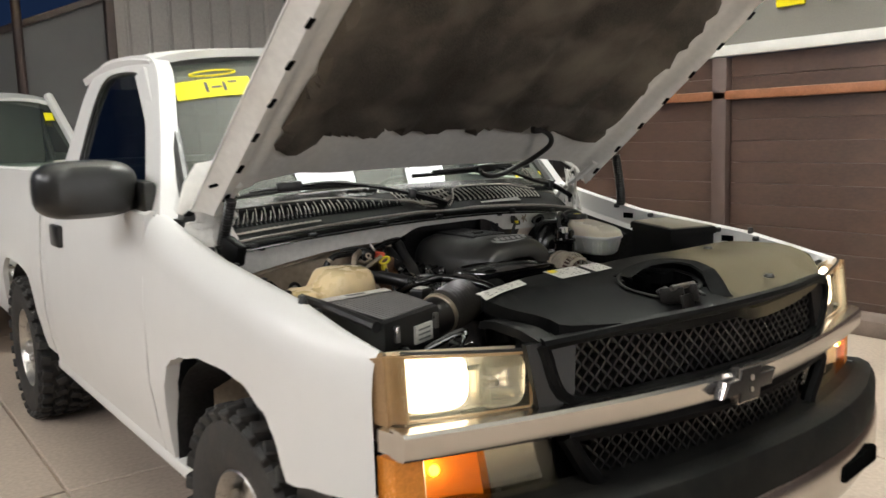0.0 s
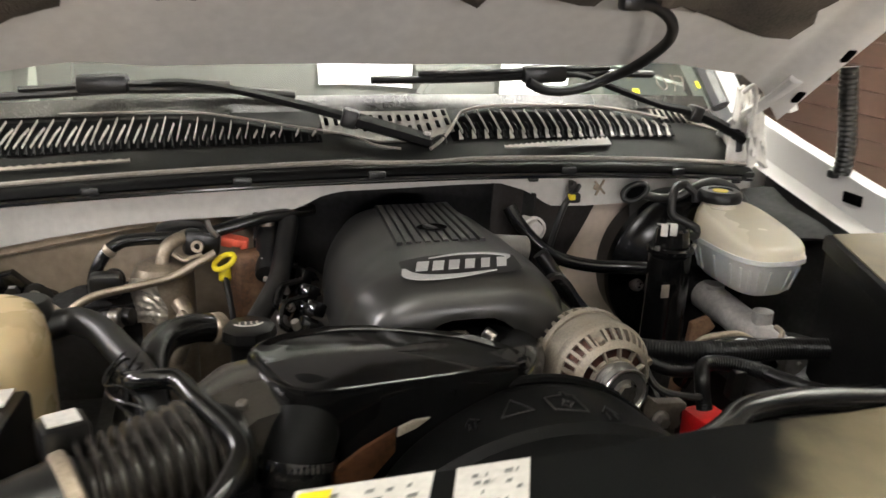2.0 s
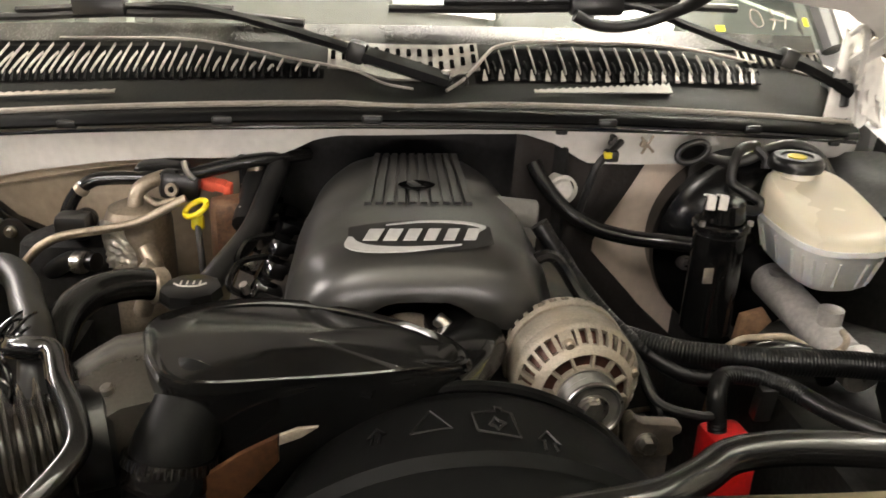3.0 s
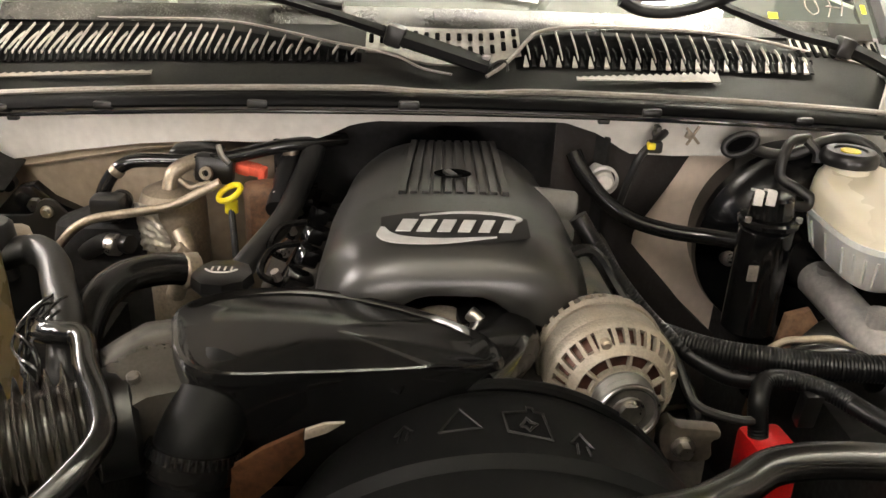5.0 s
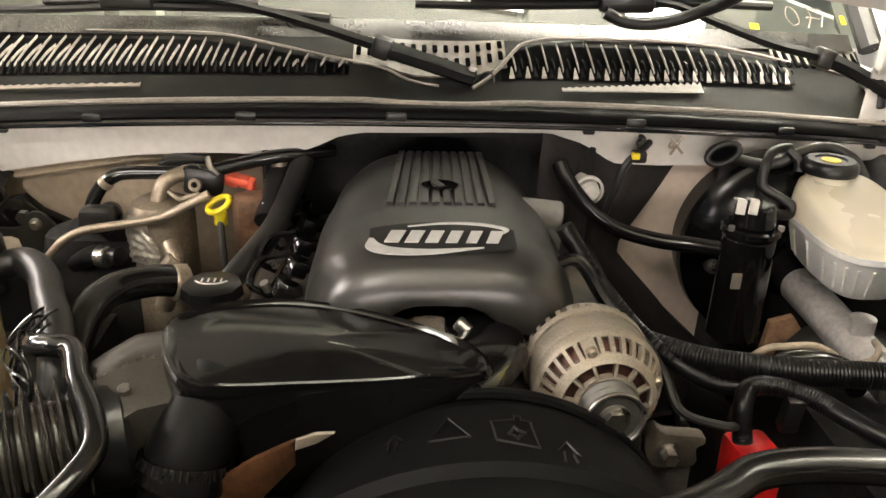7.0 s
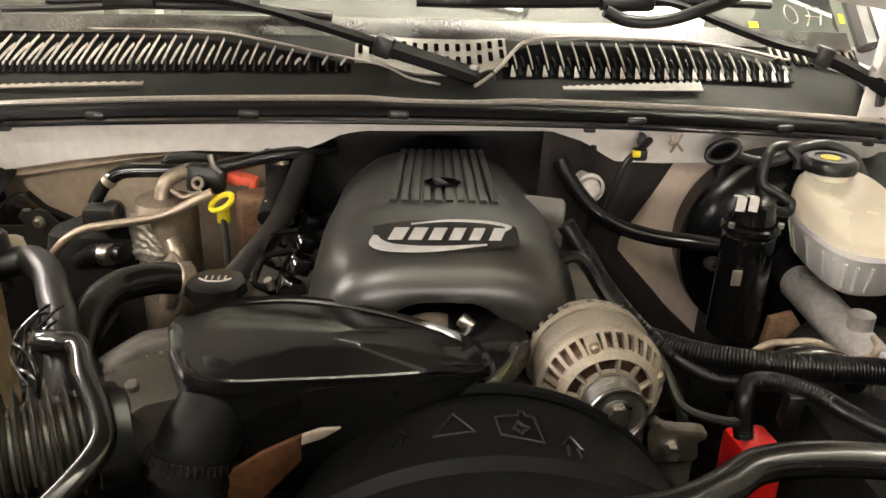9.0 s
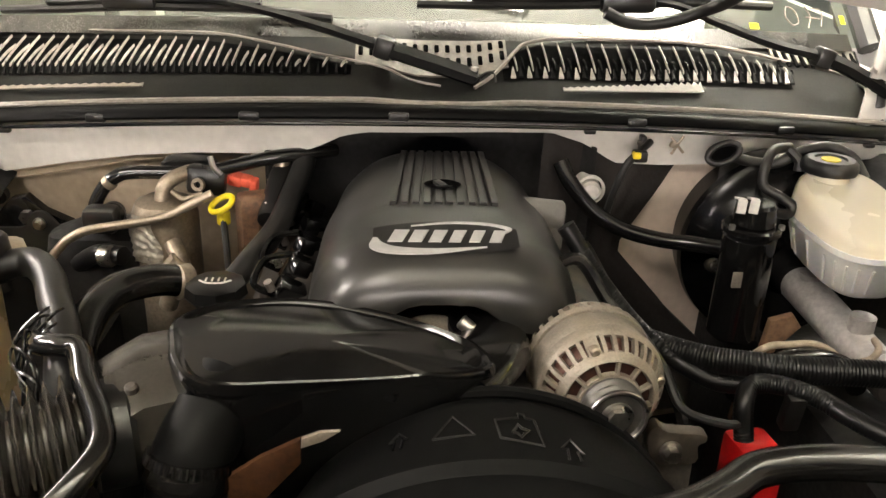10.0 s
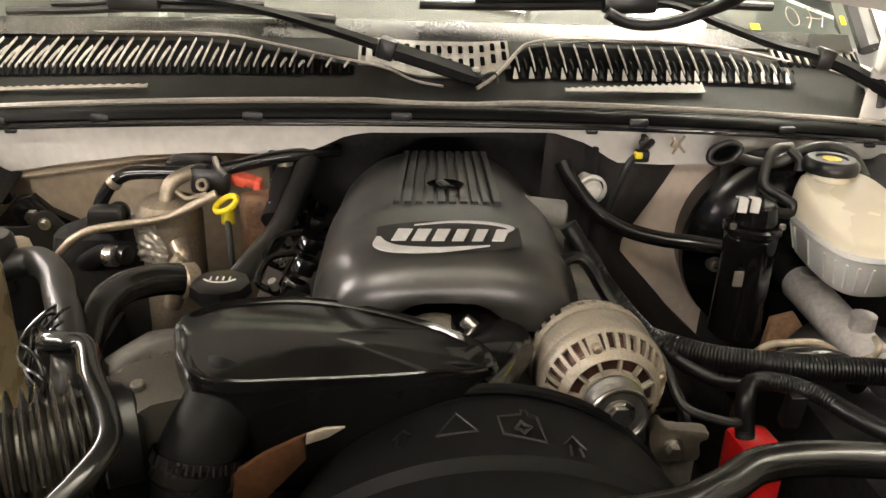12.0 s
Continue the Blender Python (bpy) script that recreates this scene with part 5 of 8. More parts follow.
# inner aprons: passenger's tan holds painted shade, driver's is near-black
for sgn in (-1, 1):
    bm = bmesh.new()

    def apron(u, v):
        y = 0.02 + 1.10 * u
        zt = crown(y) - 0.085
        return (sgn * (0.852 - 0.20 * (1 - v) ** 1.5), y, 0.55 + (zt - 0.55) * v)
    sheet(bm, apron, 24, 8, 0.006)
    part("inner_apron", bm, BAY_SHADED if sgn < 0 else DARK, truck)
# added near-black sheets that darken the bay's rear corners
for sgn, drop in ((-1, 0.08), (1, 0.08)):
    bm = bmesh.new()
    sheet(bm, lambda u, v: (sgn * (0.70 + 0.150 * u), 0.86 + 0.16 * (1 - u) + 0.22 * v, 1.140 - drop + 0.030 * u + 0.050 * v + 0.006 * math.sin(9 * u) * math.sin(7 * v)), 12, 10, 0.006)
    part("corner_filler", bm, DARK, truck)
bm = bmesh.new()
box(bm, (0, 0.55, 0.56), (1.5, 1.2, 0.04))
part("undertray", bm, DARK, truck)
bm = bmesh.new()
prism(bm, [(-0.13, -0.02), (-0.06, 0.05), (-0.035, 0.055), (-0.01, 0.03), (0.03, 0.01), (0.05, -0.03), (0.02, -0.08), (-0.06, -0.09), (-0.13, -0.07)], 0, 0.02, 0.004, m=pose(-0.625, 1.055, 1.01, 90))
strut = part("strut_bracket", bm, GLOSS, truck, "black bracket bolted to the bulkhead")
bm = bmesh.new()
cyl(bm, (-0.66, 1.035, 1.032), (-0.66, 1.022, 1.032), 0.011, None, 6)
part("bolt", bm, STEEL, strut)
bm = bmesh.new()
cyl(bm, (-0.715, 1.075, 1.055), (-0.715, 1.06, 1.055), 0.014, None, 12)
part("plug", bm, RUBBER, strut)


# blower box and harness at the passenger's corner
bm = bmesh.new()
loft(bm, [[Vector((-0.70 + 0.085 * s * math.copysign(abs(math.cos(a)) ** 0.4, math.cos(a)), 0.985 + 0.055 * s * math.copysign(abs(math.sin(a)) ** 0.4, math.sin(a)), z)) for a in (2 * math.pi * k / 24 for k in range(24))]
          for s, z in ((0.95, 0.80), (1.0, 0.90), (1.0, 0.96), (0.93, 0.99), (0.6, 1.0))])
blower = part("blower_box", bm, BLACK, truck, "black heater blower box in the corner")
for k, pts in enumerate(([(-0.78, 0.72, 1.00), (-0.765, 0.85, 1.02), (-0.75, 0.93, 1.03), (-0.72, 0.96, 1.02), (-0.70, 0.97, 0.99), (-0.69, 0.97, 0.95)],
                         [(-0.77, 0.74, 0.98), (-0.74, 0.84, 1.01), (-0.71, 0.90, 1.02), (-0.68, 0.92, 1.01), (-0.67, 0.93, 0.95)])):
    bm = bmesh.new()
    tube(bm, pts, 0.019 - 0.004 * k, 12, 8)
    part("harness", bm, RUBBER, blower)
bm = bmesh.new()
prism(bm, smooth_poly([(-0.72, 1.032), (-0.680, 1.037), (-0.645, 1.038), (-0.634, 1.046), (-0.629, 1.058), (-0.616, 1.065), (-0.602, 1.061), (-0.588, 1.044), (-0.571, 1.022), (-0.544, 0.998), (-0.54, 0.96), (-0.72, 0.96)], 3), -0.006, 0.0, 0.001, m=Matrix.Translation((0, 0.968, 0)) @ Matrix.Rotation(radians(90), 4, "X"))
hb = part("blower_bracket", bm, BLACK, truck, "black bolted bracket on the bulkhead")
bm = bmesh.new()
cyl(bm, (-0.615, 0.969, 1.045), (-0.615, 0.957, 1.045), 0.006, None, 6)
cyl(bm, (-0.615, 0.969, 1.045), (-0.615, 0.965, 1.045), 0.010, None, 16)
part("bolt", bm, STEEL, hb)
bm = bmesh.new()
box(bm, (-0.79, 1.02, 1.18), (0.04, 0.10, 0.07), 0.012, rot=(20, 0, 8))
part("hinge_bracket", bm, MATT, truck)


# wipers
def wiper(piv, arm, blade, name_label):
    bm = bmesh.new()
    cyl(bm, Vector(piv) - Vector((0, 0, 0.02)), Vector(piv) + Vector((0, 0, 0.012)), 0.015, 0.012, 14, 0.003)
    w = part("wiper", bm, BLACK, truck, name_label)
    path = curve(arm, 8)
    bm = bmesh.new()
    rings = []
    n = len(path)
    for i, q in enumerate(path):
        d = (path[min(i + 1, n - 1)] - path[max(i - 1, 0)]).normalized()
        s = d.cross(Vector((0, -0.5, 0.85))).normalized()
        up = s.cross(d)
        f = i / (n - 1)
        wd = 0.0165 if f < 0.30 else 0.011 - 0.006 * (f - 0.30)
        th = 0.010 if f < 0.30 else 0.007 - 0.004 * (f - 0.30)
        rings.append([q + s * wd, q + s * wd * 0.6 + up * th, q - s * wd * 0.6 + up * th, q - s * wd, q - s * wd * 0.8 - up * th * 0.6, q + s * wd * 0.8 - up * th * 0.6])
    loft(bm, rings)
    part("arm", bm, MATT, w)
    bm = bmesh.new()
    k = int(n * 0.30)
    d = (path[k + 1] - path[k - 1]).normalized()
    box(bm, (0, 0, 0), (0.030, 0.034, 0.030), 0.006, m=axis_matrix(path[k], path[k] + d))
    part("hinge", bm, BLACK, w)
    bm = bmesh.new()
    b = curve(blade, 8)
    tube(bm, b, 0.0075, 8, 1)
    tube(bm, [q + Vector((0, -0.004, 0.012)) for q in b[len(b) // 6:-len(b) // 6]], 0.0055, 6, 1)
    part("blade", bm, RUBBER, w)
    bm = bmesh.new()
    c = path[-1]
    d = (b[len(b) // 2 + 1] - b[len(b) // 2 - 1]).normalized()
    box(bm, (0, 0, 0), (0.030, 0.034, 0.090), 0.008, m=axis_matrix(c - d * 0.045, c))
    part("blade_holder", bm, BLACK, w)
    bm = bmesh.new()
    cyl(bm, Vector(piv) + Vector((0, 0, 0.008)), Vector(piv) + Vector((0, 0, 0.024)), 0.009, None, 6)
    part("nut", bm, STEEL, w)


wiper((0.058, 1.062, 1.258), [(0.062, 1.058, 1.266), (-0.014, 1.060, 1.289), (-0.077, 1.065, 1.307), (-0.121, 1.075, 1.319), (-0.194, 1.10, 1.336), (-0.277, 1.13, 1.352), (-0.364, 1.165, 1.362), (-0.46, 1.185, 1.358)],
      [(-0.727, 1.22, 1.331), (-0.618, 1.205, 1.337), (-0.501, 1.19, 1.346), (-0.415, 1.18, 1.348), (-0.301, 1.165, 1.349), (-0.17, 1.15, 1.340)], "black windshield wiper resting on the glass")
wiper((0.775, 1.14, 1.232), [(0.784, 1.135, 1.240), (0.704, 1.13, 1.279), (0.638, 1.125, 1.302), (0.565, 1.12, 1.318), (0.463, 1.12, 1.351), (0.400, 1.12, 1.374), (0.355, 1.125, 1.382)],
      [(-0.032, 1.13, 1.369), (0.116, 1.13, 1.370), (0.302, 1.13, 1.376), (0.42, 1.135, 1.380), (0.56, 1.15, 1.376)], "black windshield wiper resting on the glass")
bm = bmesh.new()
tube(bm, [(0.060, 1.048, 1.262), (0.075, 1.045, 1.276), (0.088, 1.05, 1.276), (0.092, 1.045, 1.262), (0.082, 1.03, 1.248), (0.060, 1.02, 1.244)], 0.0022, 6, 6)
part("wiper_loop", bm, RUBBER, cowl)

# ---- radiator end ----
def deck_z(y):
    return 1.066 + 0.079 * min(1, max(0, (y + 0.205) / 0.23)) ** 0.8


deck_poly = [(-0.49, -0.152), (-0.25, -0.199), (0.0, -0.212), (0.25, -0.199), (0.50, -0.152), (0.60, -0.09), (0.62, 0.0), (0.60, 0.13), (0.53, 0.182), (0.30, 0.185), (0.06, 0.180), (-0.10, 0.172),
             (-0.28, 0.165), (-0.40, 0.135), (-0.54, 0.075), (-0.602, 0.03), (-0.596, -0.01), (-0.574, -0.05), (-0.54, -0.085), (-0.52, -0.115)]


WELL = [(-0.195, -0.085), (-0.205, -0.04), (-0.16, 0.003), (-0.08, 0.013), (0.02, -0.01), (0.050, -0.055), (0.035, -0.10), (-0.02, -0.125), (-0.14, -0.130)]


def inside(p, poly):
    hit = False
    for (x0, y0), (x1, y1) in zip(poly, poly[1:] + poly[:1]):
        if (y0 > p.y) != (y1 > p.y) and p.x < (x1 - x0) * (p.y - y0) / (y1 - y0) + x0:
            hit = not hit
    return hit


def deck_bm():
    t = bmesh.new()
    top = [t.verts.new((x, y, 0.0)) for x, y in smooth_poly(deck_poly, 3)]
    f = t.faces.new(top)
    bmesh.ops.triangulate(t, faces=[f])
    for _ in range(4):
        bmesh.ops.subdivide_edges(t, edges=[e for e in t.edges if e.calc_length() > 0.06], cuts=1)
        bmesh.ops.triangulate(t, faces=[q for q in t.faces if len(q.verts) > 3])
    cut = [q for q in t.faces if inside(q.calc_center_median(), WELL)]
    bmesh.ops.delete(t, geom=cut, context="FACES")
    for v in t.verts:
        x, y = v.co.x, v.co.y
        step = -0.018 / (1 + math.exp((y + 0.085) / 0.005)) * min(1.0, max(0.0, (x - 0.06) / 0.03))
        v.co.z = deck_z(y) + 0.004 * noise.noise((x * 5, y * 5, 0)) + step
    r = bmesh.ops.extrude_face_region(t, geom=t.faces[:])
    for e in r["geom"]:
        if isinstance(e, bmesh.types.BMVert):
            e.co.z -= 0.03
    return t


DECK = mat("lit_dust_satin_plastic", (0.0028, 0.0029, 0.0029), 0.48, var=0.25, scale=4, fine=700, bump=0.02, depth=0.0004, spec=0.06)


def paint_lit_dust(m, color, x0, x1):
    """Paints light on a cover's dusty half, with a ragged edge between x0 and x1."""
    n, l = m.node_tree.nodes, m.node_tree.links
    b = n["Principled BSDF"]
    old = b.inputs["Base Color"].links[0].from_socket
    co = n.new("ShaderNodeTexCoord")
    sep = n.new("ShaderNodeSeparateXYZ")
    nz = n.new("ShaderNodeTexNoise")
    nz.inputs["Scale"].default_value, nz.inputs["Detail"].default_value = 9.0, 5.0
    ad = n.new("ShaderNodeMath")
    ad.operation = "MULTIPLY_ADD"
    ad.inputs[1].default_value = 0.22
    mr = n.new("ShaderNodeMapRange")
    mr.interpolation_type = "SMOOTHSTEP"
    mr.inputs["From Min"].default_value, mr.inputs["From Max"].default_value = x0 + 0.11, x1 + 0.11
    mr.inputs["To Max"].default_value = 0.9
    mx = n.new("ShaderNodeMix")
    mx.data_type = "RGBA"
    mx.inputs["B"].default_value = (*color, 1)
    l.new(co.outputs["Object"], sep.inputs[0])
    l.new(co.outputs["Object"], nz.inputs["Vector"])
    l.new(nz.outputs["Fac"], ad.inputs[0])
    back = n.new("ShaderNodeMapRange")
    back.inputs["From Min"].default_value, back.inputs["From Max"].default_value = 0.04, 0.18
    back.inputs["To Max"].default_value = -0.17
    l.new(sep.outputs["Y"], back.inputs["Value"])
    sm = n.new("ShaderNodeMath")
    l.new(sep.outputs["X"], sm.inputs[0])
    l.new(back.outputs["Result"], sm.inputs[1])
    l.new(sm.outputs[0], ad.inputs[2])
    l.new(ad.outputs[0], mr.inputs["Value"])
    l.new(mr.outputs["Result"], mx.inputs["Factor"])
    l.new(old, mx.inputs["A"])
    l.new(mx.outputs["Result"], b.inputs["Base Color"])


# tan paints the light that reaches the driver's half past the hood
paint_lit_dust(DECK, (0.105, 0.088, 0.056), 0.04, 0.18)
deck = part("radiator_cover", deck_bm(), DECK, truck, "dusty black plastic radiator cover with paper labels, lit half painted in")


def quad_label(q, lift, nu=6, nv=4, thick=0.0012):
    bm = bmesh.new()

    def f(u, v):
        a = Vector(q[0]).lerp(Vector(q[1]), u)
        b = Vector(q[3]).lerp(Vector(q[2]), u)
        p = b.lerp(a, v)
        return (p.x, p.y, deck_z(p.y) + lift)
    sheet(bm, f, nu, nv, thick)
    return bm


QA = [(-0.600, 0.050), (-0.408, 0.117), (-0.434, 0.058), (-0.610, 0.0)]
QB = [(-0.281, 0.163), (-0.163, 0.166), (-0.203, 0.066), (-0.316, 0.053)]
QC = [(-0.143, 0.166), (-0.075, 0.168), (-0.113, 0.074), (-0.180, 0.068)]
for q in (QA, QB, QC):
    lab = part("label", quad_label(q, 0.005), LABEL, deck, "creased white paper label with unreadable print")
    for k in range(6):
        for s in range(6):
            a = 0.07 + 0.145 * s + random.uniform(0.0, 0.04)
            b = a + random.uniform(0.03, 0.11)
            c = 0.10 + 0.14 * k + random.uniform(-0.02, 0.02)
            pts = []
            for u, v in ((a, c + 0.05), (b, c + 0.06), (b, c), (a, c)):
                p = Vector(q[3]).lerp(Vector(q[2]), u).lerp(Vector(q[0]).lerp(Vector(q[1]), u), v)
                pts.append((p.x, p.y))
            if random.random() < 0.62:
                part("bar", quad_label(pts, 0.0066, 2, 1, 0.0), GREY_INK, lab)
pts = [(-0.279, 0.155), (-0.252, 0.156), (-0.265, 0.122), (-0.292, 0.119)]
part("yellow_mark", quad_label(pts, 0.0072, 2, 1, 0.0), YELLOW, deck)
# push pins on the cover
for x, yy in ((0.377, 0.131), (0.30, -0.13)):
    bm = bmesh.new()
    cyl(bm, (x, yy, deck_z(yy) - 0.002), (x, yy, deck_z(yy) + 0.008), 0.016, 0.013, 14, 0.003)
    part("push_pin", bm, BLACK, deck)
# latch well and the shroud round it
def deck_patch(poly, lift, sink=0.0):
    t = bmesh.new()
    t.faces.new([t.verts.new((x, y, 0)) for x, y in smooth_poly(poly, 4)])
    bmesh.ops.triangulate(t, faces=t.faces[:])
    for _ in range(2):
        bmesh.ops.subdivide_edges(t, edges=[e for e in t.edges if e.calc_length() > 0.04], cuts=1)
        bmesh.ops.triangulate(t, faces=[q for q in t.faces if len(q.verts) > 3])
    for v in t.verts:
        v.co.z = deck_z(v.co.y) + lift
    return t


# the well's shade is put into its near-black floor and sides
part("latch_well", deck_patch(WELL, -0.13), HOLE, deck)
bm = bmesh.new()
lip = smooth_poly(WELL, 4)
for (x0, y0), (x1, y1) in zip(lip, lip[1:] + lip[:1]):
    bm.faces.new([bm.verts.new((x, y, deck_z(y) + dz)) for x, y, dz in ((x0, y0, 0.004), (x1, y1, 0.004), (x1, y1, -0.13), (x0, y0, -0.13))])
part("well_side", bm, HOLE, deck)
bm = bmesh.new()
tube(bm, [(x, y, deck_z(y) + 0.004) for x, y in lip + lip[:1]], 0.007, 8, 1, flat=0.4)
part("well_rim", bm, PAD, deck)
bm = bmesh.new()
for x, y, rz, h in ((-0.155, -0.160, 25, 0.040), (-0.110, -0.168, 15, 0.044)):
    box(bm, (x, y, 1.092 + h / 2), (0.007, 0.060, h), 0.003, rot=(-8, 0, rz))
box(bm, (-0.13, -0.186, 1.098), (0.055, 0.008, 0.036), 0.003, rot=(-15, 0, 12))
box(bm, (-0.13, -0.130, 1.11), (0.06, 0.05, 0.012), 0.004, rot=(20, 0, 20))
OILY = mat("oily_dark_steel", (0.014, 0.0125, 0.011), 0.45, metal=0.5, var=0.5, scale=25, fine=150, bump=0.2)
latch = part("hood_latch", bm, OILY, deck, "dark greasy steel hood latch")
bm = bmesh.new()
cyl(bm, (-0.165, -0.165, 1.132), (-0.09, -0.174, 1.135), 0.007, None, 10)
part("pin", bm, GRIME, latch)
bm = bmesh.new()
prism(bm, [(-0.03, -0.02), (0.025, -0.014), (0.03, 0.006), (-0.02, 0.012)], 0.0, 0.006, 0.002, m=pose(-0.07, -0.170, 1.110, 30, 15, 20))
part("lever", bm, OILY, latch)
loose = bmesh.new()
arc = [(-0.17, 0.005), (-0.07, 0.028), (0.02, 0.010), (0.070, -0.045), (0.078, -0.11), (0.05, -0.175)]
path = curve([(*p, 0) for p in arc], 6)
rings = []
for i, q in enumerate(path):
    f = i / (len(path) - 1)
    d = (path[min(i + 1, len(path) - 1)] - path[max(i - 1, 0)]).normalized()
    s = Vector((-d.y, d.x, 0))
    z = deck_z(q.y)
    h = (0.004 + 0.034 * min(1.0, f * 1.6)) * min(1.0, 5 * (1 - f) + 0.02)
    w = 0.036
    rings.append([q + s * 0.014 + Vector((0, 0, z + 0.001)), q + s * 0.010 + Vector((0, 0, z + h * 0.8)), q + s * 0.004 + Vector((0, 0, z + h)), q - s * w + Vector((0, 0, z + h * 0.9)),
                  q - s * (w + 0.004) + Vector((0, 0, z + h * 0.75)), q - s * 0.002 + Vector((0, 0, z + h * 0.7)), q + s * 0.002 + Vector((0, 0, z + 0.001))])
loft(loose, rings)
SHROUD = mat("dull_black_rubber_trim", (0.004, 0.004, 0.004), 0.75, var=0.3, scale=12, fine=300, bump=0.1, depth=0.0006, spec=0.05)
part("latch_shroud", loose, SHROUD, deck, "curved black plastic shroud round the hood latch")

# ---- air box, tank, intake ----
bm = bmesh.new()
prism(bm, [(-0.795, 0.145), (-0.575, 0.235), (-0.545, 0.525), (-0.795, 0.515)], 0.86, 1.094, 0.010)
airbox = part("air_filter_box", bm, BLACK, truck, "ribbed black air filter box with labels")
for k in range(17):
    f = k / 16
    bm = bmesh.new()
    a = Vector((-0.772, 0.175, 1.095)).lerp(Vector((-0.588, 0.248, 1.095)), f)
    b = Vector((-0.765, 0.445, 1.095)).lerp(Vector((-0.565, 0.455, 1.095)), f)
    tube(bm, [a, a.lerp(b, 0.5), b], 0.0036, 6, 2)
    part("rib", bm, mat("grey_rib_plastic", (0.10, 0.095, 0.09), 0.45, var=0.2) if k == 0 else bpy.data.materials["grey_rib_plastic"], airbox)
bm = bmesh.new()
prism(bm, [(-0.775, 0.460), (-0.562, 0.475), (-0.558, 0.518), (-0.778, 0.502)], 1.0955, 1.0975)
part("label", bm, LABEL, airbox, "pale label with a grey logo bar")
bm = bmesh.new()
box(bm, (-0.67, 0.488, 1.0985), (0.06, 0.014, 0.001))
part("bar", bm, GREY_INK, airbox)
bm = bmesh.new()
box(bm, (-0.650, 0.198, 1.040), (0.075, 0.008, 0.045), 0.001, rot=(0, 0, 22))
part("label", bm, LABEL, airbox, "small white label with unreadable print")
bm = bmesh.new()
for z in (1.04, 1.028, 1.016):
    box(bm, (-0.650, 0.193, z + 0.012), (0.05, 0.003, 0.004), rot=(0, 0, 22))
part("bar", bm, GREY_INK, airbox)
bm = bmesh.new()
tube(bm, [(-0.806, 0.16, 1.085), (-0.810, 0.36, 1.098), (-0.808, 0.53, 1.10)], 0.014, 8, 5)
part("edge_rail", bm, BLACK, airbox)
for p in ((-0.755, 0.155, 1.06), (-0.60, 0.215, 1.06)):
    bm = bmesh.new()
    box(bm, p, (0.014, 0.012, 0.04), 0.003)
    part("clamp", bm, STEEL, airbox)
# coolant tank
bm = bmesh.new()


outline = smooth_poly([(-0.800, 0.57), (-0.775, 0.532), (-0.735, 0.545), (-0.66, 0.532), (-0.575, 0.545), (-0.538, 0.62), (-0.56, 0.70), (-0.64, 0.718), (-0.72, 0.692), (-0.775, 0.70), (-0.806, 0.64)], 5)


def tank_top(x):
    f = max(0.0, min(1.0, (x + 0.735) / 0.06))
    return 1.108 + 0.042 * f * f * (3 - 2 * f) - 0.010 * math.exp(-((x + 0.725) / 0.025) ** 2)


rings = [[Vector((x, y, z)) for x, y in outline] for z in (0.88, 0.96)]
for s, dz in ((1.0, -0.07), (0.995, -0.045), (0.97, -0.024), (0.92, -0.010), (0.84, -0.003), (0.6, 0.002), (0.3, 0.004), (0.05, 0.005)):
    rings.append([Vector((-0.69 + (x + 0.69) * s, 0.622 + (y - 0.622) * s, tank_top(-0.69 + (x + 0.69) * s) + dz)) for x, y in outline])
loft(bm, rings)
bm.faces.ensure_lookup_table()
tank = part("coolant_tank", bm, CREAM, truck, "yellowed cream coolant tank")
bm = bmesh.new()
cyl(bm, (-0.575, 0.705, 1.10), (-0.575, 0.705, 1.135), 0.035, 0.032, 20, 0.005)
part("cap", bm, BLACK, tank)
# bellows to the intake
bm = bmesh.new()
path = curve([Vector((-0.474, 0.366, 1.036)), Vector((-0.436, 0.378, 1.041)), Vector((-0.398, 0.394, 1.046)), Vector((-0.358, 0.414, 1.050))], 48)
rings = []
for k, q in enumerate(path):
    ax = (path[min(k + 1, len(path) - 1)] - path[max(k - 1, 0)]).normalized()
    sd = Vector((-ax.y, ax.x, 0))
    r = 0.045 + 0.019 * (0.5 + 0.5 * math.cos(2 * math.pi * k * 9 / (len(path) - 1))) ** 2
    rings.append([q + sd * r * math.cos(a) + Vector((0, 0, r * math.sin(a))) for a in (2 * math.pi * j / 36 for j in range(36))])
loft(bm, rings)
bellows = part("intake_bellows", bm, SATIN, truck, "corrugated black intake hose")
bm = bmesh.new()
cyl(bm, (-0.565, 0.330, 1.020), (-0.470, 0.367, 1.036), 0.054, 0.054, 32, 0.006)
part("sensor_housing", bm, BLACK, bellows)
bm = bmesh.new()
cyl(bm, (-0.360, 0.413, 1.046), (-0.318, 0.430, 1.046), 0.054, 0.054, 32, 0.006)
part("cuff", bm, BLACK, bellows)
bm = bmesh.new()
cyl(bm, (-0.490, 0.360, 1.033), (-0.474, 0.366, 1.036), 0.059, 0.059, 32, 0.003)
part("clamp", bm, PIPE, bellows)
bm = bmesh.new()
box(bm, (-0.497, 0.425, 1.075), (0.05, 0.045, 0.05), 0.006, rot=(0, 0, 20))
plug = part("sensor_plug", bm, BLACK, bellows)
bm = bmesh.new()
box(bm, (-0.497, 0.425, 1.1015), (0.034, 0.030, 0.002), rot=(0, 0, 20))
part("label", bm, LABEL, plug)
for z, yy in ((1.098, 0.405), (1.094, 0.365)):
    bm = bmesh.new()
    box(bm, (-0.352 + (0.405 - yy) * 0.25, yy + 0.030, z - 0.008), (0.012, 0.012, 0.010), 0.002, rot=(0, 0, 20))
    part("clip", bm, PIPE, bellows)
bm = bmesh.new()
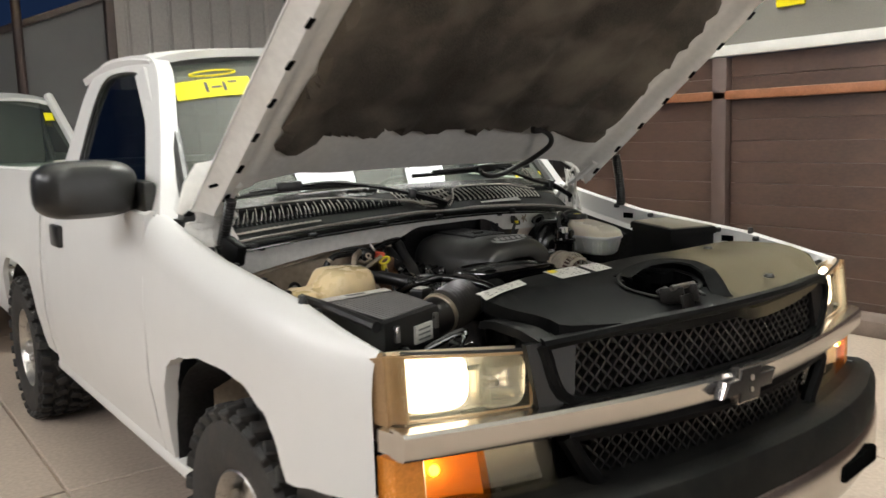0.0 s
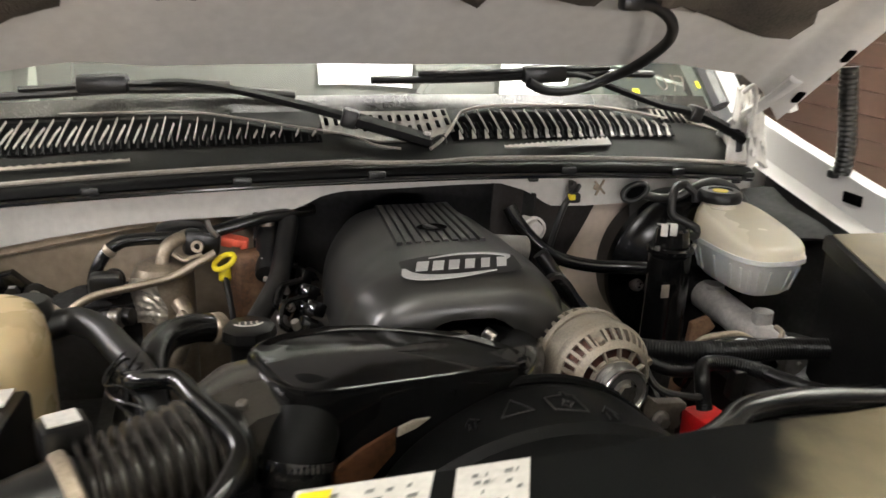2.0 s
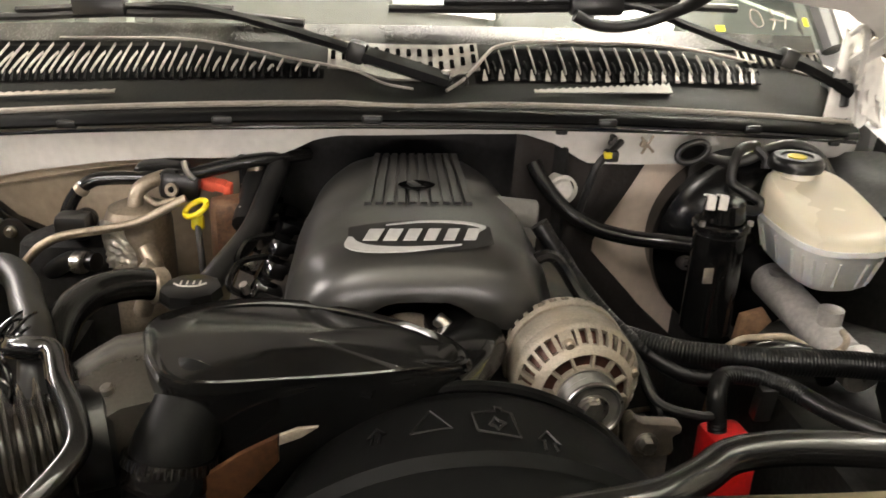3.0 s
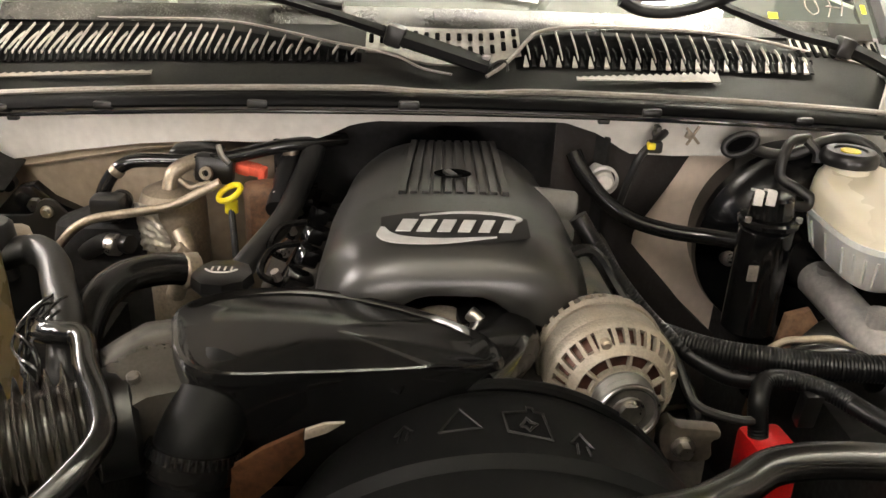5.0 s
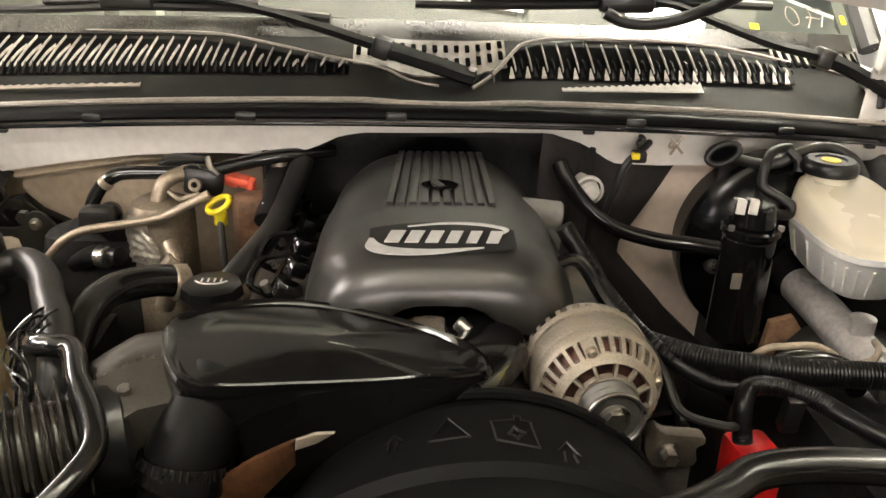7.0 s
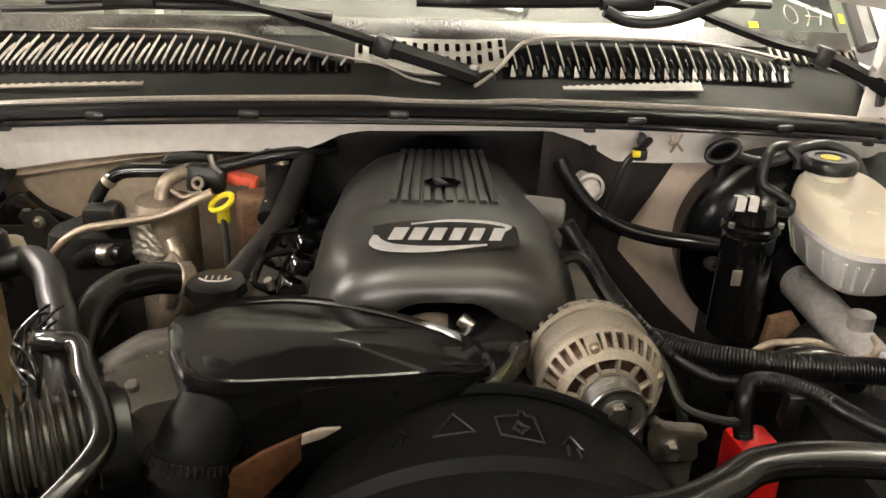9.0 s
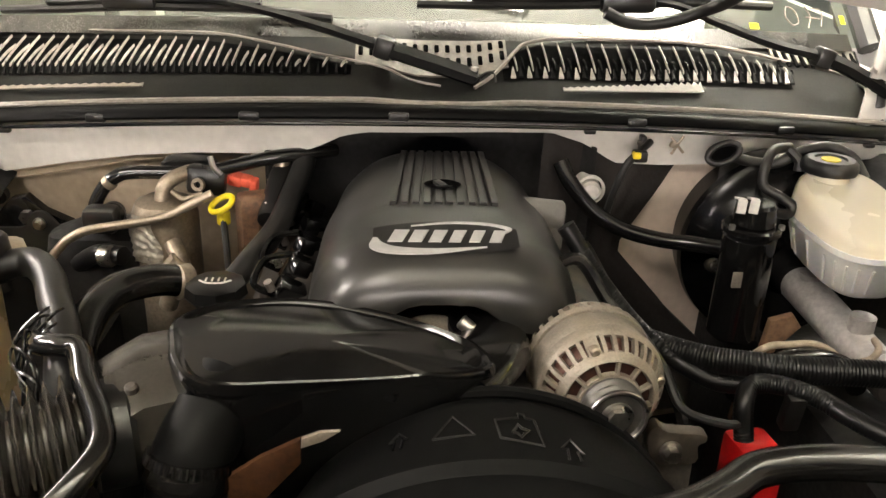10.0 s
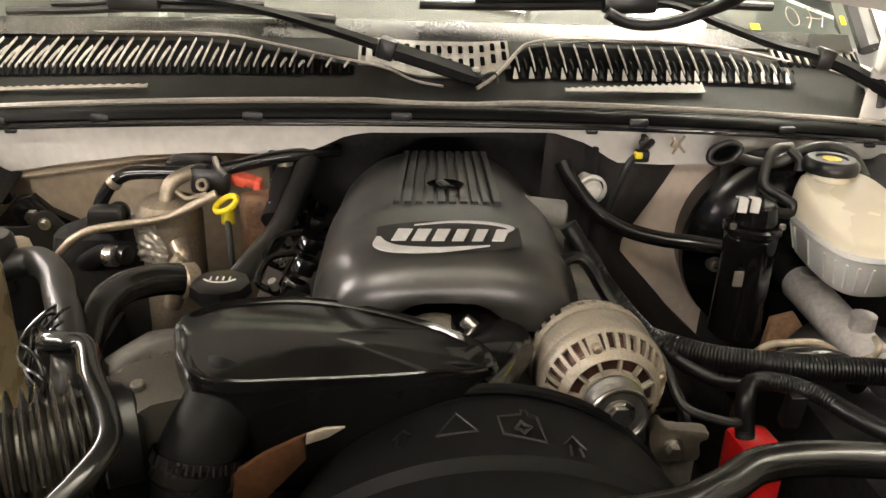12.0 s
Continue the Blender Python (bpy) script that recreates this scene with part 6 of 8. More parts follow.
tube(bm, [(-0.455, 0.60, 1.06), (-0.445, 0.545, 1.085), (-0.430, 0.502, 1.100), (-0.404, 0.487, 1.107), (-0.381, 0.476, 1.108), (-0.358, 0.425, 1.104), (-0.330, 0.375, 1.096), (-0.319, 0.338, 1.088), (-0.336, 0.295, 1.075), (-0.372, 0.262, 1.050)], 0.0122, 14, 10)
part("overflow_hose", bm, HOSE, truck, "glossy black overflow hose over the intake")

# resonator
top = [(-0.304, 0.520), (-0.292, 0.548), (-0.254, 0.574), (-0.193, 0.584), (-0.128, 0.573), (-0.064, 0.546), (-0.022, 0.522), (0.024, 0.500), (0.043, 0.470), (0.036, 0.444), (-0.009, 0.420), (-0.064, 0.409), (-0.17, 0.400), (-0.225, 0.398), (-0.262, 0.411), (-0.284, 0.444), (-0.297, 0.484)]
tp = smooth_poly(top, 5)
cx, cy = -0.14, 0.48
bm = bmesh.new()
rings = []
for s, z in ((0.88, 0.965), (0.94, 1.0), (0.985, 1.045), (1.0, 1.078), (1.003, 1.090), (0.998, 1.101), (0.985, 1.109), (0.965, 1.1145), (0.940, 1.1160), (0.915, 1.1145), (0.885, 1.1115), (0.7, 1.1140), (0.4, 1.1185), (0.1, 1.1205)):
    rings.append([Vector((cx + (x - cx) * s, cy + (y - cy) * s + (1.12 - z) * 0.12, z - 0.012 * max(0.0, (x + 0.02) / 0.06) * s)) for x, y in tp])
loft(bm, rings)
resonator = part("intake_resonator", bm, GLOSS, truck, "glossy black intake resonator with a raised rim")
bm = bmesh.new()
loft(bm, [[Vector((x0, y0, 1.035)), Vector((x0, y0, z0 - 0.020)), Vector((x0 * 0.8 + x1 * 0.2, y0 * 0.8 + y1 * 0.2, z0 - 0.003)), Vector((x0 * 0.55 + x1 * 0.45, y0 * 0.55 + y1 * 0.45, z0 + 0.004)),
            Vector((x0 * 0.25 + x1 * 0.75, y0 * 0.25 + y1 * 0.75, z0)), Vector((x1, y1, z0 - 0.020)), Vector((x1, y1, 1.035))]
           for x0, y0, x1, y1, z0 in ((-0.322, 0.386, -0.374, 0.500, 1.098), (-0.312, 0.392, -0.358, 0.520, 1.103), (-0.298, 0.402, -0.336, 0.545, 1.108), (-0.265, 0.420, -0.290, 0.565, 1.106))])
part("collar", bm, SATIN, resonator)
bm = bmesh.new()
cyl(bm, (-0.312, 0.418, 1.095), (-0.313, 0.416, 1.105), 0.0065, None, 12, 0.002)
part("bolt", bm, GRIME, resonator)
bm = bmesh.new()
tube(bm, [(-0.225, 0.455, 1.085), (-0.236, 0.435, 1.072), (-0.250, 0.408, 1.050), (-0.258, 0.393, 1.030), (-0.264, 0.378, 0.98), (-0.266, 0.37, 0.92)], 0.039, 36, 8)
part("lower_neck", bm, MATT, resonator)
bm = bmesh.new()
m = axis_matrix((-0.256, 0.396, 1.036), (-0.262, 0.384, 1.0))
lathe(bm, [(0.038, -0.004), (0.0430, -0.004), (0.0445, 0.002), (0.0445, 0.020), (0.042, 0.026), (0.038, 0.026)], m, 40)
part("sleeve", bm, GLOSS, resonator)
for k in range(44):
    a = 2 * math.pi * k / 44
    bm = bmesh.new()
    p0, p1 = m @ Vector((0.0425 * math.cos(a), 0.0425 * math.sin(a), -0.004)), m @ Vector((0.0450 * math.cos(a), 0.0450 * math.sin(a), 0.006))
    tube(bm, [p0, (p0 + p1) / 2, p1], 0.0018, 6, 1)
    part("rib", bm, GLOSS, resonator)
bm = bmesh.new()
prism(bm, [(-0.222, 0.985), (-0.220, 1.030), (-0.188, 1.053), (-0.150, 1.073), (-0.150, 1.045), (-0.180, 1.010), (-0.205, 0.985)], -0.006, 0.0, 0.002, m=Matrix.Translation((0, 0.372, 0)) @ Matrix.Rotation(radians(90), 4, "X"))
rusty = part("rusty_plate", bm, mat("brown_rust", (0.040, 0.017, 0.008), 0.7, var=0.5, scale=25, fine=160, bump=0.3, spec=0.05), truck)
bm = bmesh.new()
prism(bm, [(-0.149, 1.066), (-0.148, 1.077), (-0.131, 1.084), (-0.112, 1.085), (-0.128, 1.074)], -0.004, 0.0, 0.001, m=Matrix.Translation((0, 0.368, 0)) @ Matrix.Rotation(radians(90), 4, "X"))
part("bare_edge", bm, ALU, rusty)
bm = bmesh.new()
tube(bm, [(0.0, 0.455, 1.075), (0.03, 0.50, 1.078), (0.045, 0.545, 1.075), (0.03, 0.60, 1.07)], 0.045, 16, 6, flat=0.6)
part("throttle_duct", bm, GLOSS, resonator)

# ---- engine ----
def cover_z(y):
    return lerp_table([(0.50, 1.02), (0.552, 1.12), (0.567, 1.157), (0.585, 1.168), (0.61, 1.173), (0.70, 1.176), (0.76, 1.174), (0.95, 1.172), (1.0, 1.160), (1.03, 1.12)], y)


FRONT = [(0.556, 1.086), (0.553, 1.098), (0.552, 1.120), (0.556, 1.142), (0.567, 1.158), (0.585, 1.168)]
SECT = FRONT + [(0.61 + 0.41 * i / 20, cover_z(0.61 + 0.41 * i / 20)) for i in range(21)]
bm = bmesh.new()
rings = []
for i, (y, zt) in enumerate(SECT):
    f = (y - 0.55) / 0.47 if i >= len(FRONT) else 0.0
    hw = lerp_table([(0.0, 0.150), (0.12, 0.157), (0.25, 0.160), (0.5, 0.158), (0.75, 0.147), (0.95, 0.120), (1.0, 0.105)], f)
    zb = 1.030 - 0.012 * (i < len(FRONT))
    ring = []
    for k in range(49):
        a = math.pi * k / 48
        cxs = -math.copysign(abs(math.cos(a)) ** 0.60, math.cos(a))
        szs = abs(math.sin(a)) ** 0.62
        x = cxs * hw * (1.0 + 0.07 * (1 - szs)) - 0.004
        z = zb + (zt - zb) * szs
        if i < 3:
            z += (0.034 - 0.011 * i) * math.exp(-((x + 0.008) / 0.066) ** 4) * szs
        ring.append(Vector((x, y + 0.050 * (1 - szs) * (1 if i < len(FRONT) else max(0.0, 1 - f * 3)), z)))
    rings.append(ring)
loft(bm, rings, closed=False)
cover = part("engine_cover", bm, COVER, truck, "matt black engine cover with ribs and a silver emblem", angle=60)
# ribs: flat-topped ridges that end in a row of small steps
for k in range(10):
    x = -0.0665 + 0.0144 * k
    bm = bmesh.new()
    rings = []
    for i in range(13):
        t = i / 12
        y = 0.728 + 0.268 * t
        xx = -0.003 + (x + 0.003) * (1 - 0.12 * t) + 0.010 * t
        h = 0.0045 * min(1.0, 6 * t + 0.55) * min(1.0, 8 * (1 - t) + 0.2)
        z = cover_z(y)
        rings.append([Vector((xx - 0.0050, y, z - 0.004)), Vector((xx - 0.0042, y, z + h)), Vector((xx + 0.0042, y, z + h)), Vector((xx + 0.0050, y, z - 0.004))])
    loft(bm, rings)
    part("rib", bm, COVER, cover)
bm = bmesh.new()
lathe(bm, [(0.0, 0.001), (0.018, 0.001), (0.021, 0.0045), (0.025, 0.003)], pose(-0.001, 0.790, cover_z(0.79) + 0.0035) @ Matrix.Diagonal((1, 0.72, 1, 1)), 24)
part("cap_hole", bm, HOLE, cover)
bm = bmesh.new()
box(bm, (-0.004, 0.790, cover_z(0.79) + 0.006), (0.011, 0.026, 0.006), 0.002, rot=(0, 0, 25))
part("cap_tab", bm, COVER, cover)
# emblem
slope = math.degrees(math.atan2(cover_z(0.645) - cover_z(0.575), 0.07))
LOGO = pose(-0.005, 0.618, cover_z(0.618) + 0.0030, slope * 0.9, 0, 0)
bm = bmesh.new()
sheet(bm, lambda u, v: LOGO @ Vector(((-0.084 + 0.168 * u), (-0.036 + 0.072 * v) * (0.35 + 0.65 * math.sin(math.pi * (0.06 + 0.88 * u)) ** 0.7), -0.0014)), 24, 8)
part("badge_recess", bm, BLACK, cover)
for k, (w, gap) in enumerate(((0.0215, 0.0), (0.0205, 0.0), (0.0195, 0.0), (0.0185, 0.0), (0.0175, 0.0), (0.0190, 0.0))):
    x0 = -0.064 + 0.0232 * k
    bm = bmesh.new()
    prism(bm, [(x0 - 0.003, -0.0120), (x0 + w - 0.008, -0.0120), (x0 + w + 0.001, 0.0135), (x0 + 0.005, 0.0135)], -0.0006, 0.0008, 0.0004, m=LOGO, seg=1)
    part("bar", bm, SILVER_INK, cover)


def swoosh(pts_out, pts_in):
    bm = bmesh.new()
    o = [LOGO @ p for p in curve([(x, y, 0.0004) for x, y in pts_out], 8)]
    i = [LOGO @ p for p in curve([(x, y, 0.0004) for x, y in pts_in], 8)]
    loft(bm, [[a, b, b + Vector((0, 0, -0.0015)), a + Vector((0, 0, -0.0015))] for a, b in zip(o, i)])
    return bm


part("swoosh", swoosh([(-0.084, -0.004), (-0.087, -0.024), (-0.066, -0.036), (-0.015, -0.036), (0.046, -0.022)], [(-0.079, -0.004), (-0.072, -0.015), (-0.055, -0.023), (-0.015, -0.026), (0.046, -0.021)]), SILVER_INK, cover)
part("swoosh", swoosh([(-0.040, 0.024), (0.005, 0.033), (0.050, 0.031), (0.078, 0.019), (0.068, 0.006)], [(-0.040, 0.023), (0.005, 0.030), (0.047, 0.027), (0.070, 0.018), (0.066, 0.007)]), SILVER_INK, cover)
GREY_PLASTIC = mat("grey_plastic", (0.16, 0.155, 0.145), 0.4, var=0.2)
bm = bmesh.new()
cyl(bm, (0.085, 0.815, 1.136), (0.170, 0.812, 1.128), 0.021, None, 20, 0.003)
box(bm, (0.150, 0.803, 1.105), (0.040, 0.012, 0.050), 0.004)
part("side_tube", bm, GREY_PLASTIC, cover)
# engine block below
bm = bmesh.new()
box(bm, (0, 0.78, 0.86), (0.46, 0.56, 0.34), 0.03)
box(bm, (-0.20, 0.80, 1.00), (0.13, 0.46, 0.08), 0.03, rot=(0, -28, 0))
box(bm, (0.20, 0.80, 1.00), (0.13, 0.46, 0.08), 0.03, rot=(0, 28, 0))
block = part("engine_block", bm, GRIME, truck, "grimy dark engine block")
bm = bmesh.new()
cyl(bm, (-0.02, 0.52, 1.03), (-0.02, 0.60, 1.05), 0.045, None, 20, 0.004)
part("throttle_body", bm, ALU, block)
bm = bmesh.new()
cyl(bm, (0.010, 0.552, 1.102), (0.032, 0.540, 1.088), 0.0085, 0.0075, 12, 0.002)
cyl(bm, (0.030, 0.541, 1.089), (0.040, 0.536, 1.083), 0.006, 0.005, 12, 0.002)
part("fuel_fitting", bm, STEEL, block)
for k in range(4):
    bm = bmesh.new()
    y = 0.72 + 0.075 * k
    box(bm, (-0.205 + 0.006 * k, y, 1.045), (0.040, 0.035, 0.045), 0.006, rot=(10, 30, 15))
    box(bm, (-0.19, y + 0.025, 1.075), (0.028, 0.02, 0.022), 0.004, rot=(0, 30, 40))
    part("coil_pack", bm, GLOSS, block)
    bm = bmesh.new()
    tube(bm, [(-0.225, y, 1.05), (-0.245, y - 0.01, 1.07), (-0.235, y + 0.03, 1.085), (-0.20, y + 0.04, 1.09)], 0.005, 6, 5)
    part("coil_lead", bm, HOSE, block)
    bm = bmesh.new()
    cyl(bm, (-0.222, y - 0.012, 1.062), (-0.226, y - 0.016, 1.075), 0.006, None, 8)
    part("coil_bolt", bm, STEEL, block)
bm = bmesh.new()
cyl(bm, (-0.291, 0.701, 1.0), (-0.291, 0.701, 1.058), 0.026, None, 20)
lathe(bm, [(0.0, 0.018), (0.030, 0.018), (0.038, 0.014), (0.040, 0.0), (0.036, -0.006), (0.0, -0.006)], pose(-0.291, 0.701, 1.060), 9)
oil = part("oil_cap", bm, BLACK, block, "black oil filler cap with a pale symbol")
bm = bmesh.new()
for k in range(4):
    box(bm, (-0.291 + 0.008 * (k - 1.5), 0.703, 1.0785), (0.0022, 0.010, 0.001))
tube(bm, [(-0.311, 0.700, 1.0785), (-0.300, 0.692, 1.0785), (-0.282, 0.692, 1.0785), (-0.271, 0.700, 1.0785)], 0.0013, 6, 4)
part("bar", bm, LABEL, oil)
# dipstick
bm = bmesh.new()
tube(bm, [(-0.300, 0.83, 0.95), (-0.310, 0.87, 1.04), (-0.317, 0.895, 1.085)], 0.005, 8, 5)
dip = part("dipstick", bm, BLACK, block, "dipstick with a yellow ring handle")
bm = bmesh.new()
ring = [(-0.317 + 0.016 * math.cos(a), 0.893 + 0.010 * math.sin(a), 1.109 + 0.007 * math.sin(a) + 0.007 * math.cos(a)) for a in (2 * math.pi * k / 16 for k in range(17))]
tube(bm, ring, 0.0046, 8, 1)
cyl(bm, (-0.317, 0.898, 1.075), (-0.317, 0.900, 1.096), 0.010, None, 10, 0.002)
part("ring", bm, YELLOW, dip)
bm = bmesh.new()
for dx, dz, w, h in ((-0.030, 0.002, 0.014, 0.014), (-0.014, 0.0, 0.022, 0.020), (0.004, -0.002, 0.020, 0.017), (0.017, -0.008, 0.012, 0.022)):
    box(bm, (-0.296 + dx * 0.9, 0.967 - 0.1 * dx, 1.122 + dz), (w, 0.018, h), 0.004, rot=(15, 10, -12))
part("red_connector", bm, RED_LIGHT, block, "faded red cable connector")
bm = bmesh.new()
cyl(bm, (-0.255, 0.985, 1.11), (-0.235, 0.99, 1.15), 0.014, 0.010, 12, 0.003)
part("brass_fitting", bm, PIPE, block)
bm = bmesh.new()
box(bm, (-0.248, 0.915, 1.085), (0.022, 0.016, 0.04), 0.003, rot=(-20, 0, 20))
part("pale_tag", bm, LABEL, block)
bm = bmesh.new()
tube(bm, [(-0.205, 1.02, 1.155), (-0.205, 0.98, 1.145), (-0.218, 0.93, 1.115), (-0.235, 0.86, 1.085), (-0.265, 0.79, 1.062), (-0.30, 0.74, 1.03)], 0.017, 12, 8)
part("heater_hose", bm, RUBBER, block)
bm = bmesh.new()
tube(bm, [(-0.24, 1.0, 1.13), (-0.245, 0.95, 1.105), (-0.25, 0.90, 1.08)], 0.019, 12, 6)
part("loom", bm, RUBBER, block)
bm = bmesh.new()
box(bm, (-0.275, 0.94, 1.05), (0.06, 0.05, 0.12), 0.012, rot=(0, 0, 20))
part("rusty_bracket", bm, RUST, block)
bm = bmesh.new()
loft(bm, [[Vector((x, y + d, z)) for x, z in ((-0.303, 1.054), (-0.279, 1.076), (-0.281, 1.099), (-0.258, 1.107), (-0.250, 1.085), (-0.268, 1.060), (-0.288, 1.034))] for y, d in ((0.925, 0.0), (0.928, 0.004), (0.94, 0.004))])
part("torn_heat_shield", bm, mat("scorched_card", (0.30, 0.16, 0.095), 0.8, var=0.5, scale=30, fine=120, bump=0.5, dust=0.4, dust_color=(0.45, 0.34, 0.25)), block, "scorched torn brown heat shield")

# dark block added behind the lines to darken their background
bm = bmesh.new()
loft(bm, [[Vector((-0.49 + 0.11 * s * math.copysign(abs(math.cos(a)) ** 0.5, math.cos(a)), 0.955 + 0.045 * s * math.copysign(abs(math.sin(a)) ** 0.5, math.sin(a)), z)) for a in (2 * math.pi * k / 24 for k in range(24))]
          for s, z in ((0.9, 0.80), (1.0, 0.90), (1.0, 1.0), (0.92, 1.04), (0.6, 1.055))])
part("dark_backing", bm, DARK, truck)
# accumulator and lines
bm = bmesh.new()
lathe(bm, [(0.0, 1.102), (0.025, 1.102), (0.042, 1.094), (0.050, 1.075), (0.050, 0.86), (0.0, 0.86)], pose(-0.415, 0.945, 0), 28)
acc = part("accumulator", bm, PIPE, truck, "dull aluminium air-conditioning canister wrapped in foil")
bm = bmesh.new()
def foil(u, v):
    a = radians(208 + 62 * u + 7 * math.sin(5 * v))
    r = 0.0545 + 0.0030 * noise.noise((u * 4 + v * 2, v * 9, 1)) + 0.0016 * noise.noise((u * 9, v * 17, 5))
    return (-0.415 + r * math.cos(a), 0.945 + r * math.sin(a), 1.004 + 0.075 * v + 0.008 * math.sin(3 * u))


sheet(bm, foil, 36, 40)
part("foil_wrap", bm, FOIL, acc, "crinkled silver foil")
bm = bmesh.new()
tube(bm, [(-0.590, 0.890, 1.000), (-0.557, 0.885, 1.039), (-0.538, 0.885, 1.056), (-0.507, 0.885, 1.070), (-0.437, 0.885, 1.082), (-0.396, 0.887, 1.091), (-0.361, 0.890, 1.109), (-0.330, 0.895, 1.124)], 0.0068, 12, 8)
part("pipe", bm, PIPE, acc)
bm = bmesh.new()
tube(bm, [(-0.416, 0.925, 1.06), (-0.413, 0.93, 1.10), (-0.407, 0.935, 1.122), (-0.390, 0.945, 1.134), (-0.365, 0.96, 1.138)], 0.0115, 14, 8)
part("pipe", bm, PIPE, acc)
bm = bmesh.new()
cyl(bm, (-0.490, 0.945, 1.076), (-0.487, 0.925, 1.078), 0.017, None, 20, 0.004)
part("port_cap", bm, BLACK, acc)
bm = bmesh.new()
box(bm, (-0.350, 0.955, 1.125), (0.060, 0.03, 0.045), 0.010, rot=(0, 8, 6))
part("pressure_switch", bm, BLACK, acc)
bm = bmesh.new()
lathe(bm, [(0.005, 0.0), (0.005, 0.005), (0.010, 0.005), (0.0105, 0.0)], axis_matrix((-0.357, 0.932, 1.125), (-0.360, 0.920, 1.128)), 16)
tube(bm, [(-0.396, 0.925, 1.117), (-0.380, 0.92, 1.107), (-0.366, 0.92, 1.110), (-0.350, 0.922, 1.114)], 0.0042, 8, 6)
part("bracket_eye", bm, PIPE, acc)
bm = bmesh.new()
loft(bm, [[Vector((-0.383 + 0.041 * s * math.copysign(abs(math.cos(a)) ** 0.6, math.cos(a)), y, 1.139 + 0.012 * s * math.sin(a))) for a in (2 * math.pi * k / 20 for k in range(20))] for s, y in ((0.85, 0.978), (1.0, 0.982), (1.0, 1.005))])
part("line_block", bm, BLACK, acc)
bm = bmesh.new()
tube(bm, [(-0.39, 0.885, 1.05), (-0.378, 0.865, 1.03), (-0.385, 0.85, 1.0), (-0.40, 0.86, 0.96)], 0.014, 12, 6)
cyl(bm, (-0.392, 0.86, 1.012), (-0.372, 0.862, 1.035), 0.018, None, 8, 0.003)
part("fitting", bm, PIPE, acc)
bm = bmesh.new()
tube(bm, [(-0.525, 0.945, 1.03), (-0.519, 0.945, 1.08), (-0.503, 0.95, 1.112), (-0.482, 0.95, 1.130), (-0.455, 0.952, 1.136), (-0.36, 0.952, 1.138), (-0.30, 0.96, 1.148), (-0.25, 0.968, 1.158), (-0.20, 0.985, 1.160), (-0.16, 1.02, 1.155)], 0.0105, 12, 8)
hh = part("vacuum_hose", bm, HOSE, truck, "black heater hose along the bulkhead")
bm = bmesh.new()
cyl(bm, (-0.498, 0.950, 1.116), (-0.490, 0.950, 1.124), 0.0118, None, 16, 0.001)
part("hose_band", bm, PIPE, hh)
bm = bmesh.new()
tube(bm, [(-0.34, 0.945, 1.165), (-0.335, 0.940, 1.150), (-0.325, 0.940, 1.138)], 0.0045, 8, 5)
part("cable_tie", bm, STEEL, hh)
bm = bmesh.new()
tube(bm, [(-0.545, 0.92, 1.0), (-0.50, 0.89, 1.03), (-0.46, 0.87, 1.035)], 0.014, 12, 6)
box(bm, (-0.50, 0.915, 1.075), (0.05, 0.04, 0.04), 0.010)
part("valve_body", bm, BLACK, truck, "black plastic valve on the air line")
bm = bmesh.new()
cyl(bm, (-0.475, 0.868, 1.035), (-0.492, 0.874, 1.033), 0.0165, None, 14, 0.002)
part("hose_clip", bm, STEEL, truck)
bm = bmesh.new()
tube(bm, [(-0.335, 0.725, 1.065), (-0.365, 0.700, 1.078), (-0.40, 0.665, 1.082), (-0.415, 0.61, 1.078), (-0.415, 0.555, 1.06), (-0.41, 0.52, 1.03)], 0.021, 14, 8)
part("radiator_hose", bm, HOSE, truck, "black upper radiator hose")
bm = bmesh.new()
cyl(bm, (-0.345, 0.715, 1.068), (-0.328, 0.728, 1.064), 0.0235, None, 18, 0.003)
part("hose_clamp", bm, PIPE, truck)
# taped loom at the passenger side
bm = bmesh.new()
tube(bm, [(-0.62, 0.66, 1.05), (-0.565, 0.69, 1.09), (-0.522, 0.705, 1.10), (-0.485, 0.67, 1.10), (-0.455, 0.61, 1.095), (-0.425, 0.548, 1.085), (-0.412, 0.50, 1.06), (-0.41, 0.47, 0.98)], 0.019, 14, 8)
part("taped_loom", bm, RUBBER, truck, "taped wiring loom")
for pts in ([(-0.45, 0.60, 1.09), (-0.447, 0.557, 1.10), (-0.456, 0.53, 1.10), (-0.452, 0.500, 1.10), (-0.434, 0.465, 1.09), (-0.418, 0.445, 1.08), (-0.408, 0.43, 1.05)],
            [(-0.44, 0.58, 1.10), (-0.430, 0.53, 1.105), (-0.440, 0.49, 1.095), (-0.425, 0.455, 1.08), (-0.415, 0.43, 1.04)]):
    for k in range(3):
        bm = bmesh.new()
        path = curve(pts, 10)
        tube(bm, [q + Vector((0.009 * math.cos(2.1 * k + i * 0.16), 0.006 * math.sin(2.1 * k + i * 0.16), 0.008 * math.sin(2.4 * k + i * 0.21))) for i, q in enumerate(path)], 0.0018, 6, 2)
        part("wire", bm, HOSE, truck)
bm = bmesh.new()
box(bm, (-0.575, 0.745, 1.095), (0.07, 0.06, 0.03), 0.012, rot=(0, 10, 30))
part("pale_tape", bm, PIPE, truck)

# ---- fan shroud, alternator, driver's side ----
bm = bmesh.new()
def shroud_arc(y):
    """Centre height and radius of the shroud's round at depth y: it widens towards the radiator."""
    f = (0.437 - y) / 0.222
    return 0.878 - 0.20 * f, 0.207 + 0.185 * f


SC = 0.034


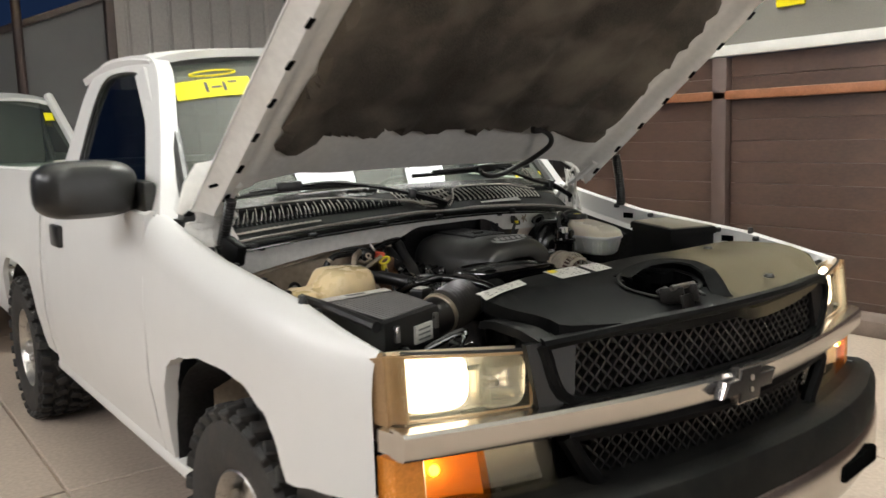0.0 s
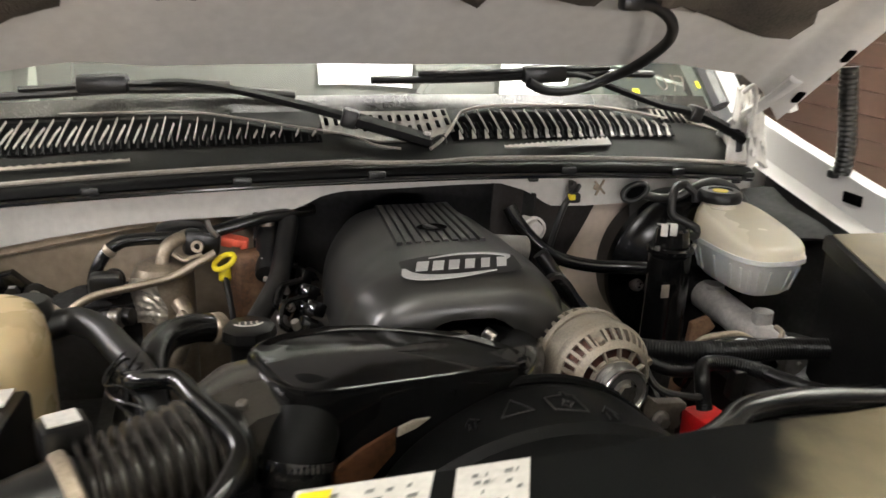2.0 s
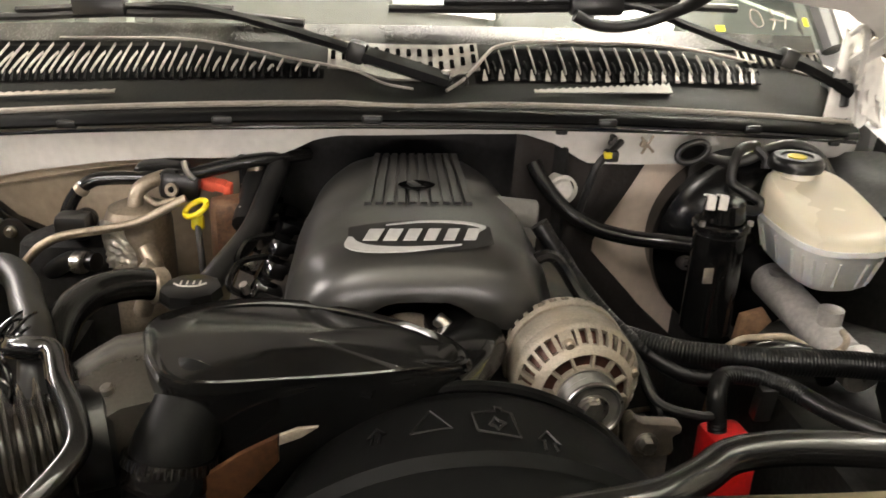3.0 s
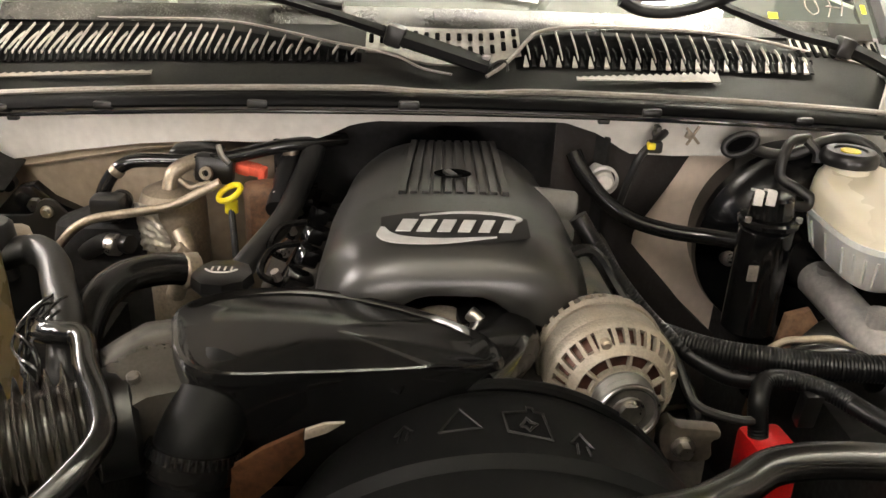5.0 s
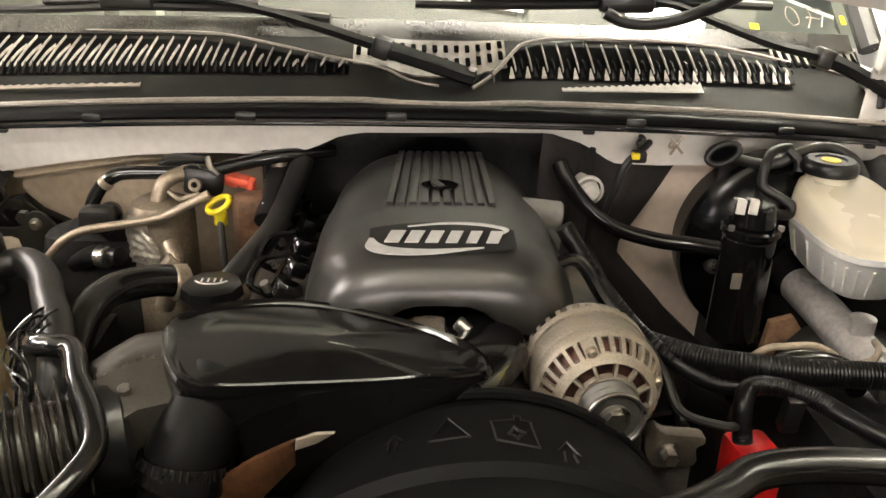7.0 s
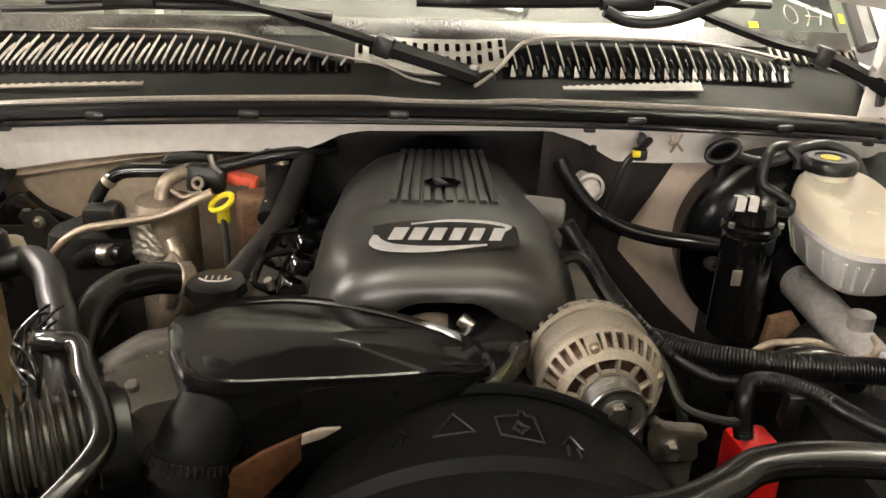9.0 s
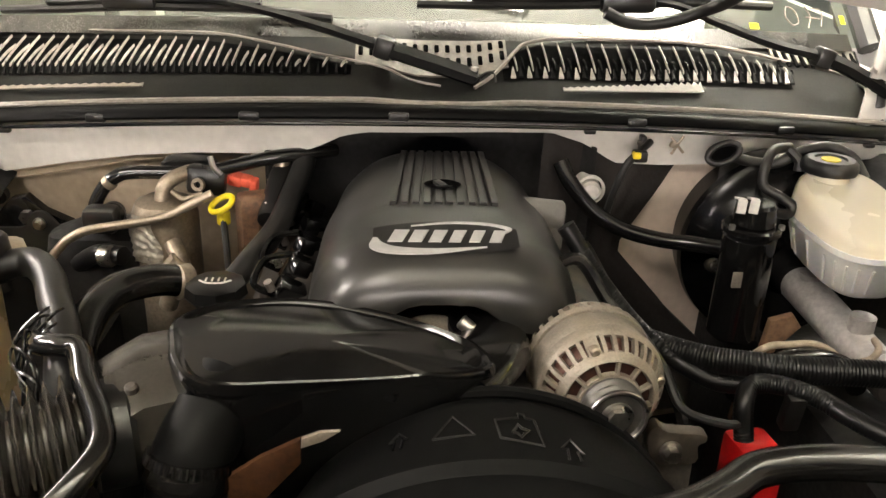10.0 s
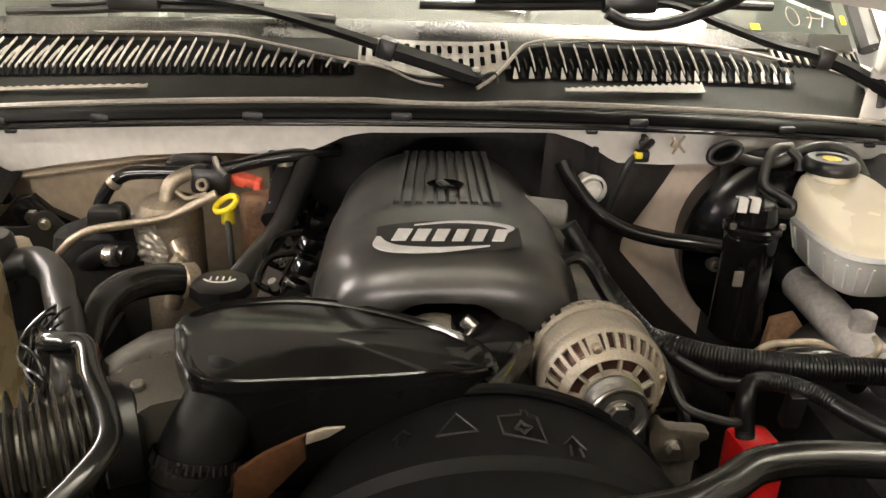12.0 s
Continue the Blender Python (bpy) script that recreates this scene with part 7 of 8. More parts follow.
def shroud(u, v):
    a = radians(158 - 132 * u)
    y = 0.215 + 0.225 * v
    cz, r = shroud_arc(y)
    r -= (0.010 if v < 0.52 else 0.0) + (0.005 if v > 0.94 else 0)
    return (SC + r * math.cos(a), y, cz + r * math.sin(a))


sheet(bm, shroud, 60, 26, 0.006)
shr = part("fan_shroud", bm, MATT, truck, "black plastic fan shroud with moulded symbols")
bm = bmesh.new()
tube(bm, [(SC + 0.2065 * math.cos(radians(a)), 0.435, 0.878 + 0.2065 * math.sin(radians(a))) for a in range(18, 163, 6)], 0.007, 8, 2)
part("rim", bm, MATT, shr)


def emboss(pts, width=0.0013):
    bm = bmesh.new()
    out = []
    for x, y in pts:
        cz, r = shroud_arc(y)
        out.append((x, y, cz + math.sqrt((r + 0.0008) ** 2 - (x - SC) ** 2)))
    tube(bm, out, width, 5, 1)
    return bm


part("symbol", emboss([(0.036, 0.364), (0.076, 0.356), (0.071, 0.392), (0.063, 0.394), (0.062, 0.399), (0.056, 0.400), (0.056, 0.394), (0.033, 0.390), (0.036, 0.364)]), BLACK, shr)
part("symbol", emboss([(-0.027, 0.370), (0.012, 0.370), (-0.007, 0.399), (-0.027, 0.370)]), BLACK, shr)
part("symbol", emboss([(0.097, 0.342), (0.098, 0.357), (0.092, 0.356), (0.103, 0.372), (0.113, 0.354), (0.107, 0.355), (0.109, 0.343)]), BLACK, shr)
part("symbol", emboss([(-0.064, 0.370), (-0.062, 0.382), (-0.067, 0.381), (-0.058, 0.392), (-0.050, 0.380), (-0.055, 0.381), (-0.057, 0.369)]), BLACK, shr)
part("symbol", emboss([(0.048, 0.372), (0.052, 0.378), (0.054, 0.384), (0.058, 0.378), (0.064, 0.376), (0.059, 0.371), (0.056, 0.366), (0.053, 0.371), (0.048, 0.372)], 0.0016), BLACK, shr)
bm = bmesh.new()
box(bm, (-0.124, 0.432, 1.036), (0.050, 0.012, 0.010), 0.004, rot=(0, -28, 12))
part("pale_chip", bm, LABEL, shr)
bm = bmesh.new()
sheet(bm, lambda u, v: (-0.33 + 0.66 * u, 0.46 + 0.06 * v, 0.74 - 0.05 * v), 4, 2, 0.01)
part("fan_guard", bm, RUST, shr)

# alternator
AX, AZ, AY = 0.165, 1.050, 0.464
AM = Matrix.Translation((AX, AY, AZ)) @ Matrix.Rotation(radians(4), 4, "Z") @ Matrix.Rotation(radians(-90), 4, "X") @ Matrix.Scale(0.90, 4)   # local z runs rearwards
COPPER = mat("dusty_copper_winding", (0.075, 0.028, 0.018), 0.5, metal=0.4, var=0.5, scale=60, bump=0.2)
bm = bmesh.new()
lathe(bm, [(0.0, 0.014), (0.050, 0.014), (0.064, 0.024), (0.070, 0.040), (0.070, 0.112), (0.060, 0.118), (0.0, 0.118)], AM, 40)
alt = part("alternator", bm, COPPER, truck, "dusty cast-aluminium alternator with cooling slots")
# solid bands of the two end frames and the stator ring between them
for nm, prof in (("hub_ring", [(0.030, 0.002), (0.033, 0.0), (0.039, 0.001), (0.040, 0.008), (0.030, 0.012)]),
                 ("face_ring", [(0.053, 0.006), (0.055, 0.004), (0.061, 0.008), (0.064, 0.013), (0.062, 0.020), (0.052, 0.014)]),
                 ("shoulder_ring", [(0.0755, 0.032), (0.0785, 0.035), (0.0800, 0.042), (0.0800, 0.050), (0.0780, 0.052), (0.070, 0.052), (0.070, 0.036)]),
                 ("stator_ring", [(0.0765, 0.0525), (0.0775, 0.054), (0.0775, 0.086), (0.0765, 0.0875), (0.070, 0.0875), (0.070, 0.0525)]),
                 ("rear_ring", [(0.0800, 0.088), (0.0810, 0.090), (0.0810, 0.098), (0.0790, 0.100), (0.070, 0.100), (0.070, 0.088)]),
                 ("rear_cap", [(0.074, 0.118), (0.071, 0.126), (0.060, 0.132), (0.0, 0.134), (0.0, 0.120), (0.066, 0.116)])):
    bm = bmesh.new()
    lathe(bm, prof + prof[:1], AM, 56)
    part(nm, bm, ALU, alt)
for k in range(32):
    m = AM @ Matrix.Rotation(radians(11.25 * k + 4), 4, "Z")
    solid = k % 8 == 6
    bm = bmesh.new()
    wide = 0.016 if solid else 0.0052
    loft(bm, [[m @ Vector((r, -wide / 2, z)), m @ Vector((r, wide / 2, z)), m @ Vector((r - dr, wide / 2, z + dz)), m @ Vector((r - dr, -wide / 2, z + dz))]
              for r, z, dr, dz in ((0.0605, 0.009, 0.002, 0.007), (0.068, 0.0165, 0.005, 0.005), (0.0735, 0.0255, 0.006, 0.003), (0.0775, 0.036, 0.006, 0.0))])
    part("web", bm, ALU, alt)
    bm = bmesh.new()
    loft(bm, [[m @ Vector((r, -0.0032, z)), m @ Vector((r, 0.0032, z)), m @ Vector((r - 0.006, 0.0032, z)), m @ Vector((r - 0.006, -0.0032, z))] for r, z in ((0.0800, 0.097), (0.0800, 0.106), (0.076, 0.116), (0.072, 0.122))])
    part("rear_web", bm, ALU, alt)
for k in range(12):
    m = AM @ Matrix.Rotation(radians(30 * k + 8), 4, "Z")
    bm = bmesh.new()
    box(bm, (0.0465, 0, 0.007), (0.018, 0.0042, 0.009), 0.0012, m=m, rot=(0, -14, 0))
    part("spoke", bm, ALU, alt)
bm = bmesh.new()
lathe(bm, [(0.0, -0.026), (0.012, -0.026), (0.013, -0.025), (0.030, -0.027), (0.033, -0.030), (0.036, -0.030), (0.037, -0.026), (0.033, -0.022), (0.037, -0.016), (0.033, -0.010), (0.037, -0.004), (0.036, 0.002), (0.0, 0.002)], AM, 36)
part("pulley", bm, mat("dull_pulley_steel", (0.10, 0.095, 0.088), 0.38, metal=0.6, var=0.3, scale=20, bump=0.1), alt)
bm = bmesh.new()
cyl(bm, AM @ Vector((0, 0, -0.020)), AM @ Vector((0, 0, -0.036)), 0.0125, None, 6)
part("pulley_nut", bm, STEEL, alt)
bm = bmesh.new()
lathe(bm, [(0.0325, -0.0300), (0.0335, -0.0315), (0.0360, -0.0315), (0.0368, -0.0295)], AM, 36)
lathe(bm, [(0.0125, -0.0255), (0.0135, -0.0290), (0.0185, -0.0290), (0.0195, -0.0262)], AM, 28)
part("pulley_ring", bm, STEEL, alt)
for a in (-18, 72, 162, 252):
    bm = bmesh.new()
    d = Matrix.Rotation(radians(a), 3, "Z") @ Vector((0.0665, 0, 0))
    cyl(bm, AM @ Vector((d.x, d.y, 0.022)), AM @ Vector((d.x, d.y, 0.010)), 0.0062, 0.0055, 12, 0.002)
    part("case_bolt", bm, PIPE, alt)
bm = bmesh.new()
prism(bm, smooth_poly([(0.046, -0.040), (0.056, -0.028), (0.068, -0.036), (0.108, -0.040), (0.112, -0.050), (0.104, -0.056), (0.104, -0.078), (0.064, -0.080), (0.050, -0.066)], 3), -0.006, 0.010, 0.003, m=Matrix.Translation((AX, AY + 0.01, AZ + 0.0)) @ Matrix.Rotation(radians(90), 4, "X"))
part("mounting_bracket", bm, mat("grimy_bracket_steel", (0.075, 0.063, 0.05), 0.45, metal=0.5, var=0.4, scale=30, bump=0.3), alt)
bm = bmesh.new()
box(bm, (AX + 0.084, AY + 0.018, AZ - 0.125), (0.044, 0.016, 0.10), 0.004)
part("bracket_stem", bm, GRIME, alt)
bm = bmesh.new()
cyl(bm, (AX + 0.073, 0.466, AZ - 0.060), (AX + 0.073, 0.450, AZ - 0.060), 0.0085, None, 6)
cyl(bm, (AX + 0.073, 0.466, AZ - 0.060), (AX + 0.073, 0.461, AZ - 0.060), 0.0125, None, 16)
part("mounting_bolt", bm, STEEL, alt)
bm = bmesh.new()
tube(bm, [(0.155, 0.59, 1.105), (0.21, 0.585, 1.085), (0.25, 0.56, 1.04), (0.27, 0.53, 1.0), (0.32, 0.52, 0.985), (0.35, 0.53, 0.98)], 0.0055, 8, 8)
part("charge_lead", bm, RUBBER, alt)
bm = bmesh.new()
tube(bm, [(0.155, 0.72, 1.15), (0.20, 0.70, 1.085), (0.26, 0.67, 1.02), (0.33, 0.62, 0.985), (0.385, 0.60, 0.985)], 0.0125, 12, 10, pitch=0.0045, dent=0.0008)
part("conduit", bm, CONDUIT, truck, "ribbed black wiring conduit")
bm = bmesh.new()
tube(bm, [(0.10, 0.62, 1.12), (0.16, 0.66, 1.13), (0.20, 0.64, 1.08), (0.25, 0.60, 1.03), (0.28, 0.56, 0.98), (0.285, 0.52, 0.93)], 0.008, 8, 8)
part("belt_cover_hose", bm, HOSE, truck)
bm = bmesh.new()
tube(bm, [(0.24, 0.70, 1.005), (0.32, 0.64, 1.005), (0.380, 0.610, 1.010), (0.445, 0.594, 1.012), (0.545, 0.582, 1.012), (0.62, 0.56, 1.01), (0.70, 0.53, 1.0)], 0.0175, 16, 10, pitch=0.0046, dent=0.0009)
part("conduit", bm, CONDUIT, truck, "thick ribbed battery cable conduit")
bm = bmesh.new()
tube(bm, [(0.348, 0.525, 0.96), (0.345, 0.535, 1.0), (0.360, 0.556, 1.014), (0.392, 0.558, 1.014), (0.430, 0.538, 1.010), (0.455, 0.498, 1.008), (0.482, 0.466, 1.005), (0.55, 0.41, 1.0)], 0.0120, 14, 10, pitch=0.0045, dent=0.0008)
part("conduit", bm, CONDUIT, truck, "ribbed battery cable conduit")
bm = bmesh.new()
box(bm, (0.381, 0.560, 0.882), (0.056, 0.062, 0.10), 0.008, rot=(0, 0, 8))
redbox = part("terminal_cover", bm, RED, truck, "bright red battery terminal cover")
bm = bmesh.new()
box(bm, (0.410, 0.545, 0.985), (0.022, 0.018, 0.05), 0.003, rot=(10, 0, 0))
part("clip", bm, BLACK, redbox)
bm = bmesh.new()
tube(bm, [(0.03, 0.265, 1.045), (0.10, 0.272, 1.056), (0.18, 0.285, 1.060), (0.235, 0.316, 1.058), (0.275, 0.340, 1.062), (0.335, 0.347, 1.064), (0.42, 0.342, 1.062), (0.52, 0.33, 1.057)], 0.0175, 16, 10, pitch=0.0050, dent=0.0005)
part("radiator_tank_edge", bm, HOSE, truck, "glossy black top hose along the radiator")
bm = bmesh.new()
sheet(bm, lambda u, v: (0.24 + 0.36 * u, 0.20 + 0.12 * v, 0.985 - 0.02 * (1 - v)), 6, 3, 0.01)
part("radiator_top", bm, PAD, truck)

# brake booster and reservoir
BM = Matrix.Translation((0.556, 0.975, 1.018)) @ Matrix.Rotation(radians(90), 4, "X") @ Matrix.Diagonal((0.95, 0.95, 1.0, 1.0))
bm = bmesh.new()
lathe(bm, [(0.0, 0.095), (0.045, 0.093), (0.055, 0.080), (0.095, 0.072), (0.130, 0.058), (0.150, 0.036), (0.158, 0.026), (0.166, 0.022), (0.168, 0.008), (0.160, 0.0), (0.158, -0.05), (0.0, -0.06)], BM, 64)
boost = part("brake_booster", bm, mat("black_booster_paint", (0.004, 0.004, 0.004), 0.2, var=0.3, scale=9, bump=0.02, spec=0.3), truck, "round glossy black brake booster")
for a in (200, 20):
    bm = bmesh.new()
    d = Matrix.Rotation(radians(a), 3, "Z") @ Vector((0.105, 0, 0.068))
    cyl(bm, BM @ d, BM @ (d + Vector((0, 0, 0.016))), 0.010, None, 6)
    part("nut", bm, STEEL, boost)
bm = bmesh.new()
cyl(bm, (0.440, 0.925, 1.006), (0.438, 0.908, 1.009), 0.013, 0.012, 16, 0.002)
cyl(bm, (0.438, 0.910, 1.009), (0.437, 0.900, 1.011), 0.006, None, 10)
part("stud", bm, STEEL, boost)
PX, PY = 0.450, 0.830
bm = bmesh.new()
cyl(bm, (PX, PY, 0.93), (PX, PY, 1.100), 0.038, None, 28, 0.006)
valve = part("vacuum_pump", bm, GLOSS, truck, "black cylindrical valve before the booster")
bm = bmesh.new()
cyl(bm, (PX, PY, 1.0995), (PX, PY, 1.112), 0.042, None, 28, 0.003)
part("flange", bm, GLOSS, valve)
bm = bmesh.new()
cyl(bm, (PX + 0.002, PY, 1.110), (PX + 0.002, PY, 1.145), 0.031, 0.029, 12, 0.004)
part("head", bm, GLOSS, valve)
for sx in (-1, 1):
    bm = bmesh.new()
    cyl(bm, (PX + sx * 0.036, PY - 0.018, 1.110), (PX + sx * 0.036, PY - 0.018, 1.117), 0.0045, None, 10)
    part("screw", bm, STEEL, valve)
bm = bmesh.new()
for dx in (-0.030, -0.012):
    box(bm, (PX + dx, PY - 0.024, 1.147), (0.0135, 0.003, 0.020), 0.001, rot=(-12, 8, 0))
    box(bm, (PX + dx, PY - 0.016, 1.156), (0.0135, 0.014, 0.003), 0.001, rot=(-12, 8, 0))
part("connector", bm, LABEL, valve)
bm = bmesh.new()
box(bm, (PX - 0.024, PY - 0.038, 1.040), (0.014, 0.004, 0.024), 0.001)
part("label", bm, STRIP, valve)
bm = bmesh.new()
tube(bm, [(0.190, 0.960, 1.16), (0.205, 0.945, 1.132), (0.241, 0.930, 1.092), (0.285, 0.920, 1.066), (0.34, 0.905, 1.055), (0.39, 0.885, 1.056), (0.440, 0.850, 1.062)], 0.0125, 12, 8)
part("vacuum_hose", bm, HOSE, truck, "black vacuum hose to the booster")
bm = bmesh.new()
tube(bm, [(0.462, 0.985, 1.168), (0.492, 0.955, 1.165), (0.52, 0.935, 1.172), (0.56, 0.935, 1.192), (0.60, 0.94, 1.196), (0.628, 0.92, 1.185), (0.640, 0.895, 1.160)], 0.0085, 10, 8)
tube(bm, [(0.535, 0.935, 1.196), (0.505, 0.92, 1.196), (0.487, 0.90, 1.180), (0.484, 0.89, 1.150), (0.505, 0.870, 1.138), (0.520, 0.860, 1.128), (0.512, 0.855, 1.118), (0.485, 0.845, 1.124)], 0.0078, 10, 8)
tube(bm, [(0.53, 0.93, 1.195), (0.545, 0.92, 1.18), (0.545, 0.915, 1.165)], 0.0075, 8, 6)
part("sensor_lead", bm, RUBBER, boost)
# reservoir: a lipped tub with a sloped lid
bm = bmesh.new()


def tub(cx, cy, hw, hl, z, n=32, p=0.5):
    return [Vector((cx + hw * math.copysign(abs(math.cos(a)) ** p, math.cos(a)), cy + hl * math.copysign(abs(math.sin(a)) ** p, math.sin(a)), z)) for a in (2 * math.pi * k / n for k in range(n))]


RX, RY = 0.588, 0.808
loft(bm, [tub(RX, RY, 0.044, 0.080, 1.044, 40, 0.6), tub(RX, RY, 0.053, 0.092, 1.054, 40, 0.6), tub(RX, RY, 0.063, 0.106, 1.098, 40, 0.6), tub(RX, RY, 0.065, 0.108, 1.106, 40, 0.6), tub(RX, RY, 0.070, 0.114, 1.108, 40, 0.62), tub(RX, RY, 0.070, 0.114, 1.116, 40, 0.62)])
reservoir = part("brake_fluid_reservoir", bm, RESERVOIR, truck, "milky white brake fluid reservoir with a yellowed top")
bm = bmesh.new()
rings = []
for f, z, rise in ((1.0, 1.1165, 0.0), (0.985, 1.119, 0.0), (0.970, 1.129, 0.004), (0.955, 1.140, 0.010), (0.92, 1.149, 0.016), (0.84, 1.1545, 0.019), (0.5, 1.156, 0.014), (0.1, 1.156, 0.010)):
    rings.append([p + Vector((0, 0, rise * (p.y - RY) / 0.113)) for p in tub(RX, RY, 0.069 * f, 0.113 * f, z, 40, 0.62)])
loft(bm, rings)
lathe(bm, [(0.038, 0.0), (0.031, 0.016), (0.031, 0.026), (0.0, 0.026)], pose(RX - 0.008, 0.892, 1.150), 28)
part("lid", bm, RES_TOP, reservoir, "yellowed translucent lid")
bm = bmesh.new()
lathe(bm, [(0.0, 0.012), (0.022, 0.012), (0.024, 0.015), (0.034, 0.015), (0.039, 0.011), (0.0415, 0.002), (0.040, -0.005), (0.034, -0.006), (0.0, -0.006)], pose(RX - 0.008, 0.892, 1.178), 14)
cap = part("cap", bm, BLACK, reservoir, "black filler cap with a yellow symbol")
bm = bmesh.new()
lathe(bm, [(0.0, 0.0), (0.014, 0.0), (0.014, 0.0015), (0.0, 0.0015)], pose(RX - 0.008, 0.892, 1.1905), 16)
part("symbol", bm, YELLOW, cap)
for k in range(22):
    a = 2 * math.pi * k / 22
    bm = bmesh.new()
    q0, q1 = tub(RX, RY, 0.0535, 0.0925, 1.056, 22, 0.6)[k], tub(RX, RY, 0.0628, 0.1055, 1.096, 22, 0.6)[k]
    tube(bm, [q0, (q0 + q1) / 2, q1], 0.0022, 6, 1)
    part("rib", bm, RESERVOIR, reservoir)
# master cylinder
bm = bmesh.new()
cyl(bm, (0.560, 0.93, 1.000), (0.600, 0.690, 0.955), 0.030, 0.028, 24, 0.006)
cyl(bm, (0.604, 0.690, 0.955), (0.610, 0.655, 0.949), 0.031, None, 28, 0.004)
cyl(bm, (0.612, 0.656, 0.945), (0.613, 0.651, 0.944), 0.005, None, 8)
cyl(bm, (0.572, 0.86, 0.99), (0.572, 0.86, 1.02), 0.018, None, 14)
cyl(bm, (0.593, 0.74, 0.97), (0.593, 0.74, 1.01), 0.018, None, 14)
part("master_cylinder", bm, mat("grey_cast_metal", (0.46, 0.44, 0.42), 0.42, metal=0.4, var=0.25, scale=25, bump=0.2), truck, "grey cast brake master cylinder")
bm = bmesh.new()
tube(bm, [(0.395, 0.67, 0.975), (0.422, 0.66, 1.006), (0.45, 0.66, 1.010), (0.484, 0.66, 1.011), (0.509, 0.66, 1.001), (0.528, 0.66, 0.986), (0.56, 0.67, 0.96), (0.60, 0.70, 0.95)], 0.0048, 10, 8)
tube(bm, [(0.44, 0.67, 0.968), (0.464, 0.665, 0.981), (0.497, 0.665, 0.986), (0.537, 0.66, 0.983), (0.566, 0.66, 0.988), (0.574, 0.66, 1.003), (0.585, 0.69, 1.0)], 0.0048, 10, 8)
part("brake_line", bm, mat("dull_coated_line", (0.34, 0.28, 0.21), 0.45, var=0.3, scale=30, bump=0.05), truck, "dull coated brake lines")
bm = bmesh.new()
tube(bm, [(0.39, 0.66, 0.93), (0.41, 0.65, 0.975), (0.46, 0.645, 1.0), (0.52, 0.64, 0.99), (0.545, 0.64, 0.955)], 0.013, 10, 8)
part("coolant_hose", bm, HOSE, truck)
bm = bmesh.new()
prism(bm, [(0.455, 0.80), (0.475, 0.82), (0.488, 0.88), (0.505, 0.93), (0.535, 0.965), (0.52, 0.985), (0.487, 0.975), (0.480, 0.92), (0.462, 0.87)], 0, 0.012, 0.003, m=pose(0, 0.80, 0, 90))
part("rust_patch", bm, RUST, truck)
# fuse box
bm = bmesh.new()
prism(bm, [(0.503, 0.373), (0.676, 0.328), (0.802, 0.632), (0.624, 0.648)], 0.93, 1.166, 0.010)
fuse = part("fuse_box", bm, MATT, truck, "black fuse box with a dusty lid")
bm = bmesh.new()
prism(bm, [(0.498, 0.368), (0.680, 0.321), (0.810, 0.636), (0.620, 0.654)], 1.150, 1.176, 0.008)
part("lid", bm, MATT, fuse)
bm = bmesh.new()
prism(bm, [(0.512, 0.376), (0.674, 0.334), (0.796, 0.626), (0.626, 0.642)], 1.1755, 1.1785, 0.002)
part("lid_panel", bm, DUSTY_LID, fuse)
# odds behind the driver's lamp
for k in range(9):
    bm = bmesh.new()
    x0 = random.uniform(0.66, 0.78)
    y0 = random.uniform(0.05, 0.40)
    tube(bm, [(x0, y0, 1.03), (x0 + random.uniform(-0.04, 0.04), y0 + 0.06, 1.06), (x0 + random.uniform(-0.05, 0.05), y0 + 0.13, 1.03)], random.uniform(0.005, 0.012), 8, 6)
    part("lamp_wire", bm, RUBBER, truck)
for k in range(10):
    bm = bmesh.new()
    x0 = -random.uniform(0.58, 0.78)
    y0 = random.uniform(0.02, 0.15)
    tube(bm, [(x0, y0, 1.0), (x0 + random.uniform(-0.06, 0.06), y0 + 0.03, 1.03), (x0 + random.uniform(-0.08, 0.08), y0 + 0.07, 0.99)], random.uniform(0.004, 0.010), 8, 6)
    part("lamp_wire", bm, HOSE, truck)


# ---- the vehicle parked behind ----
suv = thing("parked_suv", (-0.85, 7.8, 0), "white sport utility vehicle parked behind the pickup", "car")
SX = -0.74
bm = bmesh.new()
prof = [(5.35, 0.55), (5.30, 0.80), (5.38, 1.08), (5.9, 1.22), (6.75, 1.33), (6.85, 1.34), (9.9, 1.38), (10.15, 1.2), (10.2, 0.6), (9.9, 0.42), (5.6, 0.40)]
rings = []
for s, inset in ((-1.0, 0.05), (-0.97, 0.0), (-0.9, -0.02), (0.9, -0.02), (0.97, 0.0), (1.0, 0.05)):
    rings.append([Vector((SX + s * 1.0, 7.75 + (y - 7.75) * (1 - inset * 0.5), 0.9 + (z - 0.9) * (1 - inset))) for y, z in prof])
loft(bm, rings)
part("body", bm, PAINT, suv)
bm = bmesh.new()
sheet(bm, lambda u, v: (SX + (u * 2 - 1) * 0.80, 7.40 + 2.35 * v, lerp_table([(0, 1.975), (0.12, 2.04), (0.5, 2.075), (1, 2.03)], v) - 0.05 * abs(u * 2 - 1) ** 6), 16, 10, 0.03)
part("roof", bm, PAINT, suv)
bm = bmesh.new()
sheet(bm, lambda u, v: (SX + (u * 2 - 1) * (0.90 - 0.13 * v), 6.72 + 0.69 * v + 0.10 * (u * 2 - 1) ** 2, 1.34 + 0.63 * v), 12, 6)
g = part("windshield", bm, WINDSHIELD, suv, out=(0, -1, 0.5))
g.visible_shadow = False
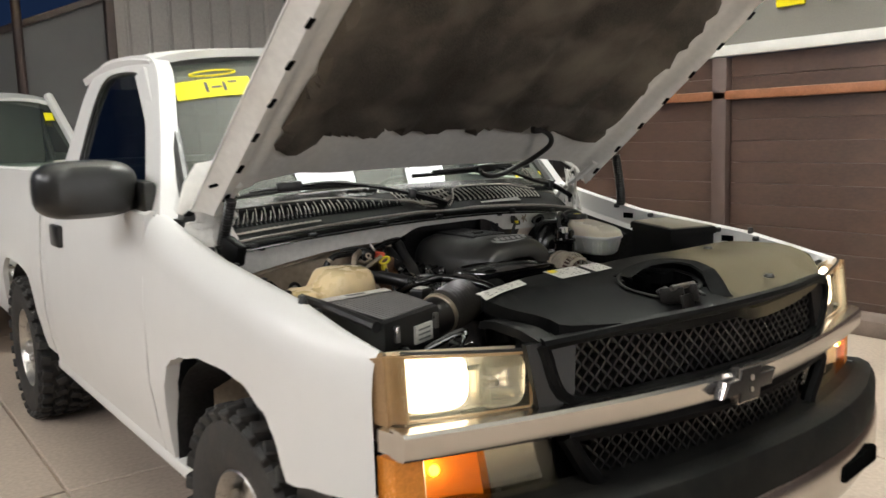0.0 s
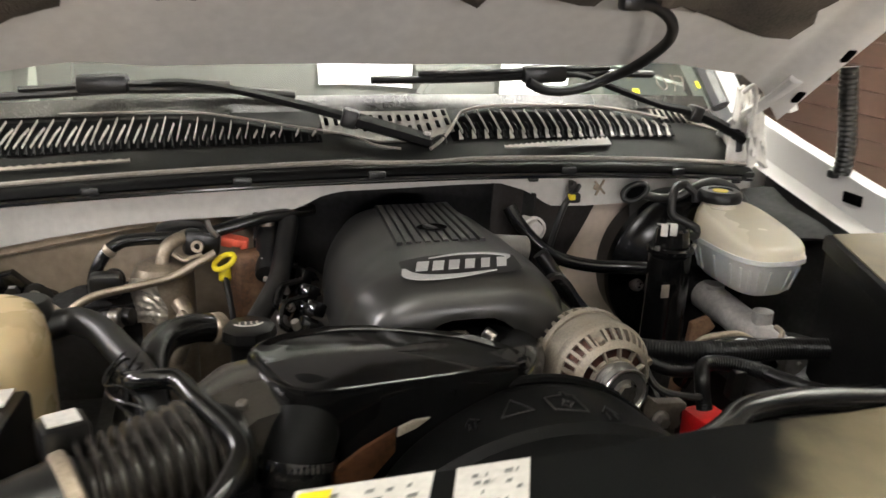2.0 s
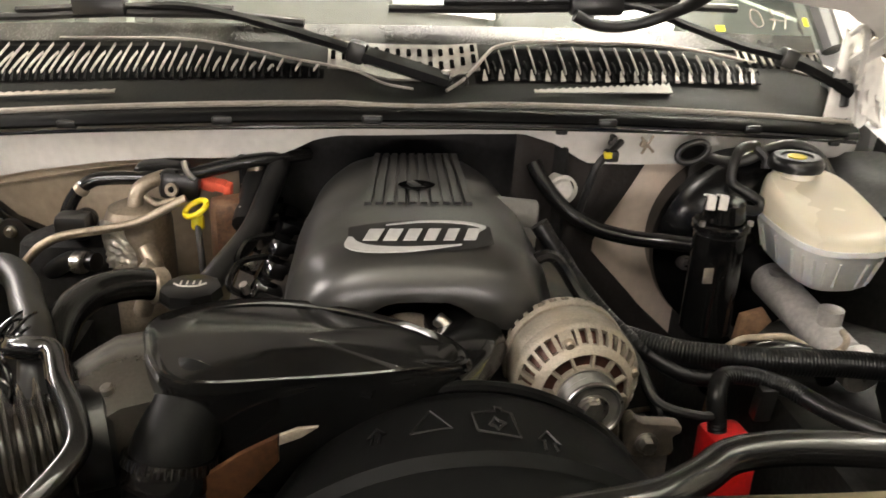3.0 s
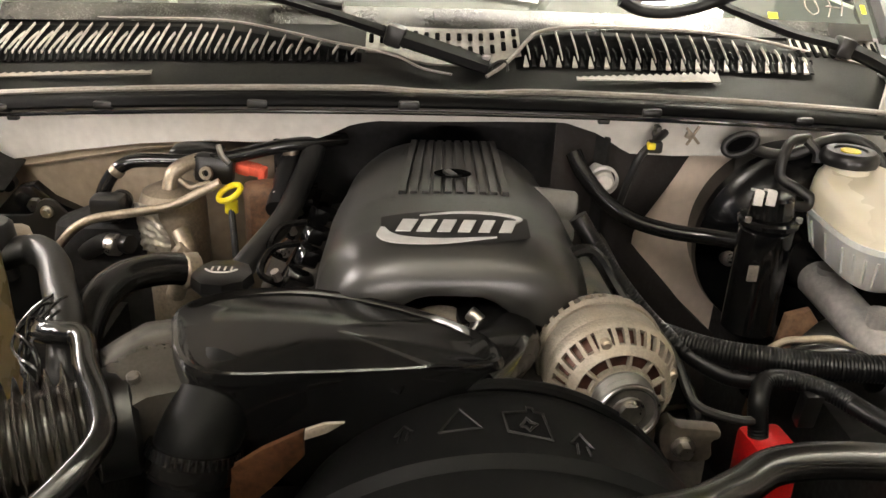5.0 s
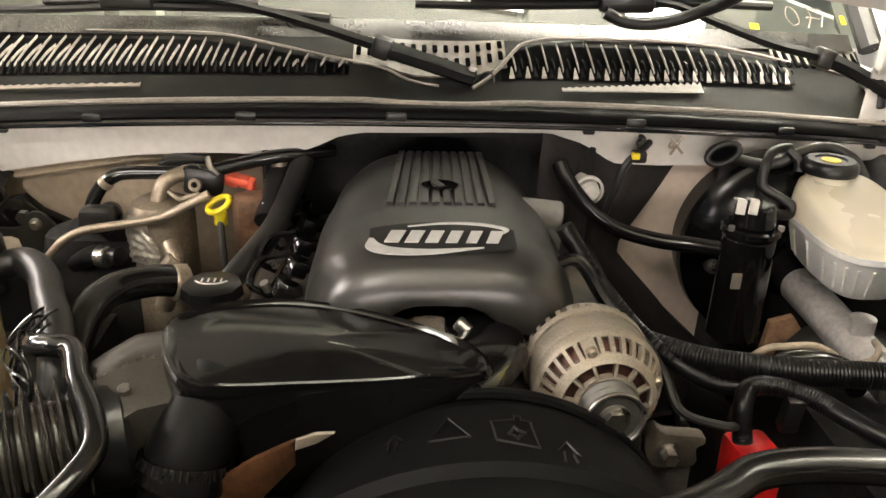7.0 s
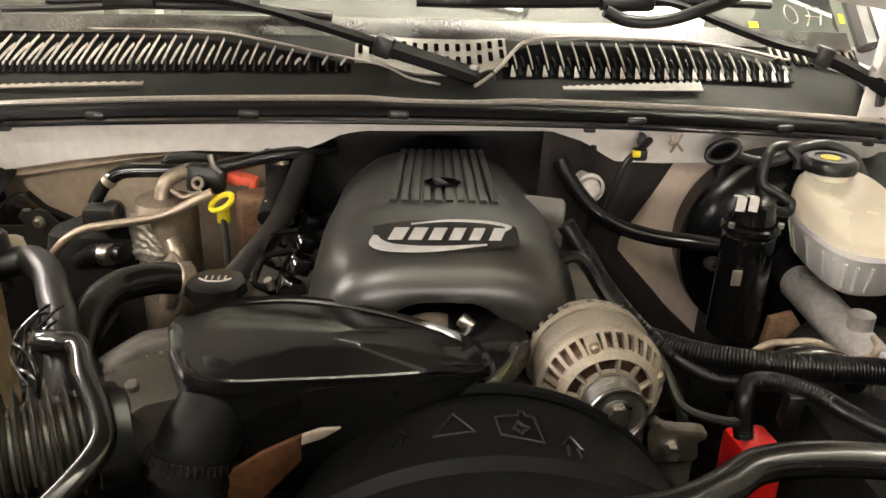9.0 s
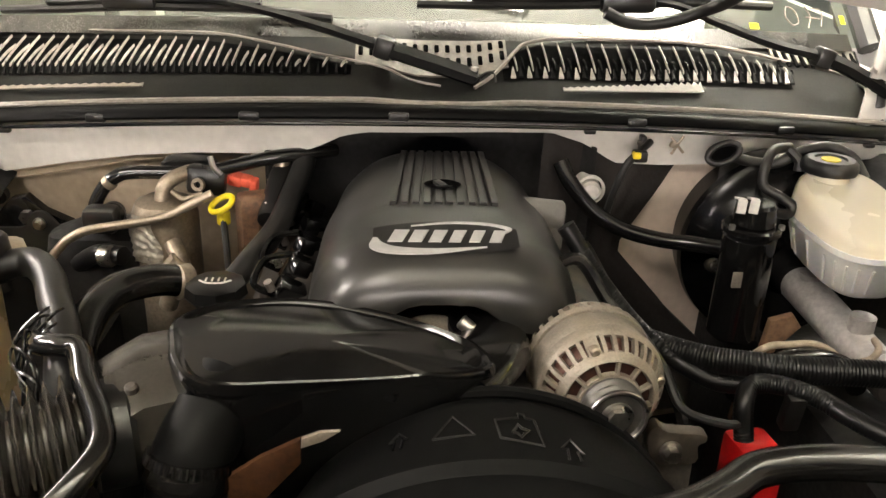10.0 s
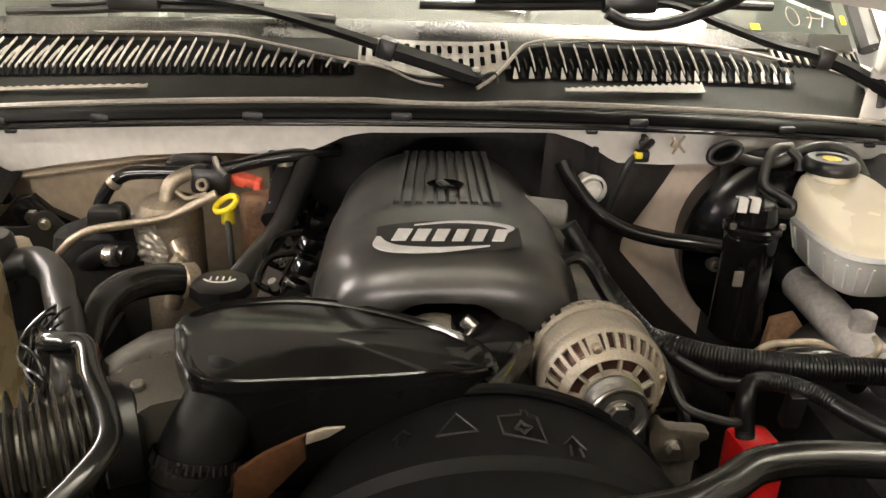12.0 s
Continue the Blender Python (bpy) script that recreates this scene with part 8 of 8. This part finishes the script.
for s in (-1, 1):
    bm = bmesh.new()
    tube(bm, [(SX + s * 0.93, 6.80, 1.33), (SX + s * 0.86, 7.15, 1.68), (SX + s * 0.80, 7.48, 1.99)], 0.045, 8, 4)
    part("front_pillar", bm, PAINT, suv)
    bm = bmesh.new()
    tube(bm, [(SX + s * 0.94, 8.1, 1.35), (SX + s * 0.82, 8.1, 2.0)], 0.04, 8, 4)
    part("middle_pillar", bm, PAINT, suv)
    bm = bmesh.new()
    tube(bm, [(SX + s * 0.94, 9.9, 1.36), (SX + s * 0.82, 9.65, 2.0)], 0.06, 8, 4)
    part("rear_pillar", bm, PAINT, suv)
for s in (-1, 1):
    bm = bmesh.new()
    sheet(bm, lambda u, v: (SX + s * (0.93 - 0.12 * v), 6.95 + 0.45 * v + (2.85 - 0.6 * v) * u, 1.35 + 0.60 * v), 8, 3)
    part("side_window", bm, SIDE_GLASS, suv, out=(s, 0, 0.2))
    bm = bmesh.new()
    box(bm, (SX + s * 1.06, 6.95, 1.42), (0.20, 0.12, 0.16), 0.04)
    part("mirror", bm, BLACK, suv)
    bm = bmesh.new()
    box(bm, (SX + s * 0.72, 5.33, 0.98), (0.40, 0.06, 0.16), 0.03)
    part("headlight", bm, REFLECTOR, suv)
bm = bmesh.new()
box(bm, (SX, 5.31, 0.95), (0.9, 0.05, 0.2), 0.02)
part("grille", bm, BLACK, suv)
bm = bmesh.new()
box(bm, (SX, 7.2, 2.09), (0.10, 0.3, 0.05), 0.02)
part("roof_fin", bm, PAINT, suv)
bm = bmesh.new()
box(bm, (SX, 8.7, 1.45), (1.5, 2.3, 1.0), 0.05)
part("cabin", bm, CABIN, suv)
for s in (-1, 1):
    for y in (6.25, 9.2):
        m = Matrix.Translation((SX + s * 0.84, y, 0.40)) @ Matrix.Rotation(radians(90 * s), 4, "Y")
        w = new("wheel", TY)
        w.parent, w.matrix_parent_inverse, w.matrix_basis = suv, WORLD[suv].inverted(), m
        r = new("rim", RM)
        r.parent, r.matrix_parent_inverse, r.matrix_basis = w, m.inverted(), m
bm = bmesh.new()
sheet(bm, lambda u, v: (SX + 0.70 + 0.08 * u, 6.72 + 0.69 * (0.62 + 0.12 * v) + 0.055, 1.36 + 0.63 * (0.62 + 0.12 * v)), 3, 2)
part("sticker", bm, YELLOW_FILM, suv, "yellow price sticker on the glass")
